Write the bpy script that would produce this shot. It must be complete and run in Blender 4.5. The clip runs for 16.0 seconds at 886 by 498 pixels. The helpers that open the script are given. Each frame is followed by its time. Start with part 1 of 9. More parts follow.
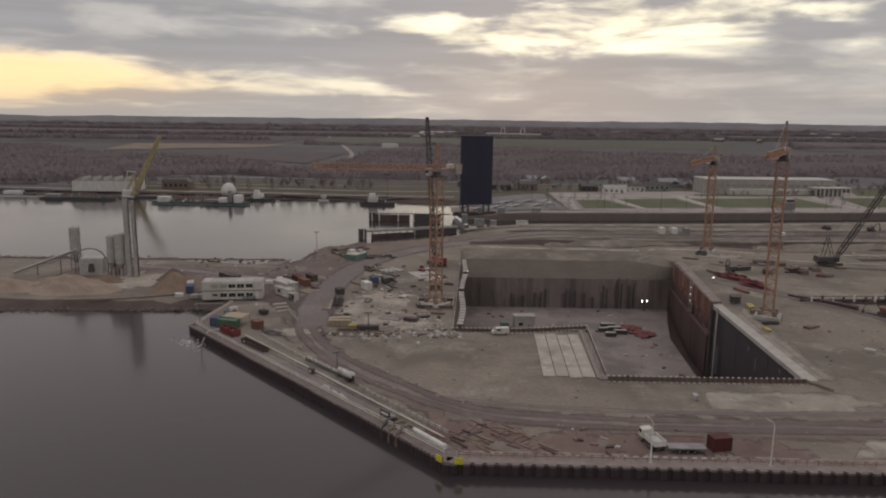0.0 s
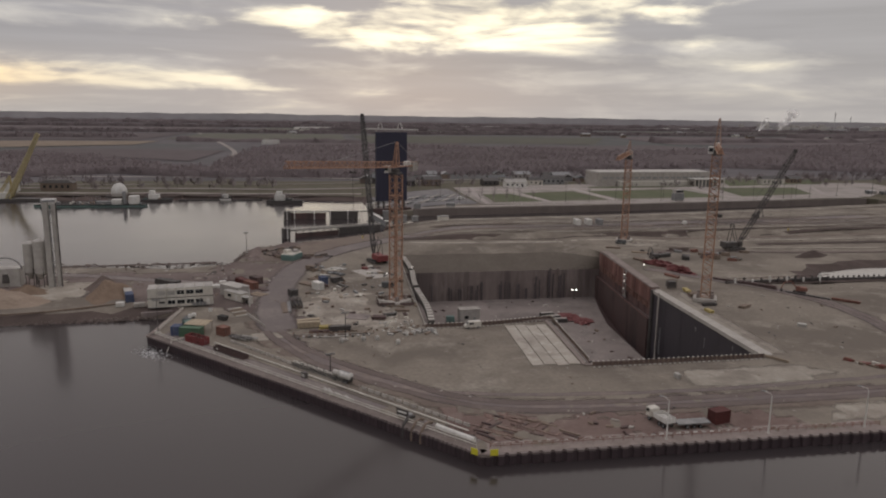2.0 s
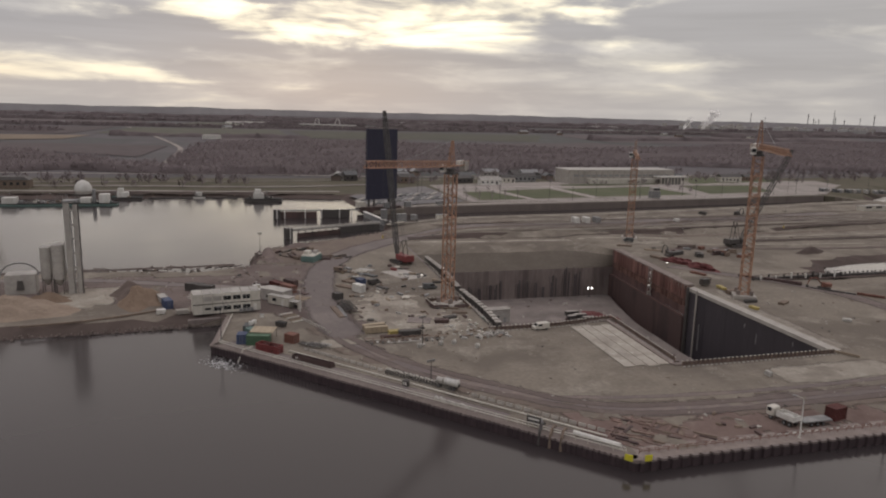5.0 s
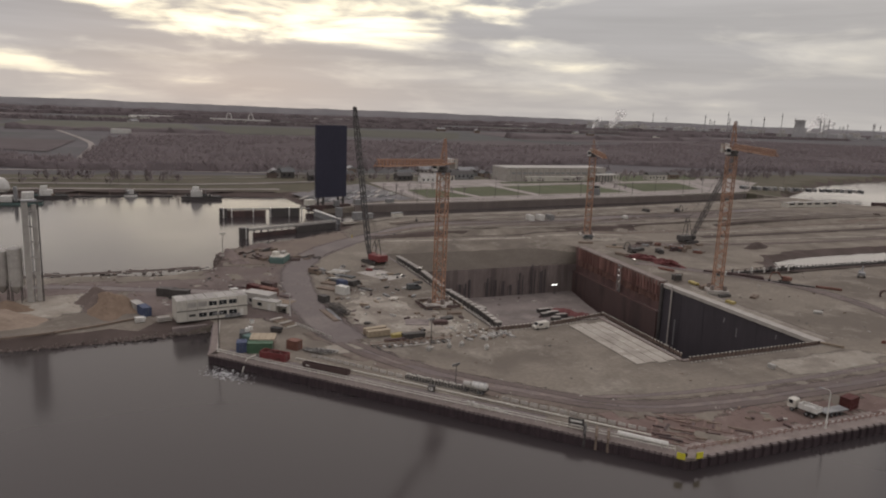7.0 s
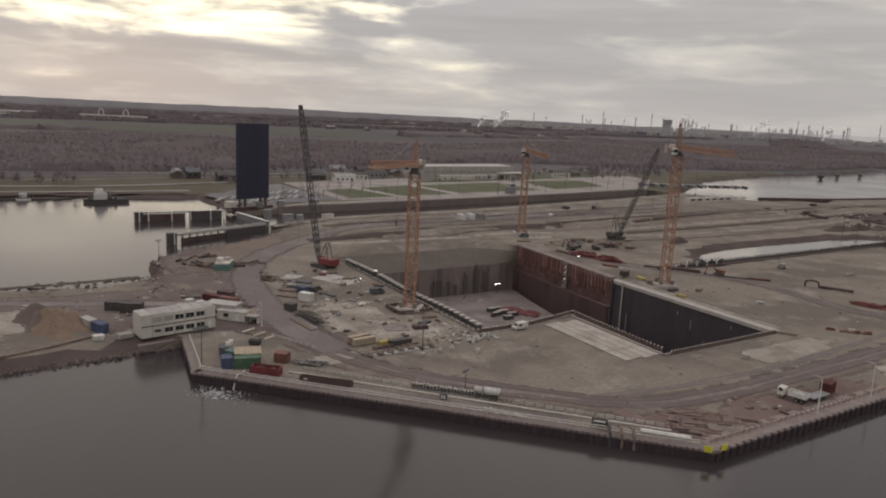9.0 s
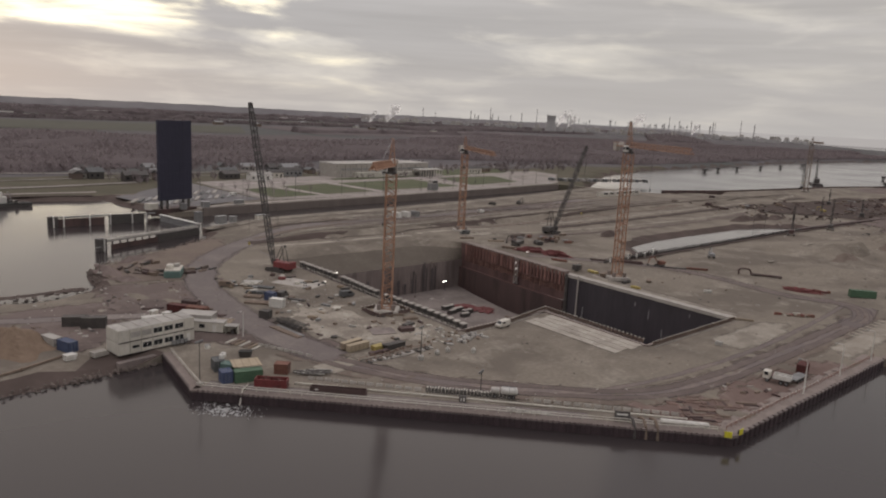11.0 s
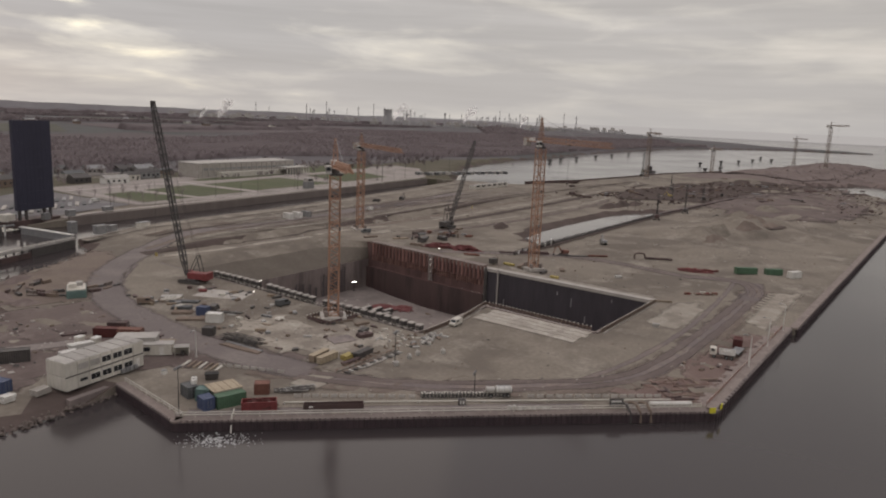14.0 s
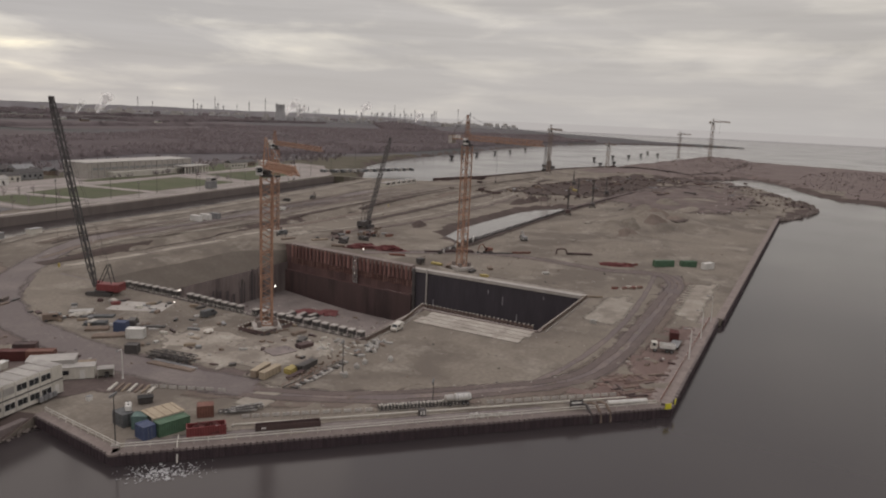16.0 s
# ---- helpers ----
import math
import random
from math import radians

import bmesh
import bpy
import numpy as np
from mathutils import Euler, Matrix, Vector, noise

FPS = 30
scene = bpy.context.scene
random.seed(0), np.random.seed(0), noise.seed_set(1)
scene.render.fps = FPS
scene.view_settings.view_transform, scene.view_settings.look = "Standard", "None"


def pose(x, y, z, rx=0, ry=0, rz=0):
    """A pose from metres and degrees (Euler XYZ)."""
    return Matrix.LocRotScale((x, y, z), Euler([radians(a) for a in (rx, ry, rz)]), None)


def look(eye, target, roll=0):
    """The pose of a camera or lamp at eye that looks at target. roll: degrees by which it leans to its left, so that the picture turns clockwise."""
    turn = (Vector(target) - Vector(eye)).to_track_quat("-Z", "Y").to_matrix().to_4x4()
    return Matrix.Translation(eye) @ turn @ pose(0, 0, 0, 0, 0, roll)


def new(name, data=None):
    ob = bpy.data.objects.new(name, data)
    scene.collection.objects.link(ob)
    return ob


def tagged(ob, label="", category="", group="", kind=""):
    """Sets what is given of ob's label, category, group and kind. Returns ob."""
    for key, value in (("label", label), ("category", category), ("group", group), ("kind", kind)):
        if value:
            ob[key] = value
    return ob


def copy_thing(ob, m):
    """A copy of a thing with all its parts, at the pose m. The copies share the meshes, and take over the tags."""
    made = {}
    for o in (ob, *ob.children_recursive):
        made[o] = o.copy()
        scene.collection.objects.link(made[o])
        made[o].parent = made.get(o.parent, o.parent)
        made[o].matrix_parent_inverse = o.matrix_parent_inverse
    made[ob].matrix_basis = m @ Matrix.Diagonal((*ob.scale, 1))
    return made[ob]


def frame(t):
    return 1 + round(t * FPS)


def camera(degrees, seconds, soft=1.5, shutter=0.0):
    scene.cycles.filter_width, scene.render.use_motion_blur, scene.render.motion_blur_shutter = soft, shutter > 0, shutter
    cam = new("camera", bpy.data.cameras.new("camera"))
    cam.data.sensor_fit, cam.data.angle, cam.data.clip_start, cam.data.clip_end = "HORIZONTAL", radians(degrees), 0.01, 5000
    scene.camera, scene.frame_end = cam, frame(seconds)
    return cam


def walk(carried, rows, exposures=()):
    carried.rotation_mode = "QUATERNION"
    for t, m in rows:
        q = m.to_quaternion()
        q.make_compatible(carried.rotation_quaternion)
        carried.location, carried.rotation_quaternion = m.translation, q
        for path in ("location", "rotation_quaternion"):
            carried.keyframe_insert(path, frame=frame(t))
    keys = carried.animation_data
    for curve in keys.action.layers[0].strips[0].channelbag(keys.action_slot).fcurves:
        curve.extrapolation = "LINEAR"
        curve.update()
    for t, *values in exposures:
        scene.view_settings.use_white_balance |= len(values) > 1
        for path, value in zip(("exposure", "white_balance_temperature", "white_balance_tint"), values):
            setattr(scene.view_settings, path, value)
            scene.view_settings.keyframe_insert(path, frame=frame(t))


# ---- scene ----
cam = camera(63.8, 16.0, soft=2.05)
PATH = [
    (0, (0.163, 4.081, 61.259), (0.133, 6.047, 60.892), 0.7),
    (0.5, (-6.601, 3.952, 61.252), (-6.546, 5.917, 60.885), 0.7),
    (1, (-13.679, 3.77, 61.307), (-13.536, 5.73, 60.938), 0.7),
    (1.5, (-21.187, 3.94, 61.422), (-20.949, 5.89, 61.050), 0.9),
    (2, (-28.426, 4.627, 61.530), (-28.097, 6.564, 61.155), 0.8),
    (2.5, (-35.144, 5.623, 61.592), (-34.741, 7.545, 61.216), 0.9),
    (3, (-42.203, 7.224, 61.503), (-41.789, 9.145, 61.127), 0.9),
    (5.5, (-73.553, 20.611, 61.443), (-72.964, 22.484, 61.061), 1.7),
    (6, (-79.495, 23.74, 61.241), (-78.843, 25.591, 60.860), 1.9),
    (6.5, (-85.242, 27.014, 60.914), (-84.526, 28.842, 60.533), 2.1),
    (7, (-90.489, 29.965, 60.759), (-89.718, 31.77, 60.377), 2.3),
    (7.5, (-96.343, 33.257, 60.661), (-95.504, 35.032, 60.280), 2.5),
    (8, (-102.059, 37.022, 60.549), (-101.143, 38.759, 60.172), 2.6),
    (8.5, (-107.611, 41.372, 60.446), (-106.62, 43.068, 60.072), 2.7),
    (9, (-112.92, 45.703, 60.359), (-111.86, 47.357, 59.985), 2.8),
    (11.5, (-138.214, 67.694, 59.972), (-136.85, 69.11, 59.602), 3.1),
    (12, (-142.53, 71.862, 59.869), (-141.116, 73.228, 59.500), 3.2),
    (12.5, (-146.582, 76.157, 59.873), (-145.117, 77.467, 59.503), 2.9),
    (13, (-149.938, 80.562, 59.880), (-148.423, 81.815, 59.512), 2.7),
    (13.5, (-152.209, 85.178, 59.930), (-150.643, 86.368, 59.563), 2.6),
    (14, (-153.455, 89.335, 59.992), (-151.843, 90.46, 59.625), 2.5),
    (14.5, (-154.018, 92.721, 60.000), (-152.368, 93.79, 59.633), 2.5),
    (15, (-154.399, 96.346, 60.076), (-152.708, 97.349, 59.709), 2.5),
    (15.5, (-154.263, 99.561, 60.035), (-152.537, 100.505, 59.669), 2.5),
    (16, (-154.487, 103.296, 60.049), (-152.726, 104.171, 59.683), 2.6),
]
walk(cam, [(t, look(eye, target, roll)) for t, eye, target, roll in PATH], exposures=[(0, -0.25, 6500, 14.0), (3, -0.14, 6500, 14.0), (7, -0.05, 6550, 13.5), (10, -0.01, 6570, 13.5), (13, 0.06, 6600, 13.5), (16, 0.07, 6600, 13.5)])

# ---- world and sun ----
SUN_AZ, SUN_EL = 6.0, 11.0      # degrees to the right of +y, degrees up
world = bpy.data.worlds.new("overcast_evening")
scene.world = world
world.use_nodes = True
wt = world.node_tree
wt.nodes.clear()


def wmath(op, a, b=None, c=None, clamp=False):
    n = wt.nodes.new("ShaderNodeMath")
    n.operation, n.use_clamp = op, clamp
    for k, v in enumerate((a, b, c)):
        if v is None:
            continue
        if isinstance(v, (int, float)):
            n.inputs[k].default_value = v
        else:
            wt.links.new(v, n.inputs[k])
    return n.outputs[0]


def wmix(fac, a, b, blend="MIX"):
    n = wt.nodes.new("ShaderNodeMix")
    n.data_type, n.blend_type = "RGBA", blend
    for k, v in ((0, fac), (6, a), (7, b)):
        if isinstance(v, (int, float)):
            n.inputs[k].default_value = v
        elif isinstance(v, tuple):
            n.inputs[k].default_value = (*v, 1)
        else:
            wt.links.new(v, n.inputs[k])
    return n.outputs[2]


def wramp(v, a, b):
    n = wt.nodes.new("ShaderNodeMapRange")
    n.interpolation_type = "SMOOTHSTEP"
    wt.links.new(v, n.inputs[0])
    n.inputs[1].default_value, n.inputs[2].default_value = a, b
    return n.outputs[0]


def wnoise(vec, scale, detail, rough=0.55, dist=0.0):
    n = wt.nodes.new("ShaderNodeTexNoise")
    wt.links.new(vec, n.inputs["Vector"])
    n.inputs["Scale"].default_value, n.inputs["Detail"].default_value = scale, detail
    n.inputs["Roughness"].default_value, n.inputs["Distortion"].default_value = rough, dist
    return n.outputs[0]


coord = wt.nodes.new("ShaderNodeTexCoord")
sep = wt.nodes.new("ShaderNodeSeparateXYZ")
wt.links.new(coord.outputs["Generated"], sep.inputs[0])
vx, vy, vz = sep.outputs
azim = wmath("MULTIPLY", wmath("ARCTAN2", vx, vy), 57.2958)
elev = wmath("MULTIPLY", wmath("ARCSINE", vz), 57.2958)


def glow(az, el, waz, wel):
    p = wmath("POWER", wmath("DIVIDE", wmath("SUBTRACT", azim, az), waz), 2.0)
    q = wmath("POWER", wmath("DIVIDE", wmath("SUBTRACT", elev, el), wel), 2.0)
    return wmath("POWER", 2.71828, wmath("MULTIPLY", wmath("ADD", p, q), -1.0))


# cloud sheet seen in perspective: direction divided by its height
lift = wmath("ADD", wmath("MAXIMUM", vz, 0.0), 0.075)
comb = wt.nodes.new("ShaderNodeCombineXYZ")
wt.links.new(wmath("DIVIDE", vx, lift), comb.inputs[0])
wt.links.new(wmath("DIVIDE", vy, lift), comb.inputs[1])
comb.inputs[2].default_value = 8.3
plane = comb.outputs[0]
big = wnoise(plane, 0.36, 3.0, 0.5, 0.3)
mid = wnoise(plane, 0.85, 6.0, 0.48, 0.5)
# banks of cloud near the horizon: wide, shallow and lumpy
comb = wt.nodes.new("ShaderNodeCombineXYZ")
wt.links.new(wmath("MULTIPLY", wmath("ADD", azim, 4.0), 0.085), comb.inputs[0])
wt.links.new(wmath("MULTIPLY", elev, 0.40), comb.inputs[1])
comb.inputs[2].default_value = 3.1
banks = comb.outputs[0]
puff = wnoise(banks, 1.15, 7.0, 0.52, 0.35)
wisp = wnoise(banks, 3.2, 5.0, 0.55, 0.4)
cloud = wmath("ADD", wmath("ADD", wmath("MULTIPLY", big, 0.16), wmath("MULTIPLY", mid, 0.14)), wmath("ADD", wmath("MULTIPLY", puff, 0.56), wmath("MULTIPLY", wisp, 0.07)))
sky = wt.nodes.new("ShaderNodeTexSky")
sky.sky_type, sky.sun_disc = "NISHITA", False
sky.sun_elevation, sky.sun_rotation = radians(SUN_EL), radians(SUN_AZ)
sky.air_density, sky.dust_density = 1.6, 1.5
clear = wmix(1.0, sky.outputs[0], (0.03, 0.03, 0.03), "MULTIPLY")
main_glow, low_glow, far_glow = glow(3.5, 6.5, 17, 2.4), glow(-32, 2.3, 12, 1.9), glow(3, 7, 46, 12)
side_glow, strip_glow, dark_bank = glow(21, 8.0, 12, 1.6), glow(-12, 1.9, 12, 0.8), glow(-25, 7.8, 14, 3.0)
lit = wmath("ADD", wmath("ADD", wmath("MULTIPLY", main_glow, 0.135), wmath("MULTIPLY", low_glow, 0.24)), wmath("ADD", wmath("MULTIPLY", side_glow, 0.12), wmath("MULTIPLY", strip_glow, 0.14)))
thin = wramp(wmath("ADD", cloud, wmath("SUBTRACT", lit, wmath("MULTIPLY", dark_bank, 0.11))), 0.53, 0.665)
grey = wmix(wramp(cloud, 0.42, 0.58), (0.488, 0.475, 0.450), (0.608, 0.588, 0.538))
near_grey = wmix(wramp(cloud, 0.43, 0.56), (0.425, 0.432, 0.442), (0.78, 0.765, 0.69))
grey = wmix(far_glow, grey, near_grey)
hot = wmix(wmath("MINIMUM", wmath("MULTIPLY", far_glow, 1.2), 1.0), (0.64, 0.61, 0.575), (1.75, 1.62, 1.17))
hot = wmix(wmath("MINIMUM", wmath("MULTIPLY", low_glow, 1.3), 1.0), hot, (1.9, 1.45, 0.72))
clouds = wmix(thin, grey, hot)
# Dark and bright patches added above the view to tune water reflections.
unseen_dark_bank = wmath("MULTIPLY", glow(-36, 24, 34, 15), 0.85)
clouds = wmix(wramp(elev, 13.0, 48.0), clouds, (0.905, 0.875, 0.88))
clouds = wmix(unseen_dark_bank, clouds, (0.43, 0.425, 0.475))
clouds = wmix(wmath("MULTIPLY", glow(48, 27, 26, 13), 0.45), clouds, (1.08, 1.03, 1.0))
comb = wt.nodes.new("ShaderNodeCombineXYZ")
wt.links.new(wmath("MULTIPLY", azim, 0.030), comb.inputs[0])
wt.links.new(wmath("MULTIPLY", elev, 0.55), comb.inputs[1])
comb.inputs[2].default_value = 1.7
veil = wmath("ADD", 1.0, wmath("MULTIPLY", wmath("SUBTRACT", wnoise(comb.outputs[0], 1.6, 5.0, 0.55, 0.2), 0.5), wmath("MULTIPLY", wramp(elev, 16.0, 6.0), 0.45)))
tint = wt.nodes.new("ShaderNodeCombineXYZ")
for k in range(3):
    wt.links.new(veil, tint.inputs[k])
clouds = wmix(1.0, clouds, tint.outputs[0], "MULTIPLY")
haze = wramp(elev, 6.0, 0.0)
clouds = wmix(wmath("MULTIPLY", haze, 0.6), clouds, wmix(low_glow, wmix(far_glow, (0.475, 0.465, 0.45), (0.59, 0.57, 0.53)), (1.1, 0.78, 0.45)))
cover = wmix(0.93, clear, clouds)
back = wt.nodes.new("ShaderNodeBackground")
wt.links.new(cover, back.inputs[0])
back.inputs[1].default_value = 1.0
wout = wt.nodes.new("ShaderNodeOutputWorld")
wt.links.new(back.outputs[0], wout.inputs[0])

sun = new("sun", bpy.data.lights.new("sun", "SUN"))
sun.data.energy, sun.data.angle, sun.data.color = 0.5, radians(100), (1.0, 0.86, 0.68)
az, el = radians(SUN_AZ), radians(SUN_EL)
sun.matrix_world = look((0, 0, 0), (-math.sin(az) * math.cos(el), -math.cos(az) * math.cos(el), -math.sin(el)))

# ---- materials ----


def material(name, a, b, scale=0.5, rough=0.85, metal=0.0, bump=0.0, fine=6.0, spread=0.12, streak=1.0, spec=0.35, c=None, cscale=0.02, d=None, dscale=0.1, grain=1.25, cut=0.48, soft=False):
    """Two colours mixed by a coarse and a fine noise at world size; spread: how far single objects differ; streak < 1 stretches the pattern upright;
    c, d: further colours in patches of wider noises; grain: lower is stronger; soft: thins out, patchily, where a mesh's edge value rises to 1."""
    m = bpy.data.materials.new(name)
    m.use_nodes = True
    t = m.node_tree
    bsdf = t.nodes["Principled BSDF"]
    geo = t.nodes.new("ShaderNodeNewGeometry")
    stretch = t.nodes.new("ShaderNodeVectorMath")
    stretch.operation = "MULTIPLY"
    stretch.inputs[1].default_value = (1, 1, streak)
    t.links.new(geo.outputs["Position"], stretch.inputs[0])

    def tex(s, detail, rough=0.6):
        n = t.nodes.new("ShaderNodeTexNoise")
        n.inputs["Scale"].default_value, n.inputs["Detail"].default_value = s, detail
        n.inputs["Roughness"].default_value = rough
        t.links.new(stretch.outputs[0], n.inputs["Vector"])
        return n.outputs[0]

    def ranged(v, lo, hi):
        n = t.nodes.new("ShaderNodeMapRange")
        n.inputs[1].default_value, n.inputs[2].default_value = lo, hi
        t.links.new(v, n.inputs[0])
        return n.outputs[0]

    def mixed(f, p, q):
        n = t.nodes.new("ShaderNodeMix")
        n.data_type = "RGBA"
        t.links.new(f, n.inputs[0])
        for k, v in ((6, p), (7, q)):
            if isinstance(v, tuple):
                n.inputs[k].default_value = (*v, 1)
            else:
                t.links.new(v, n.inputs[k])
        return n.outputs[2]

    coarse, small = tex(scale, 5), tex(fine, 4)
    col = mixed(ranged(coarse, 0.36, 0.64), a, b)
    if c:
        col = mixed(ranged(tex(cscale, 6, 0.65), cut, cut + 0.12), col, c)
    if d:
        col = mixed(ranged(tex(dscale, 9, 0.72), 0.53, 0.64), col, d)
    col = mixed(ranged(small, 0.2, grain), col, tuple(0.55 * (p + q) / 2 for p, q in zip(a, b)))
    info = t.nodes.new("ShaderNodeObjectInfo")
    hsv = t.nodes.new("ShaderNodeHueSaturation")
    t.links.new(col, hsv.inputs["Color"])
    val = t.nodes.new("ShaderNodeMapRange")
    val.inputs[3].default_value, val.inputs[4].default_value = 1 - spread, 1 + spread
    t.links.new(info.outputs["Random"], val.inputs[0])
    t.links.new(val.outputs[0], hsv.inputs["Value"])
    t.links.new(hsv.outputs[0], bsdf.inputs["Base Color"])
    bsdf.inputs["Metallic"].default_value = metal
    bsdf.inputs["Specular IOR Level"].default_value = spec
    rr = ranged(coarse, 0.3, 0.7)
    rn = t.nodes.new("ShaderNodeMapRange")
    rn.inputs[3].default_value, rn.inputs[4].default_value = max(rough - 0.1, 0.03), min(rough + 0.1, 1.0)
    t.links.new(rr, rn.inputs[0])
    t.links.new(rn.outputs[0], bsdf.inputs["Roughness"])
    if bump:
        bn = t.nodes.new("ShaderNodeBump")
        bn.inputs["Strength"].default_value, bn.inputs["Distance"].default_value = 0.6, bump
        t.links.new(small, bn.inputs["Height"])
        t.links.new(bn.outputs[0], bsdf.inputs["Normal"])
    if soft:
        rim, add, clear, both = (t.nodes.new("ShaderNode" + k) for k in ("Attribute", "Math", "BsdfTransparent", "MixShader"))
        rim.attribute_name = "edge"
        add.operation = "MULTIPLY_ADD"
        t.links.new(tex(0.3, 6, 0.7), add.inputs[0])
        add.inputs[1].default_value = -1.0
        t.links.new(rim.outputs["Fac"], add.inputs[2])
        t.links.new(ranged(add.outputs[0], -0.30, 0.32), both.inputs[0])
        t.links.new(bsdf.outputs[0], both.inputs[1])
        t.links.new(clear.outputs[0], both.inputs[2])
        t.links.new(both.outputs[0], t.nodes["Material Output"].inputs[0])
    return m


def glowing(name, colour, power):
    m = bpy.data.materials.new(name)
    m.use_nodes = True
    b = m.node_tree.nodes["Principled BSDF"]
    b.inputs["Base Color"].default_value = (0.8, 0.8, 0.8, 1)
    b.inputs["Emission Color"].default_value, b.inputs["Emission Strength"].default_value = (*colour, 1), power
    return m


YARD = material("packed_sand", (0.225, 0.195, 0.162), (0.272, 0.239, 0.200), 0.045, 0.95, bump=0.1, fine=0.9, c=(0.153, 0.131, 0.112), cscale=0.026, d=(0.327, 0.294, 0.251), dscale=0.05, grain=0.95, cut=0.455, spec=0.1)
# Field colours are lifted and blued to carry distance haze.
FIELD = material("far_fields", (0.128, 0.117, 0.121), (0.157, 0.147, 0.152), 0.004, 0.95, fine=0.03, c=(0.108, 0.116, 0.109), cscale=0.0022, d=(0.119, 0.107, 0.112), dscale=0.012, spec=0.05)
TRACK = material("wet_wheel_tracks", (0.152, 0.125, 0.121), (0.182, 0.151, 0.145), 0.16, 0.85, fine=0.9, c=(0.236, 0.190, 0.169), cscale=0.06, grain=1.1, spec=0.25, soft=True)
ROADGREY = material("grey_rolled_road", (0.192, 0.163, 0.157), (0.228, 0.197, 0.188), 0.12, 0.9, fine=0.9, c=(0.268, 0.233, 0.216), cscale=0.05, grain=1.1, spec=0.2, soft=True)
BOOM = material("worn_grey_boom_paint", (0.119, 0.114, 0.112), (0.086, 0.082, 0.081), 0.5, 0.7, fine=2.0)
RUT = material("damp_wheel_rut", (0.135, 0.106, 0.098), (0.171, 0.136, 0.124), 0.2, 0.85, fine=0.9, c=(0.201, 0.162, 0.146), cscale=0.11, grain=1.1, spec=0.25, soft=True)
PALE = material("pale_sand_patch", (0.370, 0.334, 0.286), (0.298, 0.264, 0.225), 0.12, 0.95, fine=0.9, c=(0.212, 0.182, 0.156), cscale=0.06, d=(0.450, 0.418, 0.360), dscale=0.13, grain=1.1, spec=0.1, soft=True)
REDMUD = material("reddish_churned_earth", (0.185, 0.130, 0.115), (0.22, 0.164, 0.146), 0.12, 0.92, bump=0.08, fine=0.9, c=(0.145, 0.100, 0.090), cscale=0.08, d=(0.25, 0.196, 0.174), dscale=0.15, spec=0.1, soft=True)
REDWOOD = material("reddish_brown_timber", (0.205, 0.135, 0.115), (0.26, 0.185, 0.158), 0.5, 0.9, fine=2.0, spread=0.25)
EARTHY = material("scuffed_sand", (0.202, 0.162, 0.140), (0.246, 0.202, 0.169), 0.07, 0.95, fine=0.9, c=(0.170, 0.136, 0.116), cscale=0.05, grain=1.1, spec=0.1, soft=True)
SAND = material("heaped_sand", (0.261, 0.193, 0.146), (0.201, 0.147, 0.110), 0.12, 0.95, bump=0.1, fine=1.2, spec=0.08)
PALESAND = material("pale_heaped_sand", (0.362, 0.289, 0.231), (0.301, 0.236, 0.187), 0.12, 0.95, bump=0.1, fine=1.2, spec=0.08)
EARTH = material("dark_earth", (0.136, 0.106, 0.095), (0.186, 0.150, 0.133), 0.1, 0.95, bump=0.1, fine=0.8, spec=0.08)
CONCRETE = material("weathered_concrete", (0.470, 0.438, 0.398), (0.380, 0.353, 0.323), 0.3, 0.85, bump=0.01, fine=3.0)
SLABCON = material("dusty_slab_concrete", (0.437, 0.401, 0.352), (0.363, 0.327, 0.283), 0.16, 0.9, bump=0.01, fine=2.0, c=(0.278, 0.245, 0.213), cscale=0.11, cut=0.52, d=(0.502, 0.466, 0.411), dscale=0.2, spread=0.06)
DAMP = material("damp_concrete", (0.186, 0.152, 0.144), (0.236, 0.198, 0.185), 0.12, 0.7, fine=1.2, streak=0.25, bump=0.03, c=(0.126, 0.102, 0.099), cscale=0.07, d=(0.271, 0.227, 0.209), dscale=0.1)
FLOOR = material("pit_floor_concrete", (0.244, 0.210, 0.193), (0.185, 0.156, 0.144), 0.06, 0.85, fine=1.0, c=(0.134, 0.114, 0.105), cscale=0.05)
RUST = material("rusted_sheet_pile", (0.213, 0.109, 0.093), (0.285, 0.162, 0.141), 0.6, 0.75, fine=2.2, streak=0.1, bump=0.02, c=(0.128, 0.060, 0.052), cscale=0.35, spread=0.3)
RUSTBAND = material("brown_rust_plate", (0.126, 0.073, 0.068), (0.164, 0.097, 0.087), 0.3, 0.75, fine=2.0, streak=0.2, c=(0.092, 0.053, 0.052), cscale=0.16, spread=0.15)
RUSTPALE = material("pale_rust_stave", (0.289, 0.172, 0.144), (0.222, 0.121, 0.100), 0.5, 0.8, fine=2.0, streak=0.2, c=(0.164, 0.084, 0.070), cscale=0.3, spread=0.35)
DARKRUST = material("dark_rusted_steel", (0.090, 0.058, 0.055), (0.123, 0.080, 0.075), 0.25, 0.7, fine=2.0, streak=0.15, c=(0.055, 0.039, 0.039), cscale=0.12)
COLUMN = material("wet_dark_column", (0.098, 0.084, 0.088), (0.133, 0.112, 0.115), 0.3, 0.6, fine=1.0, streak=0.2)
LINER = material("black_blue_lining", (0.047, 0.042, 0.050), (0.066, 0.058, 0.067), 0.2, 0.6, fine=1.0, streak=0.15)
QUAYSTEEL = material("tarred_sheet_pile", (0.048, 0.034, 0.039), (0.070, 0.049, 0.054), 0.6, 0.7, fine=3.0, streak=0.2)
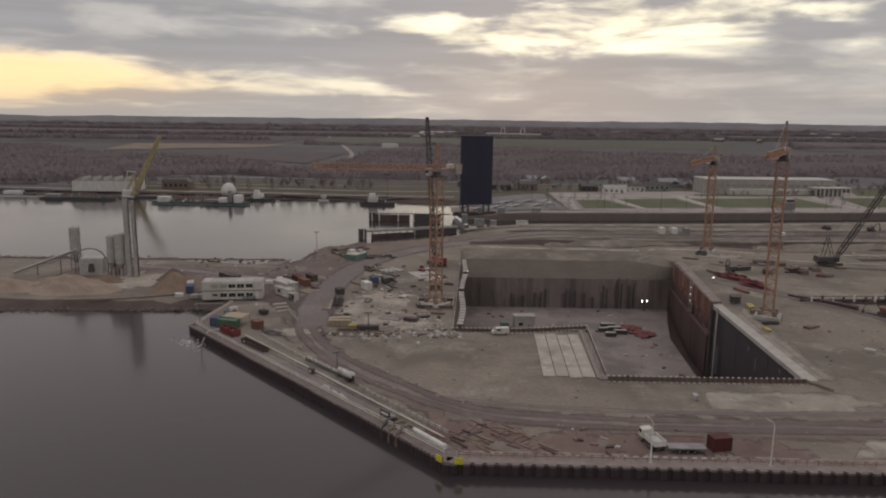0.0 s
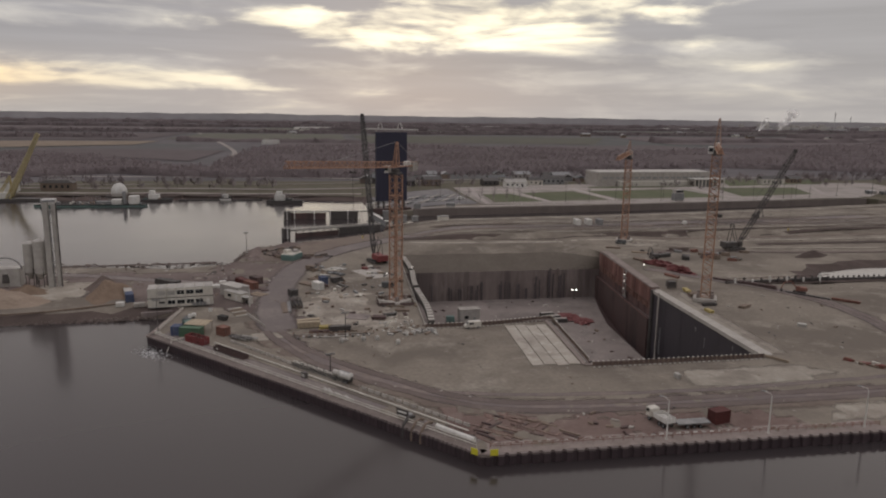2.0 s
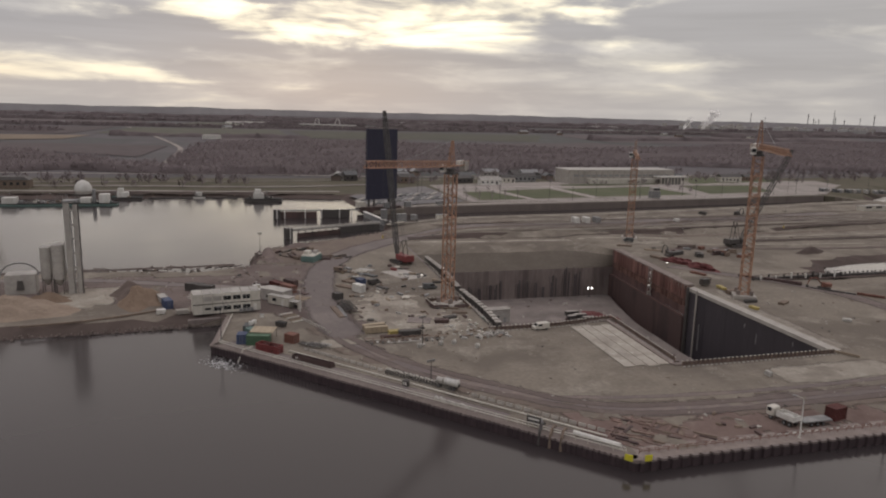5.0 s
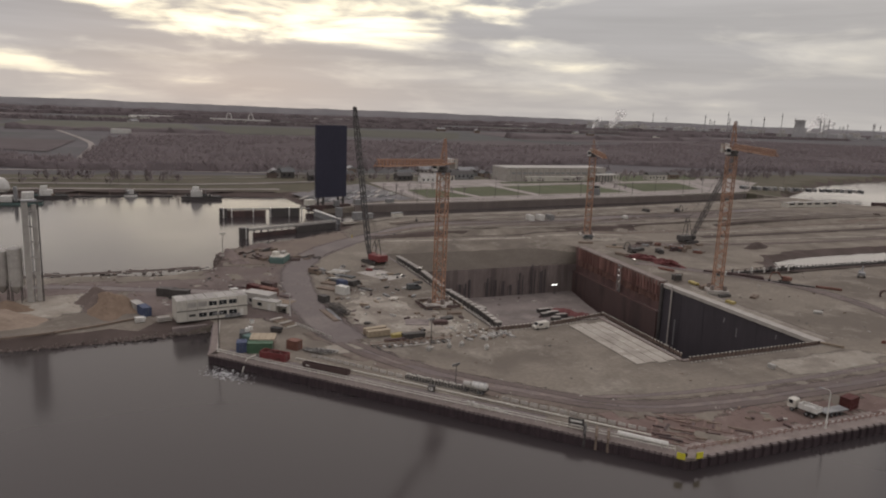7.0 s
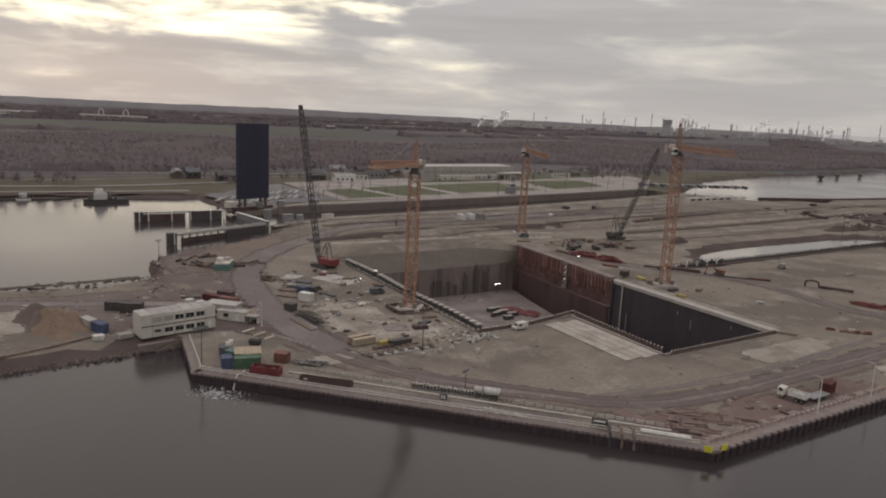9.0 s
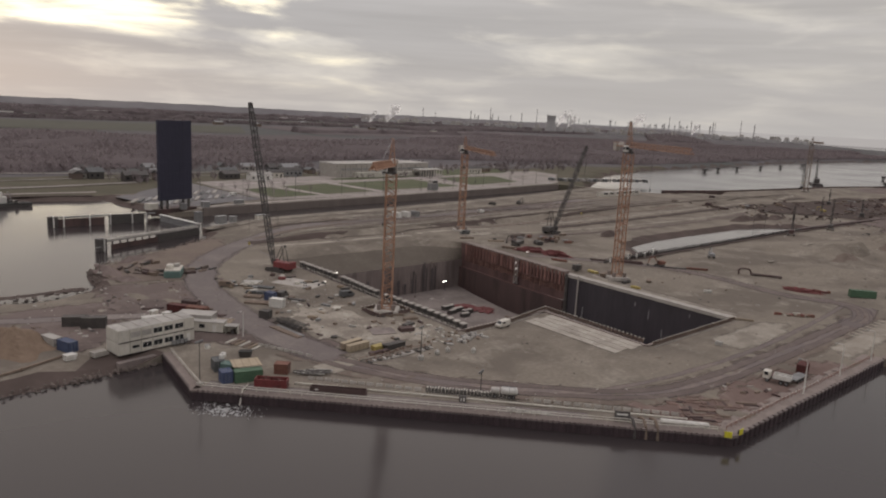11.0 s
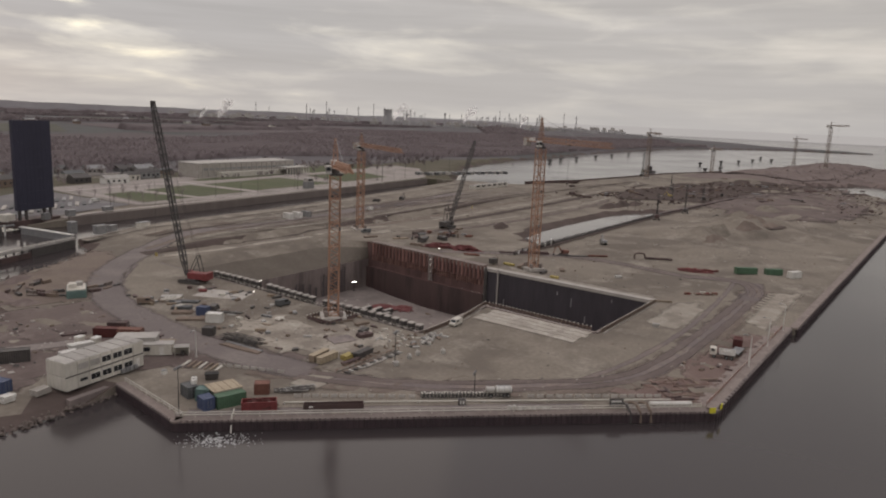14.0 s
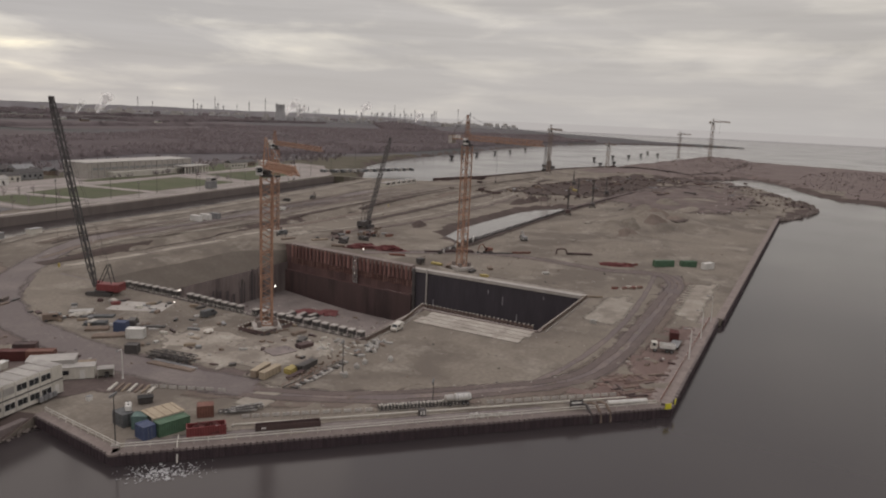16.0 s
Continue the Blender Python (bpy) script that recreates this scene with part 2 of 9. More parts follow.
CAP = material("quay_capping_concrete", (0.268, 0.223, 0.203), (0.207, 0.168, 0.151), 0.4, 0.85, fine=2.5)
WHITE = material("white_paint", (0.72, 0.71, 0.68), (0.60, 0.58, 0.54), 0.5, 0.6, fine=2.0, streak=0.3)
CABIN = material("cream_cabin_panels", (0.63, 0.60, 0.54), (0.54, 0.51, 0.45), 0.4, 0.65, fine=2.0, streak=0.25)
ROOF = material("grey_roof_sheet", (0.44, 0.42, 0.39), (0.35, 0.33, 0.31), 0.4, 0.7, fine=2.0)
GREY = material("grey_steel", (0.30, 0.30, 0.30), (0.23, 0.23, 0.235), 0.6, 0.55, fine=2.0, metal=0.3)
DARK = material("dark_steel", (0.062, 0.057, 0.056), (0.10, 0.09, 0.085), 0.6, 0.6, fine=2.0)
BLACK = material("black_rubber", (0.03, 0.029, 0.029), (0.045, 0.043, 0.042), 1.0, 0.85, fine=4.0)
GLASS = material("dark_window_glass", (0.018, 0.02, 0.024), (0.03, 0.032, 0.036), 0.5, 0.12, spec=0.6)
ORANGE = material("orange_crane_paint", (0.404, 0.234, 0.156), (0.337, 0.197, 0.136), 0.4, 0.6, fine=2.0)
YELLOW = material("yellow_paint", (0.46, 0.37, 0.13), (0.39, 0.31, 0.11), 0.4, 0.6, fine=2.0)
BOOMYELLOW = material("dull_yellow_boom", (0.493, 0.423, 0.246), (0.422, 0.360, 0.217), 0.2, 0.6, fine=1.0)
SIGNYELLOW = material("bright_yellow_board", (0.78, 0.72, 0.06), (0.70, 0.62, 0.05), 0.8, 0.6, fine=3.0)
RED = material("red_paint", (0.224, 0.053, 0.053), (0.167, 0.044, 0.044), 0.5, 0.6, fine=2.0)
BRICKRED = material("faded_red_oxide", (0.225, 0.105, 0.078), (0.17, 0.08, 0.062), 0.5, 0.75, fine=2.0)
MAROON = material("maroon_paint", (0.11, 0.03, 0.028), (0.08, 0.025, 0.022), 0.5, 0.7, fine=2.0)
BLUE = material("blue_paint", (0.075, 0.098, 0.175), (0.062, 0.08, 0.145), 0.5, 0.6, fine=2.0)
NAVY = material("dark_navy_paint", (0.036, 0.036, 0.062), (0.046, 0.045, 0.074), 0.15, 0.55, fine=1.0, streak=0.3)
GREEN = material("green_paint", (0.081, 0.151, 0.093), (0.066, 0.121, 0.076), 0.5, 0.6, fine=2.0)
TEAL = material("grey_green_paint", (0.14, 0.22, 0.20), (0.11, 0.17, 0.16), 0.5, 0.7, fine=2.0)
SLATE = material("slate_grey_paint", (0.130, 0.135, 0.135), (0.100, 0.102, 0.107), 0.5, 0.7, fine=2.0)
TAN = material("tan_plywood", (0.42, 0.35, 0.255), (0.36, 0.297, 0.215), 0.5, 0.8, fine=2.5)
WOOD = material("raw_timber", (0.33, 0.262, 0.195), (0.265, 0.208, 0.155), 0.6, 0.85, fine=3.0)
OLDWOOD = material("grey_brown_timber", (0.19, 0.145, 0.115), (0.26, 0.20, 0.16), 0.6, 0.9, fine=3.0)
BAG = material("white_woven_bag", (0.496, 0.480, 0.448), (0.400, 0.384, 0.360), 0.8, 0.9, fine=3.0, spread=0.2)
NET = material("red_net_tarpaulin", (0.180, 0.061, 0.059), (0.135, 0.050, 0.050), 0.4, 0.9, fine=1.5, bump=0.05)
GRASS = material("winter_grass", (0.101, 0.114, 0.067), (0.124, 0.133, 0.083), 0.05, 0.95, fine=0.6, c=(0.140, 0.138, 0.095), cscale=0.03, spec=0.1)
NETBROWN = material("faded_brown_netting", (0.155, 0.108, 0.100), (0.120, 0.084, 0.080), 0.5, 0.9, fine=2.0)
SLOPE = material("shaded_olive_earth", (0.122, 0.104, 0.088), (0.150, 0.130, 0.110), 0.08, 0.95, fine=0.9, spec=0.08)
BANK = material("rough_bank_grass", (0.10, 0.095, 0.068), (0.14, 0.122, 0.094), 0.05, 0.95, fine=0.6, spec=0.1)
PAVING = material("pale_paving", (0.450, 0.400, 0.373), (0.361, 0.319, 0.301), 0.1, 0.9, fine=1.0)
ASPHALT = material("grey_yard_asphalt", (0.151, 0.145, 0.153), (0.201, 0.188, 0.192), 0.06, 0.85, fine=1.0, c=(0.251, 0.232, 0.227), cscale=0.05)
# Twig, field, brush and wood floor tones also have distance haze mixed in.
TWIG = material("bare_winter_twigs", (0.235, 0.199, 0.202), (0.284, 0.244, 0.250), 0.012, 0.95, fine=0.12, spread=0.2, spec=0.05)
FIELDGREEN = material("dull_green_field", (0.123, 0.124, 0.102), (0.153, 0.146, 0.123), 0.01, 0.95, fine=0.05, spec=0.05)
FIELDBROWN = material("ploughed_brown_field", (0.138, 0.116, 0.117), (0.164, 0.141, 0.142), 0.01, 0.95, fine=0.05, spec=0.05)
BRUSH = material("grey_brown_undergrowth", (0.117, 0.097, 0.098), (0.144, 0.121, 0.124), 0.008, 0.95, fine=0.22, c=(0.101, 0.084, 0.086), cscale=0.02, d=(0.158, 0.135, 0.138), dscale=0.05, spec=0.03)
TANFIELD = material("tan_stubble", (0.26, 0.21, 0.165), (0.225, 0.182, 0.145), 0.02, 0.95, fine=0.08, spec=0.05)
WOODFLOOR = material("leafless_wood_floor", (0.164, 0.138, 0.141), (0.198, 0.168, 0.172), 0.01, 0.95, fine=0.1, spec=0.05)
GRAVEL = material("grey_gravel_yard", (0.333, 0.300, 0.278), (0.393, 0.355, 0.329), 0.03, 0.95, fine=0.5, c=(0.262, 0.235, 0.217), cscale=0.03, spec=0.1)
MUD = material("churned_mud", (0.165, 0.130, 0.121), (0.205, 0.164, 0.150), 0.06, 0.9, bump=0.1, fine=0.8, c=(0.129, 0.100, 0.093), cscale=0.05, d=(0.225, 0.186, 0.170), dscale=0.08, spec=0.15, soft=True)
DARKEARTH = material("wet_and_shaded_earth", (0.085, 0.066, 0.059), (0.126, 0.098, 0.089), 0.1, 0.95, bump=0.1, fine=0.8, spec=0.1, soft=True)
LOCKSTEEL = material("grey_green_lock_wall", (0.157, 0.132, 0.121), (0.212, 0.180, 0.165), 0.1, 0.9, fine=0.8, streak=0.2)
STONE = material("bank_rubble_stone", (0.135, 0.112, 0.102), (0.231, 0.191, 0.169), 0.5, 0.9, fine=2.0, bump=0.1)
FOAM = material("white_foam", (0.50, 0.50, 0.50), (0.40, 0.40, 0.40), 0.8, 0.6, fine=3.0)
# Skyline colour lifted and blued to stand for distance haze.
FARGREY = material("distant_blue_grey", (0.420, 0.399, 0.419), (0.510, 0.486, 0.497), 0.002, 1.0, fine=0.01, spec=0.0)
STACK = material("pale_plant_steel", (0.46, 0.45, 0.45), (0.38, 0.37, 0.37), 0.02, 0.8, fine=0.1)
STEAM = bpy.data.materials.new("thin_white_steam")
STEAM.use_nodes = True
stn = STEAM.node_tree
stn.nodes.remove(stn.nodes["Principled BSDF"])
st_pos, st_noise, st_ramp = stn.nodes.new("ShaderNodeNewGeometry"), stn.nodes.new("ShaderNodeTexNoise"), stn.nodes.new("ShaderNodeMapRange")
st_noise.inputs["Scale"].default_value, st_noise.inputs["Detail"].default_value = 0.045, 5
st_ramp.inputs[1].default_value, st_ramp.inputs[2].default_value, st_ramp.inputs[3].default_value, st_ramp.inputs[4].default_value = 0.38, 0.66, 0.0, 0.30
stn.links.new(st_pos.outputs["Position"], st_noise.inputs["Vector"])
stn.links.new(st_noise.outputs[0], st_ramp.inputs[0])
st_dif, st_tra, st_clear, st_body, st_mix = (stn.nodes.new("ShaderNode" + k) for k in ("BsdfDiffuse", "BsdfTranslucent", "BsdfTransparent", "MixShader", "MixShader"))
for n in (st_dif, st_tra):
    n.inputs["Color"].default_value = (0.93, 0.92, 0.91, 1)
stn.links.new(st_dif.outputs[0], st_body.inputs[1])
stn.links.new(st_tra.outputs[0], st_body.inputs[2])
stn.links.new(st_ramp.outputs[0], st_mix.inputs[0])
stn.links.new(st_clear.outputs[0], st_mix.inputs[1])
stn.links.new(st_body.outputs[0], st_mix.inputs[2])
stn.links.new(st_mix.outputs[0], stn.nodes["Material Output"].inputs[0])

LAMP = glowing("lit_floodlight", (1.0, 0.97, 0.9), 9.0)
SMALLLAMP = glowing("lit_work_lamp", (1.0, 0.95, 0.85), 3.0)

# Sea backdrop gives off its own light in place of haze.
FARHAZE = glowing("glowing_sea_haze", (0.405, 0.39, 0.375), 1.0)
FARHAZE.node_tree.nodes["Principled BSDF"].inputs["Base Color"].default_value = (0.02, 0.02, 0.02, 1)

POND_WATER = material("silty_pond_water", (0.15, 0.134, 0.125), (0.19, 0.17, 0.158), 0.03, 0.1, fine=0.3, spec=0.6)

WATER = bpy.data.materials.new("harbour_water")
WATER.use_nodes = True
nt = WATER.node_tree
pb = nt.nodes["Principled BSDF"]
pb.inputs["Base Color"].default_value = (0.043, 0.036, 0.037, 1)
pb.inputs["IOR"].default_value = 1.333
pos = nt.nodes.new("ShaderNodeNewGeometry")
w1, w2, w3 = (nt.nodes.new("ShaderNodeTexNoise") for _ in range(3))
for n, s in ((w1, 0.55), (w2, 0.07), (w3, 0.012)):
    n.inputs["Scale"].default_value, n.inputs["Detail"].default_value = s, 3
    nt.links.new(pos.outputs["Position"], n.inputs["Vector"])
add = nt.nodes.new("ShaderNodeMath")
add.operation = "MULTIPLY_ADD"
add.inputs[1].default_value = 4.0
nt.links.new(w2.outputs[0], add.inputs[0])
nt.links.new(w1.outputs[0], add.inputs[2])
wb = nt.nodes.new("ShaderNodeBump")
wb.inputs["Strength"].default_value, wb.inputs["Distance"].default_value = 0.5, 0.007
nt.links.new(add.outputs[0], wb.inputs["Height"])
nt.links.new(wb.outputs[0], pb.inputs["Normal"])
rg = nt.nodes.new("ShaderNodeMapRange")
rg.inputs[1].default_value, rg.inputs[2].default_value, rg.inputs[3].default_value, rg.inputs[4].default_value = 0.4, 0.6, 0.115, 0.165
nt.links.new(w3.outputs[0], rg.inputs[0])
nt.links.new(rg.outputs[0], pb.inputs["Roughness"])

# ---- mesh tools ----
V3 = Vector


class Geo:
    """Vertices and faces of one mesh in the making."""

    def __init__(self):
        self.v, self.f = [], []

    def add(self, vs, fs):
        n = len(self.v)
        self.v += [tuple(p) for p in vs]
        self.f += [tuple(i + n for i in f) for f in fs]
        return self

    def box(self, x, y, z, sx, sy, sz, rz=0.0, b=0.0, top=1.0):
        """A box centred at x, y with its foot at z; b: chamfer; top: how far the top narrows."""
        c, s = math.cos(radians(rz)), math.sin(radians(rz))
        hx, hy = sx / 2, sy / 2
        if b <= 0:
            ring = [(-hx, -hy), (hx, -hy), (hx, hy), (-hx, hy)]
            rows = [(ring, 1.0, 0.0), (ring, top, sz)]
        else:
            ring = [(-hx + b, -hy), (hx - b, -hy), (hx, -hy + b), (hx, hy - b), (hx - b, hy), (-hx + b, hy), (-hx, hy - b), (-hx, -hy + b)]
            k = 1 - 2 * b / max(sx, sy)
            rows = [(ring, 1.0, 0.0), (ring, top, sz - b), (ring, top * k, sz)]
        vs, n = [], len(ring)
        for r, k, h in rows:
            vs += [(x + c * p * k - s * q * k, y + s * p * k + c * q * k, z + h) for p, q in r]
        fs = [tuple(range(n))[::-1], tuple(range((len(rows) - 1) * n, len(rows) * n))]
        for a in range(len(rows) - 1):
            fs += [(a * n + i, a * n + (i + 1) % n, (a + 1) * n + (i + 1) % n, (a + 1) * n + i) for i in range(n)]
        return self.add(vs, fs)

    def bar(self, p, q, r, n=4, r2=None):
        """A rod from p to q."""
        p, q = V3(p), V3(q)
        d = q - p
        if d.length < 1e-6:
            return self
        turn = d.to_track_quat("Z", "Y").to_matrix()
        r2 = r if r2 is None else r2
        vs = []
        for o, k in ((p, r), (q, r2)):
            vs += [o + turn @ V3((k * math.cos(2 * math.pi * (i + 0.5) / n), k * math.sin(2 * math.pi * (i + 0.5) / n), 0)) for i in range(n)]
        fs = [tuple(range(n))[::-1], tuple(range(n, 2 * n))] + [(i, (i + 1) % n, n + (i + 1) % n, n + i) for i in range(n)]
        return self.add(vs, fs)

    def lattice(self, p, q, w, w2, n, r, rb):
        """A square truss from p to q with four chords and zigzag braces."""
        p, q = V3(p), V3(q)
        d = q - p
        t = d.normalized()
        side = t.cross(V3((0, 0, 1)))
        side = side.normalized() if side.length > 0.05 else V3((1, 0, 0))
        up = side.cross(t).normalized()
        rows = []
        for i in range(n + 1):
            k = i / n
            h = (w + (w2 - w) * k) / 2
            o = p + d * k
            rows.append([o + side * h * a + up * h * b for a, b in ((-1, -1), (1, -1), (1, 1), (-1, 1))])
        for c in range(4):
            self.bar(rows[0][c], rows[-1][c], r)
        for i in range(n):
            for c in range(4):
                a, b = (c, (c + 1) % 4) if i % 2 else ((c + 1) % 4, c)
                self.bar(rows[i][a], rows[i + 1][b], rb, 3)
        return self

    def prism(self, ring, z0, z1):
        n = len(ring)
        vs = [(x, y, z0) for x, y in ring] + [(x, y, z1) for x, y in ring]
        fs = [tuple(range(n))[::-1], tuple(range(n, 2 * n))] + [(i, (i + 1) % n, n + (i + 1) % n, n + i) for i in range(n)]
        return self.add(vs, fs)

    def dome(self, x, y, z, rx, ry, rz, n=12, m=5, rough=0.0, seed=0.0):
        """A rounded heap, uneven by rough."""
        vs = []
        for j in range(m):
            a = math.pi / 2 * j / m
            for i in range(n):
                t = 2 * math.pi * i / n
                k = 1 + rough * noise.noise(V3((2 * math.cos(t), 2 * math.sin(t), j + seed)))
                vs.append((x + rx * k * math.cos(a) * math.cos(t), y + ry * k * math.cos(a) * math.sin(t), z + rz * k * math.sin(a)))
        vs.append((x, y, z + rz))
        fs = [(j * n + i, j * n + (i + 1) % n, (j + 1) * n + (i + 1) % n, (j + 1) * n + i) for j in range(m - 1) for i in range(n)]
        fs += [((m - 1) * n + i, (m - 1) * n + (i + 1) % n, m * n) for i in range(n)] + [tuple(range(n))[::-1]]
        return self.add(vs, fs)

    def mesh(self, name, mat, smooth=False):
        me = bpy.data.meshes.new(name)
        me.from_pydata(self.v, [], self.f)
        me.materials.append(mat)
        if smooth:
            me.polygons.foreach_set("use_smooth", [True] * len(me.polygons))
        me.update()
        return me


def part(name, geo, mat, parent, label="", at=None):
    """Links a mesh under a thing, at a pose within it."""
    me = geo.mesh(name, mat) if isinstance(geo, Geo) else geo
    ob = new(name, me)
    ob.parent = parent
    if at is not None:
        ob.matrix_basis = at
    return tagged(ob, label)


def thing(name, x, y, z=0.0, rz=0.0, label="", category="", group="", kind=""):
    ob = new(name)
    ob.empty_display_size = 0.5
    ob.matrix_basis = pose(x, y, z, 0, 0, rz)
    return tagged(ob, label, category, group, kind)


def single(name, geo, mat, label="", category="", group="", kind="", at=None, smooth=False):
    ob = new(name, geo.mesh(name, mat, smooth))
    if at is not None:
        ob.matrix_basis = at
    return tagged(ob, label, category, group, kind)


def smooth_step(a, b, v):
    k = min(max((v - a) / (b - a), 0.0), 1.0)
    return k * k * (3 - 2 * k)


# the long quay runs from QB to QC: s metres along it, n metres inland
QA, QB, QC, QD, QE = (-73.3, 229.5), (-76.5, 204.3), (-0.3, 123.6), (84.0, 122.6), (395.0, 114.6)
QL = math.dist(QB, QC)
QX, QY = (QC[0] - QB[0]) / QL, (QC[1] - QB[1]) / QL
QR = math.degrees(math.atan2(QY, QX))


def quay(s, n):
    return QB[0] + s * QX - n * QY, QB[1] + s * QY + n * QX

# ---- ground: one sheet with the water and the pit cut out ----
WATER_Z, PIT_Z, BACK_Y = -2.2, -20.0, 304.8
FRONT_WATER = [(-2500, 205), (-400, 215), (-200, 220), (-148, 222.5), (-121, 225), (-97, 226), (-84, 227.4), QA, QB, QC, QD, (84.1, 120.9), QE,
               (420, 105), (450, 96), (486, 89), (530, 93), (565, 101), (614, 116), (690, 150), (715, 190), (705, 226), (767, 218), (790, 195), (843, 161),
               (763, 119), (722, 113), (660, 92), (615, 72), (596, 33), (590, -60), (640, -300), (700, -900), (-2500, -900)]
BASIN = [(-2500, 290), (-400, 300), (-196, 303), (-135, 304), (-82, 298.5), (-72, 303), (-67.2, 311), (-66.6, 321), (-64.5, 331), (-61, 336.5), (-53.5, 342.5), (-42, 351), (-26, 359), (0, 378), (6, 396),
         (31, 400), (123, 409), (195, 419), (300, 436), (384, 452), (378, 482), (270, 470), (150, 456), (27, 444), (8, 446), (-4, 521), (-44, 531), (-130, 537),
         (-225, 534), (-345, 545), (-700, 560), (-2500, 580)]
OUTER = [(400, 466), (430, 408), (506, 387), (600, 377), (710, 368), (842, 336), (1000, 322), (1190, 306), (1350, 240), (1330, 100), (1250, -100), (1200, -400), (1150, -1500),
         (4900, -1500), (4900, 2300), (3402, 1251), (2995, 825), (2680, 640), (2520, 290), (2440, 285), (2380, 500), (2113, 640), (1791, 704), (1332, 691), (957, 646), (707, 611), (578, 573)]
POND = [(160, 246.5), (240, 245.5), (330, 246.5), (350, 256), (330, 266), (306, 271.5), (240, 272.5), (205, 271.5), (178, 267)]
PIT = [(0.5, 203), (38.8, 204), (36.6, 166.8), (84.5, 166.8), (87.3, 236), (94.5, 303), (94.6, 306), (93, 315), (88, 331.5), (5, 333), (3, 330)]


def terrain(x, y):
    h = 2.3 * smooth_step(345.5, 350.5, y + 1.5 * math.sin(x * 0.06)) * max(smooth_step(6, 45, x), smooth_step(535, 590, y))
    h = max(h, 1.0 * smooth_step(86, 98, x) * smooth_step(212, 232, y) * (1 - smooth_step(120, 150, x)))
    h += 13 * math.exp(-((x - 1060) / 190) ** 2 - ((y - 235) / 48) ** 2) + 6 * math.exp(-((x - 820) / 120) ** 2 - ((y - 290) / 40) ** 2)
    h += 5 * math.exp(-((x - 900) / 160) ** 2 - ((y - 20) / 110) ** 2)
    if x > 120 and y < 345:
        k = smooth_step(120, 200, x) * max(1 - smooth_step(212, 238, y), smooth_step(400, 520, x) * (1 - smooth_step(300, 345, y))) * smooth_step(118, 150, y)
        h += k * max(-0.05, 0.7 + 3.0 * noise.noise(V3((x * 0.022, y * 0.03, 1.0))) + 1.7 * noise.noise(V3((x * 0.06, y * 0.06, 4.0))))
        h += 3.2 * k * math.exp(-((x - 300) / 60) ** 2 - ((y - 190) / 22) ** 2)
    if y > 430:
        h += 0.5 * noise.noise(V3((x * 0.01, y * 0.01, 7.0)))
    return h + 0.10 * noise.noise(V3((x * 0.12, y * 0.12, 2.0)))


def inside(pts, ring):
    """Which of the points lie in the ring."""
    x, y = pts[:, 0], pts[:, 1]
    hit = np.zeros(len(pts), bool)
    for (ax, ay), (bx, by) in zip(ring, ring[1:] + ring[:1]):
        cross = (ay > y) != (by > y)
        hit ^= cross & (x < (bx - ax) * (y - ay) / ((by - ay) or 1e-9) + ax)
    return hit


def distance(pts, a, b):
    a, b = np.array(a, float), np.array(b, float)
    d = b - a
    t = np.clip(((pts - a) @ d) / (d @ d), 0, 1)
    return np.hypot(*(pts - a - t[:, None] * d).T)


def densify(ring, step):
    out = []
    for (ax, ay), (bx, by) in zip(ring, ring[1:] + ring[:1]):
        n = max(1, int(math.dist((ax, ay), (bx, by)) / (step if abs(ax) < 900 and abs(bx) < 900 else 40)))
        out += [(ax + (bx - ax) * i / n, ay + (by - ay) * i / n) for i in range(n)]
    return out


HARD = [(QA, QB), (QB, QC), (QC, QD), (QD, (84.1, 120.9)), ((84.1, 120.9), QE), ((6, 396), (31, 400)), ((31, 400), (123, 409)), ((123, 409), (195, 419)), ((195, 419), (300, 436)),
        ((300, 436), (384, 452)), ((384, 452), (378, 482)), ((378, 482), (270, 470)), ((270, 470), (150, 456)), ((150, 456), (27, 444)), ((27, 444), (8, 446)),
        ((506, 387), (600, 377)), ((600, 377), (710, 368)), ((710, 368), (842, 336)), ((160, 246.5), (240, 245.5)), ((240, 245.5), (330, 246.5))]
rings = [densify(r, 9) for r in (FRONT_WATER, BASIN, OUTER, POND)] + [densify(PIT, 6)]
pts, edges = [], []
for ring in rings:
    n = len(pts)
    pts += ring
    edges += [(n + i, n + (i + 1) % len(ring)) for i in range(len(ring))]
rng = random.Random(5)
grid = []
for x0, x1, y0, y1, step in ((-190, 430, 105, 400, 6), (-700, 1500, -200, 1000, 26), (-4900, 4900, -4900, 4900, 190)):
    for i in range(int((x1 - x0) / step) + 1):
        for j in range(int((y1 - y0) / step) + 1):
            x, y = x0 + i * step, y0 + j * step
            if step == 26 and -186 < x < 426 and 109 < y < 396 or step == 190 and -680 < x < 1480 and -180 < y < 980:
                continue
            grid.append((x + rng.uniform(-0.2, 0.2) * step, y + rng.uniform(-0.2, 0.2) * step))
for ring in (FRONT_WATER, BASIN, OUTER):
    pull = [V3((*q, 0)) for q in densify(ring, 30)]
    turn = sum(a.x * b.y - b.x * a.y for a, b in zip(pull, pull[1:] + pull[:1]))
    for a, b in zip(pull, pull[1:] + pull[:1]):
        if max(abs(a.x), abs(a.y)) > 400 and (b - a).length > 1:
            out = V3(((b - a).y, -(b - a).x, 0)).normalized() * (8 if turn > 0 else -8)
            grid.append(((a + out).x, (a + out).y))
grid = np.array(grid)
wet = np.zeros(len(grid), bool)
for ring in (FRONT_WATER, BASIN, OUTER, POND, PIT):
    wet |= inside(grid, ring)
grid = grid[~wet]
near = np.full(len(grid), 1e9)
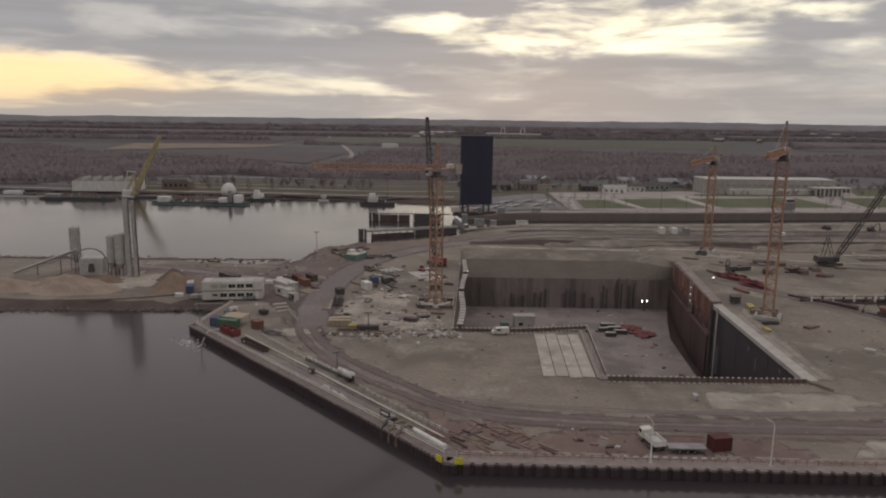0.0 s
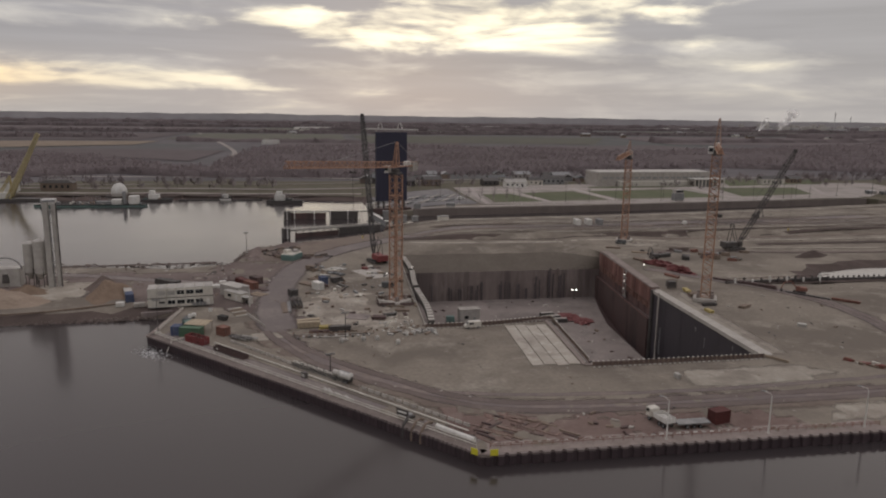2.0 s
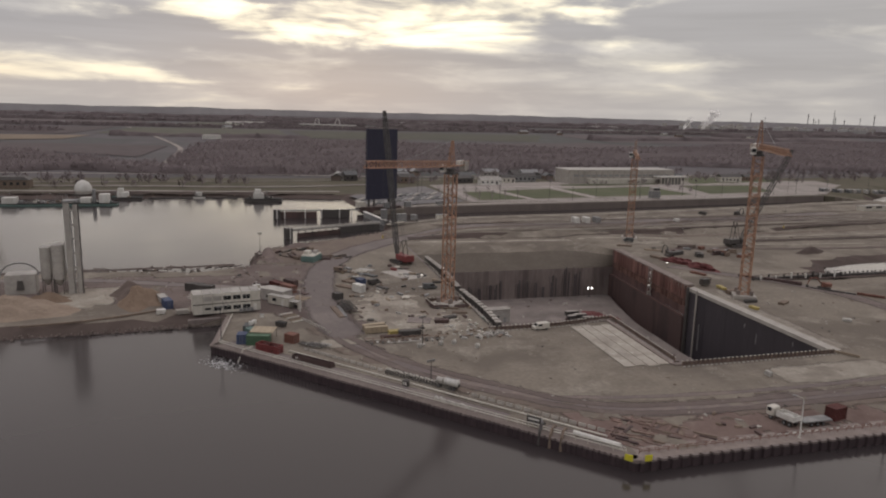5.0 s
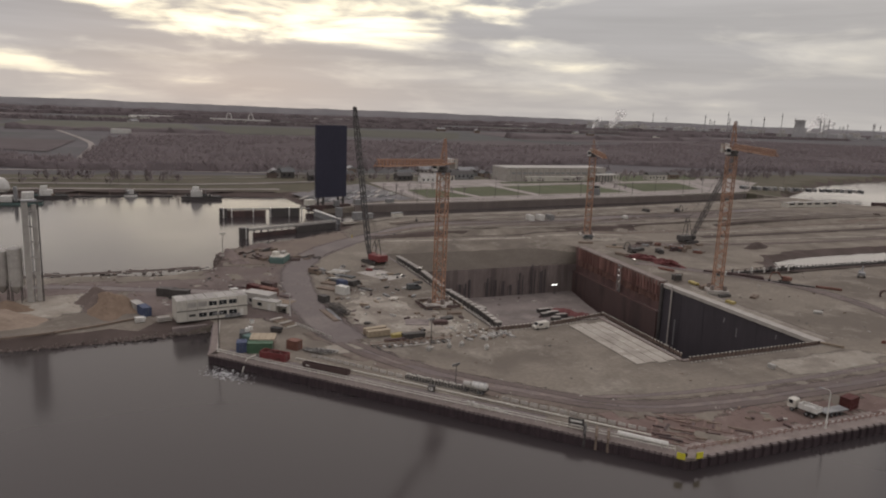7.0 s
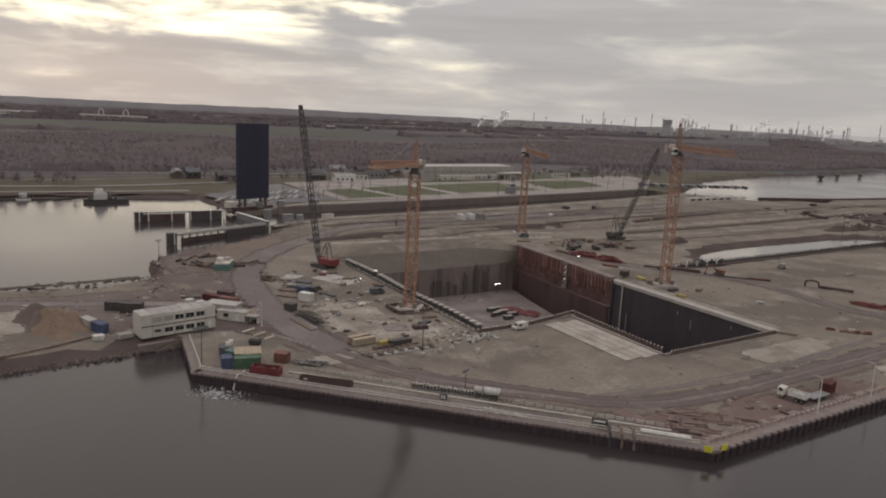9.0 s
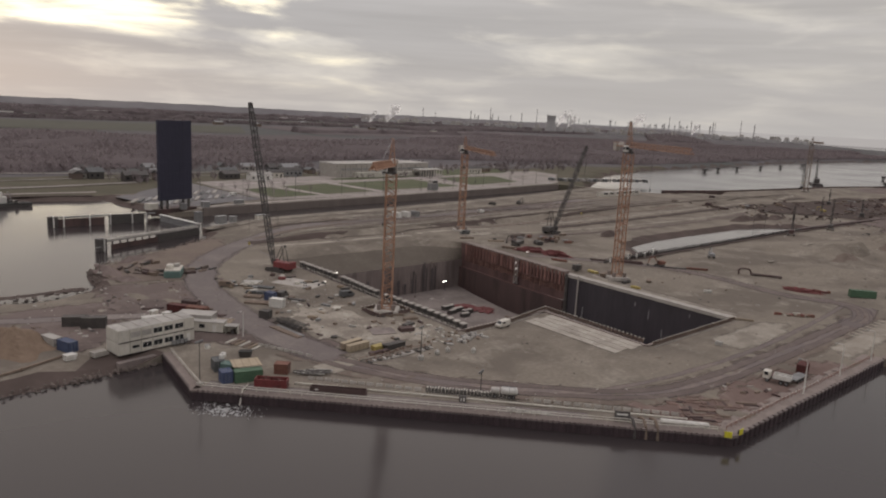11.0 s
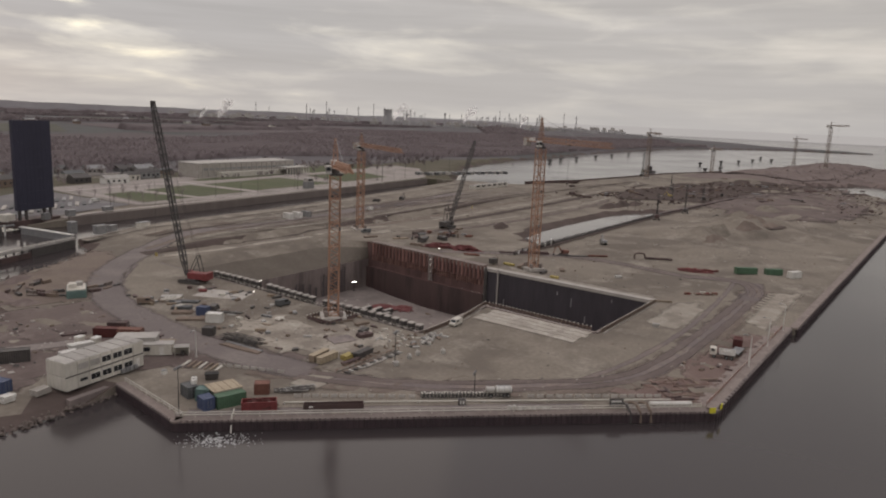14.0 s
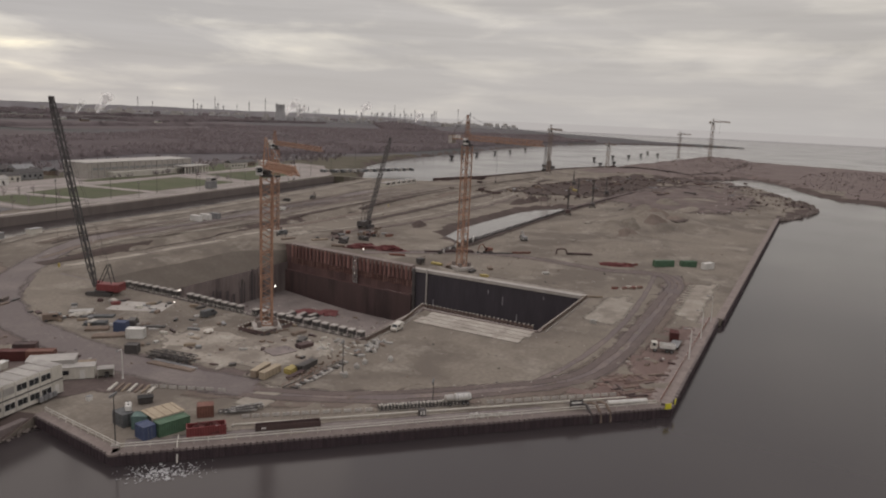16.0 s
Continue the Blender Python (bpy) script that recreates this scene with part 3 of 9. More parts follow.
for ring in rings:
    for a, b in zip(ring, ring[1:] + ring[:1]):
        near = np.minimum(near, distance(grid, a, b))
grid = grid[near > 1.5]
from mathutils.geometry import delaunay_2d_cdt
allp = pts + [tuple(p) for p in grid]
cv, ce, cf, *_ = delaunay_2d_cdt([Vector(p) for p in allp], edges, [], 0, 1e-4)
cv = np.array([tuple(p) for p in cv])
tri = np.array([f for f in cf if len(f) == 3])
mid_points = cv[tri].mean(1)
wet = np.zeros(len(tri), bool)
for ring in (FRONT_WATER, BASIN, OUTER, POND, PIT):
    wet |= inside(mid_points, ring)
tri = tri[~wet]
soft, hard = np.full(len(cv), 1e9), np.full(len(cv), 1e9)
hardset = {(tuple(a), tuple(b)) for a, b in HARD}
for ring in (FRONT_WATER, BASIN, OUTER, POND):
    for a, b in zip(ring, ring[1:] + ring[:1]):
        if (tuple(a), tuple(b)) in hardset:
            hard = np.minimum(hard, distance(cv, a, b))
        else:
            soft = np.minimum(soft, distance(cv, a, b))
zs = []
for (x, y), ds, dh in zip(cv, soft, hard):
    z = terrain(x, y)
    if ds < 12 and dh > 0.05:
        z = min(z, WATER_Z - 0.4 + 0.55 * ds)
    zs.append(z)
g = Geo()
g.v = [(x, y, z) for (x, y), z in zip(cv, zs)]
g.f = [tuple(int(i) for i in f) for f in tri]
count = {}
for a, b, c in g.f:
    for e in ((a, b), (b, c), (c, a)):
        count[frozenset(e)] = count.get(frozenset(e), 0) + 1
pit_d = np.full(len(cv), 1e9)
for a, b in zip(PIT, PIT[1:] + PIT[:1]):
    pit_d = np.minimum(pit_d, distance(cv, a, b))
rim = set(np.nonzero(pit_d < 0.2)[0].tolist())
for e, k in count.items():
    if k == 1:
        a, b = tuple(e)
        if a in rim and b in rim:
            continue
        g.add([g.v[a], g.v[b], (*g.v[b][:2], -7.0), (*g.v[a][:2], -7.0)], [(0, 1, 2, 3)])
ground = single("ground", g, YARD, "sandy grey-brown construction yard reaching out to farmland", "ground", kind="structure", smooth=False)
ground.data.materials.append(FIELD)
ground.data.materials.append(BANK)
ground.data.materials.append(DARKEARTH)
ground.data.materials.append(MUD)
side = [0] * len(ground.data.polygons)
for p in ground.data.polygons:
    c = p.center
    if c.z < -0.3 and abs(p.normal.z) > 0.3:
        side[p.index] = 3
    elif c.x > 560 and c.y < 345 and (c.x > 700 or c.y < 60) and c.x < 1500:
        side[p.index] = 4
    elif c.y > 640 or (c.x < -260) or c.y < 60 or c.x > 1500:
        side[p.index] = 1
    elif (c.y > 530 or (c.y > 470 and c.x > 30)) or (c.y > 380 and c.x < 20 and c.y > 500):
        side[p.index] = 2
ground.data.polygons.foreach_set("material_index", side)

# the sheet leaves out the excavated pit
w = Geo()
xs, ys = [-4950, -60, 130, 4950], [-4950, 140, 360, 4950]
for i in range(3):
    for j in range(3):
        if (i, j) == (1, 1):
            ring = [(-60, 140), (130, 140), (130, 360), (-60, 360)]
            hole = [(-3, 163), (96, 163), (104, 340), (-3, 340)]
            for k in range(4):
                m = (k + 1) % 4
                w.add([(*ring[k], WATER_Z), (*ring[m], WATER_Z), (*hole[m], WATER_Z), (*hole[k], WATER_Z)], [(0, 1, 2, 3)])
        else:
            w.add([(xs[i], ys[j], WATER_Z), (xs[i + 1], ys[j], WATER_Z), (xs[i + 1], ys[j + 1], WATER_Z), (xs[i], ys[j + 1], WATER_Z)], [(0, 1, 2, 3)])
single("water", w, WATER, "calm dark harbour and canal water under an overcast sky", "water", kind="structure")


single("pond_water", Geo().prism([(x, y) for x, y in POND], WATER_Z - 0.3, WATER_Z + 0.25), POND_WATER, "pale silty standing water in the pond", "water", kind="structure")


def settled(points, lift):
    """Layers lie closer on the level yard than on the coarse far ground."""
    return lift * (0.3 if all(-190 < x < 165 and 105 < y < 344 for x, y, *_ in points) else 1.0)


def edged(ob, rim):
    """Notes how near each vertex lies to the outline: 1 on it, 0 within."""
    ob.data.attributes.new("edge", "FLOAT", "POINT").data.foreach_set("value", rim)
    return ob


def strip(name, path, width, mat, lift, label, kind="structure", category="road", ragged=0.0, step=3.0):
    """A band laid on the ground along a smoothed path."""
    p = [V3((*q, 0)) for q in path]
    lift = settled(p, lift)
    line = []
    for i in range(len(p) - 1):
        a, b, c, d = p[max(i - 1, 0)], p[i], p[i + 1], p[min(i + 2, len(p) - 1)]
        n = max(2, int((c - b).length / step))
        for k in range(n):
            t = k / n
            line.append(0.5 * (2 * b + (c - a) * t + (2 * a - 5 * b + 4 * c - d) * t * t + (3 * b - a - 3 * c + d) * t ** 3))
    line.append(p[-1])
    geo, cols = Geo(), 5
    vs = []
    for i, q in enumerate(line):
        t = (line[min(i + 1, len(line) - 1)] - line[max(i - 1, 0)]).normalized()
        nrm = V3((-t.y, t.x, 0))
        for c in range(cols):
            k = (c / (cols - 1) - 0.5) * width
            if c in (0, cols - 1):
                k *= 1 + ragged * noise.noise(V3((q.x * 0.15, q.y * 0.15, c)))
            o = q + nrm * k
            vs.append((o.x, o.y, terrain(o.x, o.y) + lift))
    geo.add(vs, [(i * cols + c, i * cols + c + 1, (i + 1) * cols + c + 1, (i + 1) * cols + c) for i in range(len(line) - 1) for c in range(cols - 1)])
    return edged(single(name, geo, mat, label, category, kind=kind), [1.0 if c in (0, cols - 1) else 0.0 for _ in line for c in range(cols)])


def patch(name, ring, mat, lift, label, category="paving", step=4.0, ragged=0.0):
    """A flat area laid on the ground, with an uneven outline."""
    ring = [tuple(q) for q in ring]
    lift = settled(ring, lift)
    out = []
    for (ax, ay), (bx, by) in zip(ring, ring[1:] + ring[:1]):
        n = max(1, int(math.dist((ax, ay), (bx, by)) / step))
        for i in range(n):
            x, y = ax + (bx - ax) * i / n, ay + (by - ay) * i / n
            out.append((x + ragged * noise.noise(V3((x * 0.25, y * 0.25, 0))), y + ragged * noise.noise(V3((x * 0.25, y * 0.25, 9)))))
    xs0, ys0 = [q[0] for q in out], [q[1] for q in out]
    inner = np.array([(x, y) for x in np.arange(min(xs0), max(xs0), step) for y in np.arange(min(ys0), max(ys0), step)])
    keep = inside(inner, out) if len(inner) else []
    all_points = [Vector(q) for q in out] + [Vector(q) for q, k in zip(inner, keep) if k]
    n = len(out)
    v2, _, f2, *_ = delaunay_2d_cdt(all_points, [(i, (i + 1) % n) for i in range(n)], [], 0, 1e-3)
    centres = np.array([tuple(sum((v2[i] for i in f), Vector((0, 0))) / len(f)) for f in f2])
    ok = inside(centres, out)
    geo = Geo()
    geo.add([(q.x, q.y, terrain(q.x, q.y) + lift) for q in v2], [tuple(f) for f, k in zip(f2, ok) if k])
    outer = {(round(x, 2), round(y, 2)) for x, y in out}
    return edged(single(name, geo, mat, label, category, kind="structure"), [1.0 if (round(q.x, 2), round(q.y, 2)) in outer else 0.0 for q in v2])


# haul roads and worn areas
strip("road_1", [(-46, 214), (-42, 203), (-37, 190), (-28, 176), (-15, 162), (1, 148), (18, 142), (47, 141), (88, 141), (133, 143), (141, 146)], 8.5, TRACK, 0.05,
      "muddy haul road with dark wheel tracks along the yard", ragged=0.25)
strip("verge_1", [(-48, 216), (-43, 204), (-39, 190), (-29, 175.5), (-16, 161), (0, 147), (18, 141), (47, 140), (88, 140), (133, 142)], 13.0, EARTHY, 0.03, "scuffed grey verge of the haul road", ragged=0.7)
strip("road_2", [(-41, 205), (-44, 222), (-45, 242), (-43, 266), (-37, 295), (-20, 326), (8, 352), (37, 367), (70, 372), (160, 376), (300, 392)], 14.0, ROADGREY, 0.06,
      "muddy site road winding past the crawler crane", ragged=0.25)
strip("road_3", [(-13, 156), (12, 150), (47, 147), (90, 148), (140, 152)], 2.2, TRACK, 0.09, "pair of dark wheel ruts across the sand", ragged=0.5)
strip("road_4", [(100, 268), (118, 246), (136, 224), (140, 199), (136.5, 174), (140, 158), (139, 148), (128, 142), (112, 141)], 8.5, TRACK, 0.3, "worn dirt track round the spoil heaps", ragged=0.4)
strip("verge_2", [(-220, 297.0), (-135, 298.6), (-72, 301.6)], 4.5, DARKEARTH, 0.05, "dark stony shoulder of the dike", ragged=0.6)
patch("mud", [(-71, 233), (-62, 231), (-52, 222), (-46, 214), (-42, 205), (-34, 212), (-38, 240), (-39, 266), (-33, 292), (-44, 300), (-60, 303), (-72, 298), (-74, 262)], MUD, 0.045, "dark churned ground beside the site road", "ground", ragged=3.5)
patch("mud", [(-150, 262), (-112, 252), (-90, 241), (-70, 246), (-60, 262), (-66, 284), (-150, 290)], MUD, 0.05, "churned brown mud behind the office", "ground", ragged=4.0)
patch("mud", [(-63, 304), (-40, 296), (-26, 306), (-10, 330), (2, 362), (-2, 370), (-26, 353), (-48, 340), (-60, 328)], EARTHY, 0.05, "churned brown mud in the bend by the basin", "ground", ragged=3.0)
strip("road_5", [(-64, 262), (-90, 272), (-130, 285), (-220, 292)], 6.5, ROADGREY, 0.06, "muddy track along the dike", ragged=0.3)
patch("mud", [(3, 127), (40, 126), (70, 126), (64, 135), (30, 137.5), (10, 139), (-1, 144), (-6, 145), (-5, 135)], REDMUD, 0.055, "muddy brown ground between road and quay", "ground", ragged=2.5, step=2.5)
patch("dark_ground", [(286, 168), (300, 161), (312, 164), (306, 171), (292, 173)], DARKEARTH, 0.6, "dark flat patch marking a hollow among the spoil heaps", "ground", ragged=2.5, step=2.5)
for k, (x, y, rr_) in enumerate(((258, 213, 4.5), (333, 209, 5), (196, 203, 3))):
    patch(f"pale_patch_{k + 1}", [(x + rr_ * 1.4 * math.cos(math.tau * j / 12), y + rr_ * 0.5 * math.sin(math.tau * j / 12)) for j in range(12)], PALE, 0.5, "pale dried puddle on the spoil ground", "ground", ragged=2.5, step=1.8)
strip("pavement_40", [quay(1.5, 3.0), quay(30, 3.2), quay(60, 3.2), quay(108, 3.0)], 5.0, ROADGREY, 0.045, "grey trodden strip along the quay edge", category="pavement", ragged=0.2)
strip("pavement_41", [(1.2, 126.2), (40, 125.9), (83, 125.2)], 3.4, CAP, 0.06, "brown concrete apron behind the straight quay edge", category="pavement", ragged=0.15)
patch("paving_1", [(57, 160), (54.5, 150), (64.5, 146), (82, 148.5), (99, 152.5), (88, 161)], PALE, 0.08, "pale dried sand patch beside the haul road", ragged=2.0)
patch("paving_2", [(73, 126), (88, 126), (140, 126), (131, 138), (82, 137)], PALE, 0.07, "pale levelled concrete pad by the quay", ragged=1.0)
patch("paving_3", [(-50, 202), (-36, 204.5), (-36.5, 197), (-49, 194.5)], PALE, 0.09, "pale crossing of the site roads", ragged=1.5, step=2.0)
patch("paving_4", [(-40, 232), (-30, 205), (-4, 203), (-6, 222), (-14, 246), (-26, 252)], PALE, 0.07, "pale concrete work floor below the tower crane", ragged=7.0, step=2.0)
patch("paving_5", [(-9, 285), (-2, 270), (-11, 266), (-18, 281)], CONCRETE, 0.10, "bare concrete slab in the sand", ragged=0.0)
patch("paving_6", [(106, 315), (128, 313), (132, 325), (112, 326)], PALE, 0.08, "pale concrete slab behind the pit", ragged=0.5)
BANDS_NEAR = (
    # First band paints the shade on the step's near face.
    ([(8, 350), (24, 348.3), (50, 346.8), (80, 346.4), (118, 345.6), (160, 347)], 7.5, DARKEARTH, "earth step behind the pit slope, painted dark for its shade"),
    ([(60, 356), (110, 352), (170, 355), (260, 362)], 3.5, PALE, "pale worn strip behind the pit"),
    ([(10, 340), (50, 337.5), (92, 336), (140, 332)], 6.0, PALE, "pale graded sand above the pit slope"),
    ([(14, 357), (60, 366), (100, 368), (170, 369), (300, 384)], 4.0, EARTHY, "scuffed track behind the dark bank"),
    ([(30, 374), (70, 378), (130, 381), (230, 390), (330, 402)], 2.6, DARKEARTH, "dark drainage strip beside the lock apron"),
    ([(150, 350), (250, 357), (380, 361)], 4.0, DARKEARTH, "dark wet strip on the spoil ground"),
    ([(130, 338), (200, 340), (300, 345), (420, 346)], 5.0, EARTHY, "scuffed track on the spoil ground"),
)
BANDS_FAR = (
    ([(130, 318), (170, 312), (230, 306), (300, 304), (400, 312)], 4.0, PALE, "pale bench above the pond"),
    ([(120, 300), (150, 306), (178, 300), (230, 296), (310, 297), (380, 304)], 4.5, MUD, "dark bank above the pond"),
    ([(28, 382), (70, 385), (110, 386), (200, 394), (330, 412)], 3.0, PALE, "pale worn track beside the lock apron"),
    ([(60, 362), (120, 361), (200, 366), (320, 378)], 3.5, TRACK, "dark wheel track behind the pit"),
    ([(182, 320), (240, 321), (330, 324), (419, 330), (560, 338)], 7.0, DARKEARTH, "dark earth bank above the pond"),
    ([(180, 330), (260, 331), (380, 336), (560, 346)], 5.0, PALE, "pale bank top above the pond"),
    ([(200, 345), (300, 352), (420, 354), (553, 349)], 3.0, DARKEARTH, "dark earth bank on the spoil ground"),
    ([(247, 366), (380, 368), (500, 362)], 2.6, TRACK, "worn track on the spoil ground"),
)
for k, (path, wd, mat, lab) in enumerate(BANDS_NEAR + BANDS_FAR):
    strip(f"embankment_{k + 1}", path, wd, mat, 0.10 + 0.01 * k, lab, category="embankment", ragged=0.5)
for k, (path, wd) in enumerate((([(-46, 222), (-47.5, 240), (-46.5, 262), (-41, 288), (-29, 313), (-9, 337)], 2.6), ([(-41, 214), (-42, 240), (-41, 264), (-36, 288), (-24, 312), (-4, 335)], 2.6))):
    strip(f"wheel_rut_{k + 1}", path, wd, TRACK, 0.13 + 0.004 * k, "dark wheel rut pressed into the sand", category="wheel rut", ragged=0.9, step=1.6)
rut_rng = random.Random(41)
for k, off in enumerate((-2.2, 1.9)):
    strip(f"wheel_rut_{k + 11}", [(-43 + off, 204), (-37 + off, 190), (-28 + off, 176 + 0.6 * off), (-15 + 0.6 * off, 162 + off), (1, 148 + off), (18, 142.5 + off), (47, 141 + off), (88, 141 + off), (118, 141.5 + off)],
          3.0, RUT, 0.16, "dark wet wheel rut along the haul road", category="wheel rut", ragged=0.6, step=2.0)
    strip(f"wheel_rut_{k + 14}", [(118, 141 + 0.6 * off), (128, 142 + 0.6 * off), (139 - 0.6 * off, 148 + 0.3 * off), (140 - 0.6 * off, 158), (136.5 - 0.6 * off, 174), (140 - 0.6 * off, 199), (136 - 0.6 * off, 224)],
          2.2, RUT, 0.36, "dark wet wheel rut round the spoil ground", category="wheel rut", ragged=0.7, step=2.0)


def rut_pair(k, x, y, a, bend, length, width, mat, lift):
    """Two wheel ruts side by side along a bent line; none where water or the pit lies."""
    for side_ in (-1.05, 1.05):
        line, b, px, py = [], a, x - side_ * math.sin(a), y + side_ * math.cos(a)
        for _ in range(6):
            line.append((px, py))
            px, py, b = px + length / 5 * math.cos(b), py + length / 5 * math.sin(b), b + bend
        q_ = np.array(line)
        wide = [(-3, 199), (33, 200), (33, 163), (100, 163), (100, 345), (-3, 345)]
        if inside(q_, FRONT_WATER).any() or inside(q_, wide).any() or inside(q_, BASIN).any() or inside(q_, POND).any():
            return
        strip(f"wheel_rut_{k}", line, width, mat, lift, "faint wheel rut in the sand", category="wheel rut", ragged=0.9, step=2.0)
        k += 1


for k in range(36):
    x, y = rut_rng.uniform(20, 300), rut_rng.uniform(350, 384)
    rut_pair(220 + 2 * k, x, y, 0.1 + rut_rng.uniform(-0.08, 0.08), rut_rng.uniform(-0.03, 0.03), rut_rng.uniform(40, 90), rut_rng.uniform(0.7, 1.6), (TRACK, EARTHY, PALE)[k % 3], 0.24 + 0.001 * k)
patch("dark_ground", [(480, 232), (560, 212), (650, 158), (700, 172), (702, 222), (620, 234), (540, 240)], MUD, 0.5, "churned brown earth along the far work front", "ground", ragged=7.0, step=7.0)
patch("dark_ground", [(430, 240), (520, 228), (640, 225), (710, 240), (690, 275), (600, 318), (450, 326), (420, 280)], DARKEARTH, 0.22, "dark churned earth at the far work front", "ground", ragged=8.0, step=9.0)
patch("paving_17", [(4, 522), (69, 563), (74, 468), (16, 452)], ASPHALT, 0.25, "grey storage yard beyond the lock", ragged=0)
patch("mud", [(372, 150), (470, 128), (600, 150), (690, 176), (704, 226), (620, 234), (540, 240), (470, 246), (400, 236), (360, 200)], MUD, 0.35, "churned brown earth over the far yard", "ground", ragged=12.0, step=8.0)
FRONTEARTH = [(392, 288), (430, 268), (520, 240), (600, 205), (690, 178), (704, 222), (660, 262), (590, 305), (480, 330), (410, 318)]
patch("dark_ground", [(760, 232), (860, 192), (1000, 182), (1250, 172), (1330, 232), (1150, 308), (900, 328), (792, 332)], MUD, 0.9, "dark brown earth on the far side of the inlet", "ground", ragged=12.0, step=14.0)
strip("embankment_20", [(128, 241.2), (230, 242.4), (330, 242.6), (400, 238)], 4.0, DARKEARTH, 0.35, "dark trodden strip beside the pond wall", category="embankment", ragged=0.5)
patch("dark_ground", FRONTEARTH, DARKEARTH, 0.62, "dark wet earth behind the far work front", "ground", ragged=9.0, step=9.0)
strip("pavement_1", [(6, 391), (31, 394), (123, 401), (195, 411), (300, 427), (386, 443)], 7.0, PALE, 0.28, "pale concrete lock apron", category="pavement")
strip("pavement_2", [(27, 450), (150, 461), (270, 475), (378, 488)], 5.0, PAVING, 0.14, "pale path on top of the lock wall", category="pavement")
# grass plots with pale paths between them
FOREST = [(-2200, 590), (-700, 592), (-345, 580), (-320, 645), (-220, 705), (-140, 668), (-16, 655), (62, 685), (217, 728), (346, 757), (430, 780), (540, 735), (635, 690), (800, 655), (957, 668), (1332, 714), (1791, 726), (2080, 690), (2300, 1100),
          (2000, 1400), (1500, 1600), (700, 1180), (460, 1070), (310, 1180), (60, 1240), (-130, 1130), (-142, 760), (-176, 760), (-290, 920), (-500, 1000), (-680, 1200), (-2200, 1500)]
patch("paving_18", [(76, 462), (150, 463), (270, 477), (388, 490), (470, 560), (480, 600), (330, 604), (200, 596), (74, 570)], GRAVEL, 0.2, "grey gravel ground round the lawns", ragged=2.0, step=14.0)
patch("wood_floor", FOREST, WOODFLOOR, 0.5, "brown leaf-strewn floor of the winter woodland", "woodland floor", step=60.0)
for k, ring in enumerate(([(86, 472), (122, 476), (110, 524), (88, 520)], [(128, 478), (172, 483), (166, 540), (120, 528)], [(182, 486), (268, 496), (262, 552), (176, 540)],
                          [(286, 499), (352, 508), (372, 560), (296, 556)], [(186, 556), (260, 566), (300, 575), (262, 580), (190, 572)], [(320, 572), (420, 590), (470, 640), (340, 625)])):
    patch(f"lawn_{k + 1}", ring, GRASS, 0.3, "green lawn between pale paths", "lawn", step=12.0)
for k, path in enumerate(([(80, 465), (84, 530), (90, 570)], [(126, 470), (115, 545)], [(176, 480), (172, 560)], [(276, 492), (278, 560), (310, 580)], [(80, 548), (170, 556), (280, 562), (400, 585)], [(360, 505), (395, 570)])):
    strip(f"pavement_{k + 3}", path, 4.0, PAVING, 0.34, "pale path between the lawns", category="pavement", step=12)
for k, (path, wd, mat, lab) in enumerate((([(-420, 566), (-200, 556), (-60, 549), (0, 545)], 4.0, GRAVEL, "pale path along the basin bank"), ([(-420, 590), (-200, 578), (-40, 570), (40, 580)], 5.0, GRAVEL, "grey road behind the basin bank"), ([(-420, 556), (-200, 546), (-60, 539), (-6, 531)], 6.0, DARKEARTH, "dark stone shoulder of the basin bank"),
                                          ([(-420, 606), (-150, 602), (30, 612), (200, 618)], 3.0, GRAVEL, "pale lane before the woodland"))):
    strip(f"pavement_{k + 30}", path, wd, mat, 0.3 + 0.02 * k, lab, category="pavement", step=8, ragged=0.3)
strip("road_6", [(-2400, 700), (-700, 690), (-141, 668), (60, 640), (300, 650), (600, 660)], 6.0, GRAVEL, 0.4, "grey country road on the dike", step=30)
strip("road_7", [(-145, 674), (-144, 785), (-144, 959), (-157, 1096), (-206, 1340), (-300, 1770), (-345, 1950)], 7.0, GRAVEL, 0.5, "pale country road through the fields", step=40)

# ---- the pit ----


def wall(name, p, q, z0, z1, thick, mat, label):
    """A straight wall whose face runs from p to q; its thickness lies to the right of that way."""
    d = (V3((*q, 0)) - V3((*p, 0)))
    n = V3((d.y, -d.x, 0)).normalized() * thick
    ring = [p, q, (q[0] + n.x, q[1] + n.y), (p[0] + n.x, p[1] + n.y)]
    return single(name, Geo().prism(ring, z0, z1), mat, label, "wall", kind="structure")


rim = [(78, 163), (79, 225), (82, 262), (87.5, 285), (92.2, 302), (93.4, 306.5)]
fl = Geo().prism([(-3, 163), *rim, (-1, 306.5)], PIT_Z - 0.5, PIT_Z)
single("floor", fl, FLOOR, "dusty grey concrete floor deep in the pit", "floor", kind="structure")
sole = [(86, 163, -27), (87.4, 225, -27), (89.6, 262, -26), (92, 285, -23.5), (94.6, 302, -20.6), (96, 306.5, -20.1)]
tr = Geo()
steps_ = 5
tv = [(p[0] + (q[0] - p[0]) * t + (0.6 * noise.noise(V3((p[1] * 0.2, t * 3, 1))) if 0 < t < 1 else 0), p[1] + (q[1] - p[1]) * t, PIT_Z - 0.02 + (q[2] - PIT_Z) * t) for p, q in zip(rim, sole) for t in [j / steps_ for j in range(steps_ + 1)]]
tr.add(tv, [(i * 6 + j, i * 6 + j + 1, (i + 1) * 6 + j + 1, (i + 1) * 6 + j) for i in range(len(rim) - 1) for j in range(steps_)])
single("trench", tr, DARKRUST, "deep dark muddy trench at the foot of the pit wall", "trench", kind="structure")
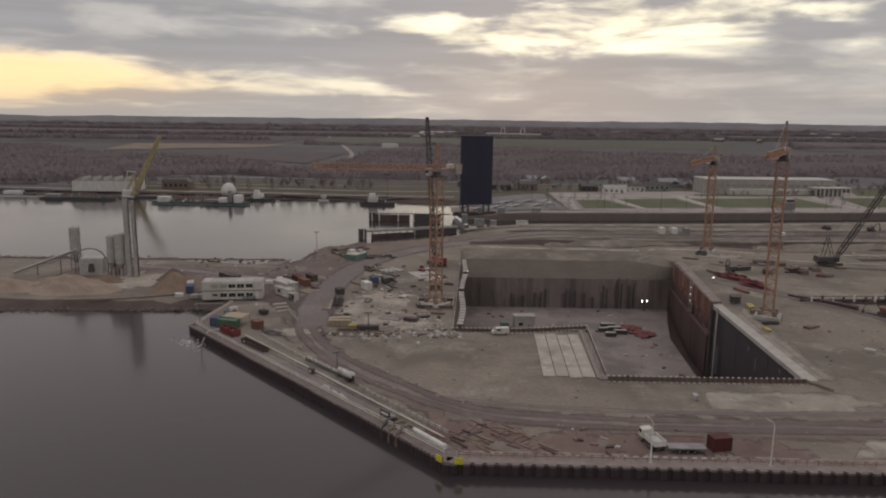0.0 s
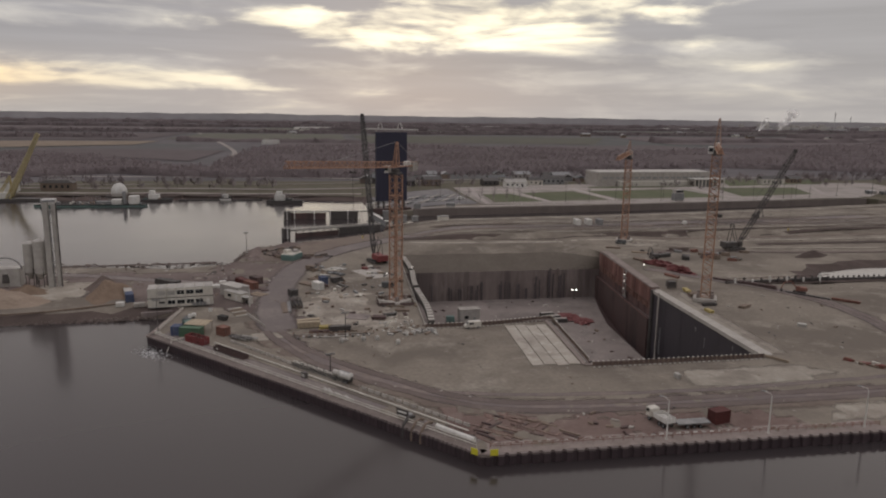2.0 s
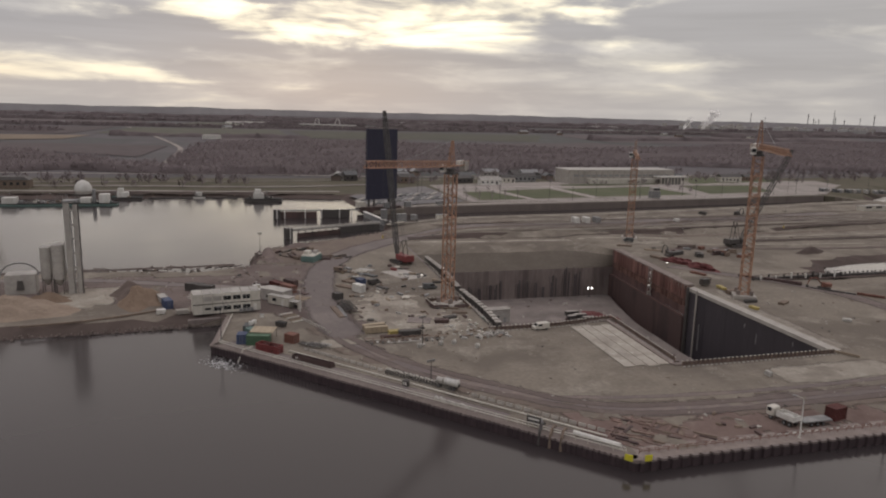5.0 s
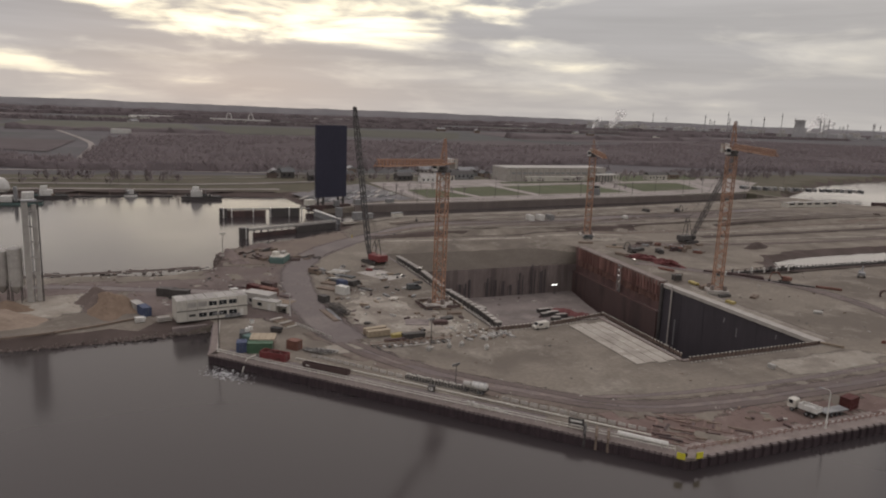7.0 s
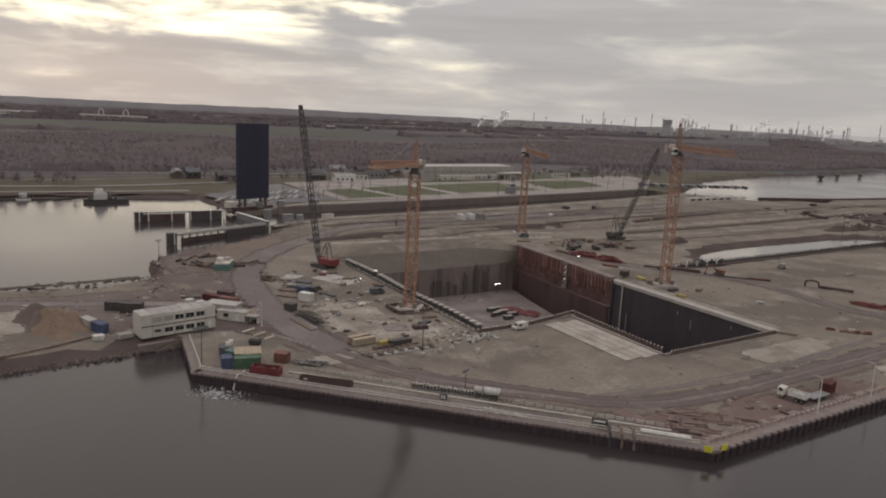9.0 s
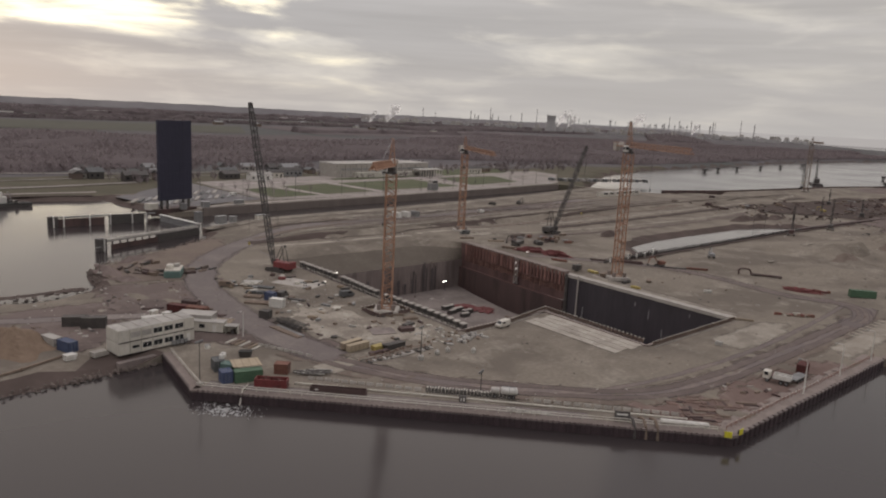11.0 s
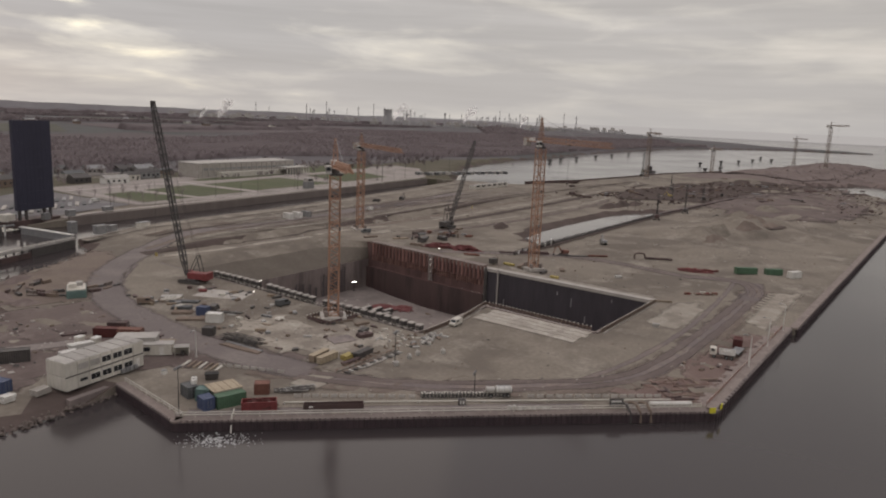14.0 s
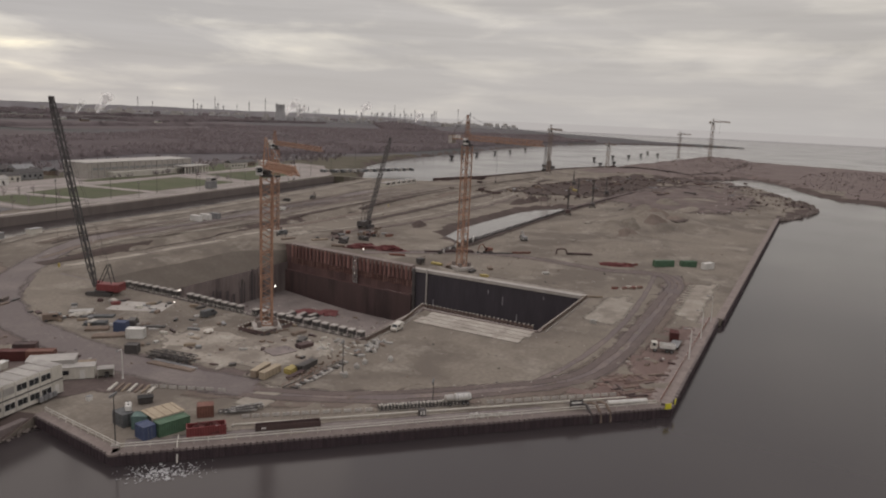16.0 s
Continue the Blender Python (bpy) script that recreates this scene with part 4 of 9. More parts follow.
wall("wall_pit_left", (0.5, 203), (4.1, 333), PIT_Z, -0.05, -1.0, DAMP, "damp concrete side wall of the pit")
wall("wall_pit_front", (38.8, 204), (0.5, 203), PIT_Z, -0.05, -1.0, DAMP, "damp concrete wall of the pit step")
wall("wall_pit_step", (36.6, 166.8), (38.8, 204), PIT_Z, -0.05, -1.0, DAMP, "damp concrete wall at the pit's narrow end")
wall("wall_pit_end", (84.5, 166.8), (36.6, 166.8), -27.5, -0.05, -1.0, DAMP, "damp concrete end wall of the pit")
back_wall = wall("wall_pit_back", (3.2, BACK_Y), (97.8, BACK_Y), PIT_Z, -7.0, -1.2, DAMP, "stained damp concrete back wall of the pit")
rib = Geo().box(0, -0.03, PIT_Z, 2.6, 0.06, 13.0, b=0.02).mesh("panel", DAMP)
for k in range(23):
    part("panel", rib, DAMP, back_wall, at=pose(7 + 3.75 * k, BACK_Y + 0.02, 0))
col_rng = random.Random(8)
COLUMNS = ((10.2, 2.5, 10.3), (17.1, 1.8, 9.2), (24.8, 2.3, 7.1), (29.1, 3.0, 5.7), (34.3, 4.6, 6.3), (38.9, 2.5, 9.3), (47.6, 3.5, 8.4), (51.4, 3.0, 9.3), (55.5, 2.1, 7.6), (59.4, 1.9, 5.8), (63.6, 3.5, 9.4), (69.9, 3.9, 14.2), (75.0, 3.5, 14.2))
for x, wd, hgt in COLUMNS:
    for j in range(max(2, round(wd / 0.75))):
        high = min(hgt * col_rng.uniform(0.72, 1.08), 14.3)
        part("column", Geo().box(0, -0.15, PIT_Z, col_rng.uniform(0.4, 0.75), 0.3, high, b=0.08), COLUMN if j % 3 else DAMP, back_wall, "dark wet steel column", at=pose(x + 0.8 * j + col_rng.uniform(-0.15, 0.15), BACK_Y - 0.1, 0))
# earth slope above the back wall
sl = Geo()
low = [(3.2 + 91.4 * k / 18, BACK_Y) for k in range(19)]
high = [(4 + 84 * k / 14, 333 - 1.5 * k / 14) for k in range(15)] + [(91, 322), (93, 315), (94, 310), (94.9, 306)]
rows = 8
vs = []
for j in range(rows + 1):
    for k in range(19):
        t = j / rows
        x, y = low[k][0] + (high[k][0] - low[k][0]) * t, low[k][1] + (high[k][1] - low[k][1]) * t
        zt = terrain(*high[k]) + 0.05
        vs.append((x, y, -7 + (zt + 7) * t ** 0.9 + (0.3 * noise.noise(V3((x * 0.2, y * 0.2, 0))) if 0 < j < rows else 0)))
sl.add(vs[5 * 19:], [(j * 19 + k, j * 19 + k + 1, (j + 1) * 19 + k + 1, (j + 1) * 19 + k) for j in range(rows - 5) for k in range(18)])
single("slope", sl, YARD, "bare sand slope above the back wall of the pit", "slope", kind="structure")
# Lower slope rows: a darker earth colour that carries the pit's shade.
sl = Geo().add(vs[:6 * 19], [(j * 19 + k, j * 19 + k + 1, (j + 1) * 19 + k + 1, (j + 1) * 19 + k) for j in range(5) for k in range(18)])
single("slope_foot", sl, SLOPE, "foot of the sand slope, coloured darker for shade in the pit", "slope", kind="structure")

# right-hand side: rusted tube wall, then a black-lined wall
RC, RD = V3((87.3, 236, 0)), V3((94.5, 303, 0))
lined = wall("wall_pit_lined", (84.5, 166.8), (87.3, 236), -27.5, 0.2, 1.2, LINER, "smooth wall lined in black-blue sheeting")
wall("wall_pit_rust_low", (85.7, 236), (93.5, 306.6), -27.5, -10.4, 1.8, DARKRUST, "dark rusted lower tier of the pit wall")
rusty = wall("wall_pit_rust", (87.6, 236), (95.1, 306.6), -10.4, 0.9, 0.8, RUSTBAND, "rusted tubular pile wall of the pit")
along = (RD - RC).normalized()
tube = Geo().bar((0, 0, -4.4), (0, 0, 0.95), 0.62, 10).mesh("pile", RUST)
pile_top = Geo().bar((0, 0, 0), (0, 0, 0.3), 0.5, 10).mesh("pile_top", CAP)
for k in range(31):
    p = RC + along * (1.2 + 2.15 * k)
    part("pile", tube, RUST, rusty, at=pose(p.x - 0.25, p.y, 0))
    part("pile_top", pile_top, CAP, rusty, "pale worn pile top", at=pose(p.x - 0.25, p.y, 0.95))
infill = Geo().box(0, 0, -4.3, 0.2, 0.8, 4.4).mesh("sheet", DARKRUST)
stave = Geo().box(0, 0, -7.1, 0.34, 0.42, 2.75, b=0.05).mesh("stave", RUSTPALE)
for k in range(31):
    p = RC + along * (2.27 + 2.15 * k)
    part("sheet", infill, DARKRUST, rusty, at=pose(p.x + 0.02, p.y, 0, 0, 0, -6))
    for j in (0, 1):
        p = RC + along * (0.7 + 2.15 * k + 1.07 * j)
        part("stave", stave, RUSTPALE, rusty, at=pose(p.x - 0.1, p.y, 0.25 * math.sin(k * 2.7 + j), 0, 0, -6))
for z_, r_ in ((-4.5, 0.22), (-10.25, 0.35)):
    part("waling", Geo().bar((87.0 if z_ > -9 else 86.0, 236.5, z_), (94.4 if z_ > -9 else 93.3, 303.5, z_), r_), RUSTBAND, rusty, "horizontal rusted waling beam")
cover = Geo().box(0, 0, -10.2, 0.12, 3.4, 5.6, b=0.03).mesh("plate", RUSTBAND)
for k in range(0, 19, 2):
    p = RC + along * (2.4 + 3.45 * k)
    part("plate", cover, RUSTBAND, rusty, at=pose(p.x + 0.14, p.y, 0, 0, 0, -6))
post = Geo().bar((0, 0, -26.5), (0, 0, 1.2), 0.3, 8)
part("pipe", post, CONCRETE, lined, "pale vertical drain pipe", at=pose(86.3, 229.5, 0))
part("pipe", Geo().bar((0, 0, -26.5), (0, 0, 0.6), 0.7, 8), DARK, lined, "dark corner pile", at=pose(86.9, 235.5, 0))
part("pipe", Geo().bar((0, 0, -20), (0, 0, -10.5), 0.25, 8), GREY, lined, "short grey drain pipe", at=pose(85.9, 226.0, 0))
for y, z0, hh in ((203, -4.6, 1.4), (197, -8.0, 3.2), (181, -3.4, 1.2), (191, -13, 2.5)):
    part("outlet", Geo().box(0, 0, z0, 0.06, 0.4, hh, b=0.02), GREY, lined, "grey weep stain plate", at=pose(84.46 + 0.0405 * (y - 166.8), y, 0))
seam = Geo().box(0, 0, -26.5, 0.03, 0.12, 26.5).mesh("seam", LINER)
for k in range(5):
    part("seam", seam, LINER, lined, at=pose(84.46 + 0.0405 * (10 + 12 * k), 166.8 + 10 + 12 * k, 0))
for nm, p, q in (("beam_1", (84.0, 166), (86.9, 237)), ("beam_2", (87.0, 237.2), (95.0, 303.5))):
    d = V3((*q, 0)) - V3((*p, 0))
    n = V3((d.y, -d.x, 0)).normalized()
    ring = [p, q, (q[0] + n.x * 3.2, q[1] + n.y * 3.2), (p[0] + n.x * 3.2, p[1] + n.y * 3.2)]
    z1 = 0.55 if nm == "beam_1" else 1.35
    single(nm, Geo().prism(ring, -0.6, z1), CONCRETE if nm == "beam_1" else CAP, "pale concrete capping beam on the pit wall", "beam", kind="structure")
strip("pavement_20", [(89.6, 168), (91.5, 200), (93, 232)], 7.5, PALE, 0.2, "pale concrete strip beside the pit wall", category="pavement", ragged=0.1)
for k in range(2):
    strip(f"trim_{k + 1}", [(89.6 + 2.4 * k, 168), (91.3 + 2.4 * k, 200), (92.8 + 2.4 * k, 230)], 0.3, TRACK, 0.26, "dark rail groove in the concrete strip", category="rail")
# edge beams round the near edges of the pit
for k, (p, q) in enumerate((((-0.5, 204.3), (40.2, 205.2)), ((35.4, 166), (37.6, 205.2)), ((35.4, 165.8), (85, 165.8)))):
    d = (V3((*q, 0)) - V3((*p, 0))).normalized()
    n = V3((d.y, -d.x, 0)) * 0.5
    g = Geo().prism([(p[0] + n.x, p[1] + n.y), (q[0] + n.x, q[1] + n.y), (q[0] - n.x, q[1] - n.y), (p[0] - n.x, p[1] - n.y)], -0.5, 0.35)
    single(f"beam_{k + 3}", g, CAP, "low concrete edge beam round the pit", "beam", kind="structure")
slabs = thing("concrete_slab_floor", 29.1, 183.6, 0, -2.4, "pale concrete slab field in four long strips by the pit edge", "concrete slab")
one = Geo().box(0, 0, 0, 2.95, 33.8, 0.22, b=0.06).mesh("slab", SLABCON)
for k in range(4):
    part("slab", one, SLABCON, slabs, at=pose(-4.75 + 3.17 * k, 0.5 * math.sin(2.3 * k), 0.05))

# ---- quay walls: rows of tubular piles under a concrete cap ----
WAVE = [(-0.85, 0.1), (0.85, 0.1), (0.55, -0.62), (-0.55, -0.62)]
pilemesh = Geo().prism(WAVE[::-1], -6.5, -0.34).mesh("sheet_pile", QUAYSTEEL)
web = Geo().box(0, -0.1, -6.5, 1.4, 0.5, 6.16).mesh("sheet", QUAYSTEEL)
cap_wave = Geo().prism([(p * 1.04, q * 1.03) for p, q in WAVE][::-1], -0.36, 0.06).mesh("pile_cap", DAMP)


def quay_wall(name, p, q, pitch, label, fine=1.0):
    p, q = V3((*p, 0)), V3((*q, 0))
    d = (q - p).normalized()
    n = V3((d.y, -d.x, 0))
    a = math.degrees(math.atan2(d.y, d.x))
    length = (q - p).length
    base = tagged(new(name), label, "quay wall", kind="structure")
    base.matrix_basis = pose(p.x, p.y, 0, 0, 0, a)
    cap = Geo()
    cap.box(length / 2, 0.45, -0.35, length + 0.6, 1.8, 0.45, b=0.06)
    part("capping_beam", cap, CAP, base, "weathered pinkish concrete capping beam")
    for k in range(int(length / pitch)):
        x = (k + 0.5) * pitch
        part("sheet_pile", pilemesh, QUAYSTEEL, base, at=pose(x, -0.5, 0) @ Matrix.Diagonal((fine, fine, 1, 1)))
        part("sheet", web, QUAYSTEEL, base, at=pose(x + pitch / 2, -0.35, 0) @ Matrix.Diagonal((fine, 1, 1, 1)))
        part("pile_cap", cap_wave, DAMP, base, at=pose(x, -0.5, 0) @ Matrix.Diagonal((fine, fine, 1, 1)))
    return base


def quay_corner(name, p, label):
    """A round corner pile under a round concrete head where two quay lines meet."""
    base = tagged(new(name), label, "quay corner", kind="structure")
    base.matrix_basis = pose(p[0], p[1], 0)
    part("corner_pile", Geo().bar((0, 0, -6.5), (0, 0, -0.36), 0.95, 14), QUAYSTEEL, base)
    part("corner_cap", Geo().bar((0, 0, -0.36), (0, 0, 0.07), 1.25, 14), CAP, base)


quay_corner("wall_quay_corner_1", (QB[0] + 0.2, QB[1] + 0.1), "dark corner pile with a concrete head at the quay bend")
quay_corner("wall_quay_corner_2", (QC[0], QC[1] + 0.1), "dark corner pile with a concrete head below the yellow boards")
quay_wall("wall_quay_1", QA, QB, 1.1, "dark tarred sheet pile quay at the short return", 0.5)
quay_wall("wall_quay_2", QB, QC, 1.1, "dark tarred sheet pile quay with a concrete cap", 0.5)
quay_wall("wall_quay_3", QC, QD, 2.2, "dark tarred sheet pile quay with pale scalloped cap")
far_quay = tagged(new("wall_quay_4"), "long straight sheet pile quay reaching to the point", "quay wall", kind="structure")
ln = math.dist((84.1, 120.9), QE)
far_quay.matrix_basis = pose(84.1, 120.9, 0, 0, 0, math.degrees(math.atan2(QE[1] - 120.9, QE[0] - 84.1)))
part("capping_beam", Geo().box(ln / 2, 0.6, -0.35, ln, 2.4, 0.6, b=0.08), CAP, far_quay, "pale concrete capping beam")
g = Geo()
for k in range(int(ln / 2.2)):
    g.prism([(1.1 + 2.2 * k + p, q - 0.5) for p, q in WAVE][::-1], -6.5, -0.3)
tagged(part("pile_row", g, QUAYSTEEL, far_quay), kind="stuff")

# lock chamber and harbour walls on the far side
lockwall = Geo()
for a, b in (((27, 444), (150, 456)), ((150, 456), (270, 470)), ((270, 470), (378, 482))):
    d = (V3((*b, 0)) - V3((*a, 0))).normalized()
    n = V3((-d.y, d.x, 0)) * 0.8
    lockwall.prism([(a[0] - n.x, a[1] - n.y), (b[0] - n.x, b[1] - n.y), (b[0] + n.x, b[1] + n.y), (a[0] + n.x, a[1] + n.y)], -6, 2.4)
single("wall_lock", lockwall, LOCKSTEEL, "dark wall on the far side of the lock chamber", "wall", kind="structure")
hw = Geo()
for a, b in (((432, 408), (506, 387)), ((506, 387), (600, 377)), ((600, 377), (710, 368)), ((710, 368), (842, 336))):
    d = (V3((*b, 0)) - V3((*a, 0))).normalized()
    n = V3((-d.y, d.x, 0)) * 0.8
    hw.prism([(a[0] - n.x, a[1] - n.y), (b[0] - n.x, b[1] - n.y), (b[0] + n.x, b[1] + n.y), (a[0] + n.x, a[1] + n.y)], -6, 3.6)
single("wall_harbour", hw, DARKRUST, "dark sheet pile wall along the outer harbour", "wall", kind="structure")

# distance: a low haze-coloured skyline all round, and a glowing sheet for sea haze
for nm, a0, a1, mat, lab, base, rough in (("backdrop_land", -115, 68, FARGREY, "skyline of far trees and dikes with haze put into its blue-grey", 41, 7), ("backdrop_sea", 48, 245, FARHAZE, "glowing sheet standing in for pale haze over the far sea", 43, 0.6)):
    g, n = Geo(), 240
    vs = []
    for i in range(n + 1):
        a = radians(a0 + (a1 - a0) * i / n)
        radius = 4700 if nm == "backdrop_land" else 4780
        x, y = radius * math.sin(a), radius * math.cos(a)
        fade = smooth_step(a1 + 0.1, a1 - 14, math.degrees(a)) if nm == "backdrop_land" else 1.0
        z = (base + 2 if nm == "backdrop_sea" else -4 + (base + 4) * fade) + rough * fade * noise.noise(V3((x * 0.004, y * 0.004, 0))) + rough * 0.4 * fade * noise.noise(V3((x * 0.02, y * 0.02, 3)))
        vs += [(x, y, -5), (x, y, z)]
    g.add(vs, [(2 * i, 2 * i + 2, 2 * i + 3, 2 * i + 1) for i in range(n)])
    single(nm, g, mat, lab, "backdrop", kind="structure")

# ---- cranes ----


def tower_crane(x, y, z, height, jib_len, counter, apex, toward, label, mat=ORANGE, section=6.0, width=2.9, hook=14.0, rise=0.0, split=False):
    """A hammerhead crane; toward: the way of its jib in degrees from +x."""
    base = thing("tower_crane", x, y, z, toward, label, "tower crane")
    g = Geo().box(0, 0, -0.4, 7.5, 7.5, 1.3, b=0.15)
    part("foundation", g, CONCRETE, base, "square concrete foundation")
    for a, b in ((1, 1), (1, -1), (-1, 1), (-1, -1)):
        part("ballast", Geo().box(a * 2.2, b * 2.2, 0.9, 1.1, 1.1, 1.6, b=0.08), CAP, base, "concrete ballast block")
    n = int(height / section)
    step, hw = height / n, width / 2
    if split:
        # each section: a square collar that carries four chords and its braces
        o, i = hw + 0.14, hw - 0.14
        square = lambda h, z: [(-h, -h, z), (h, -h, z), (h, h, z), (-h, h, z)]
        ringed = [(k, (k + 1) % 4) for k in range(4)]
        collar = Geo().add(square(o, 0) + square(i, 0) + square(o, 0.22) + square(i, 0.22), [q for k, j in ringed for q in ((k, j, j + 4, k + 4), (k + 8, k + 12, j + 12, j + 8), (k, k + 8, j + 8, j), (k + 4, j + 4, j + 12, k + 12))]).mesh("mast_section", mat)
        chord = Geo().bar((0, 0, 0), (0, 0, step), 0.24).mesh("chord", mat)
        rises = [Geo().bar((-hw * e, 0, 0), (hw * e, 0, step / 4), 0.125, 3).mesh("brace", mat) for e in (1, -1)]
        for k in range(n):
            sec = part("mast_section", collar, mat, base, at=pose(0, 0, 0.9 + k * step))
            for p, q in ((1, 1), (1, -1), (-1, 1), (-1, -1)):
                part("chord", chord, mat, sec, at=pose(p * hw, q * hw, 0))
            for j in range(4):
                for f in range(4):
                    part("brace", rises[j % 2], mat, sec, at=pose(0, 0, step * j / 4, 0, 0, 90 * f) @ pose(0, -hw, 0))
    else:
        seg = Geo().lattice((0, 0, 0), (0, 0, step), width, width, 4, 0.24, 0.125)
        for k in (-1, 1):
            seg.bar((-hw, k * hw, 0), (hw, k * hw, 0), 0.1).bar((k * hw, -hw, 0), (k * hw, hw, 0), 0.1)
        seg = seg.mesh("mast_section", mat)
        for k in range(n):
            part("mast_section", seg, mat, base, at=pose(0, 0, 0.9 + k * step))
    top = 0.9 + height
    g = Geo().box(0, 0, top, 3.0, 3.0, 0.7, b=0.1)
    g.bar((0, 0, top + 0.7), (0, 0, top + 1.8), 1.25, 12)
    part("slewing_ring", g, DARK, base, "dark slewing ring")
    cab = part("cab", Geo().box(1.6, -2.0, top + 0.6, 1.9, 1.6, 2.3, b=0.2), WHITE, base, "white operator cab")
    part("window", Geo().box(2.57, -2.0, top + 1.3, 0.06, 1.3, 1.2), GLASS, cab)
    part("window", Geo().box(1.7, -2.83, top + 1.3, 1.3, 0.06, 1.0), GLASS, cab)
    jz = top + 2.4
    g = Geo()
    m = int(jib_len / 2.2)
    for k in range(m):
        xa, xb = 1.2 + jib_len * k / m, 1.2 + jib_len * (k + 1) / m
        za, zb = jz + rise * xa, jz + rise * xb
        for b in (-0.75, 0.75):
            g.bar((xa, b, za), ((xa + xb) / 2, 0, za + 1.7), 0.13, 3).bar(((xa + xb) / 2, 0, za + 1.7), (xb, b, zb), 0.13, 3)
        g.bar((xa, -0.75, za), (xb, 0.75, zb), 0.06, 3)
    for b, h in ((-0.75, 0), (0.75, 0), (0, 1.7)):
        g.bar((1.2, b, jz + h), (1.2 + jib_len, b, jz + h + rise * jib_len), 0.22)
    part("jib", g, mat, base, "orange lattice jib")
    g = Geo().box(-counter / 2, 0, jz - 0.1, counter, 1.8, 0.35)
    for b in (-0.9, 0.9):
        g.bar((0, b, jz + 1.3), (-counter, b, jz + 1.3), 0.07)
        for k in range(5):
            g.bar((-counter * k / 4, b, jz), (-counter * k / 4, b, jz + 1.3), 0.06, 3)
    part("counter_jib", g, mat, base)
    wt_mesh = Geo().box(0, 0, jz - 1.8, 0.8, 1.9, 3.0, b=0.06).mesh("counterweight", CONCRETE)
    for k in range(3):
        part("counterweight", wt_mesh, CONCRETE, base, at=pose(-counter + 0.7 + k * 0.9, 0, 0))
    part("winch", Geo().box(-counter * 0.55, 0, jz + 0.25, 2.2, 1.5, 1.3, b=0.1), WHITE, base, "white winch housing")
    if apex > 0:
        g = Geo().lattice((0, 0, jz), (-0.6, 0, jz + apex), 1.7, 0.4, 5, 0.14, 0.07)
        part("apex", g, mat, base)
        for p, q in (((-0.6, 0, jz + apex), (jib_len * 0.62, 0, jz + 1.7 + rise * jib_len * 0.62)), ((-0.6, 0, jz + apex), (-counter + 0.5, 0, jz + 1.3))):
            part("tie_bar", Geo().bar(p, q, 0.07), GREY, base)
    hx = jib_len * 0.45
    trolley = part("trolley", Geo().box(hx, 0, jz - 0.5, 1.6, 1.3, 0.4), DARK, base)
    g = Geo().bar((hx, 0.15, jz - 0.5), (hx, 0.15, jz - hook), 0.03, 3).bar((hx, -0.15, jz - 0.5), (hx, -0.15, jz - hook), 0.03, 3)
    part("cable", g, DARK, trolley)
    part("hook_block", Geo().box(hx, 0, jz - hook - 0.8, 0.6, 0.35, 0.9, b=0.08), DARK, trolley)
    return base


TOWARD = math.degrees(math.atan2(-36, -33))
tower_crane(-5.5, 231.0, 0.2, 41.0, 47.0, 11.0, 8.0, TOWARD, "orange hammerhead tower crane on a concrete base beside the pit", rise=0.05, split=True)
tower_crane(98.5, 220.5, 0.8, 47.5, 42.0, 12.0, 9.5, math.degrees(math.atan2(-43, -24)), "orange hammerhead tower crane on the platform behind the pit", split=True)
tower_crane(117.5, 331.0, 1.0, 39.0, 52.0, 11.0, 6.5, -119.0, "orange hammerhead tower crane behind the pit", section=5.5, split=True)
for x, y, h, j in ((620, 360, 45, 40), (1290, 322, 42, 40), (960, 228, 54, 44), (800, 338, 28, 26)):
    tower_crane(x, y, terrain(x, y), h, j, 11, 6, 215, "distant tower crane over the earthworks near the outer harbour", mat=OLDWOOD, section=6.0, width=3.4)


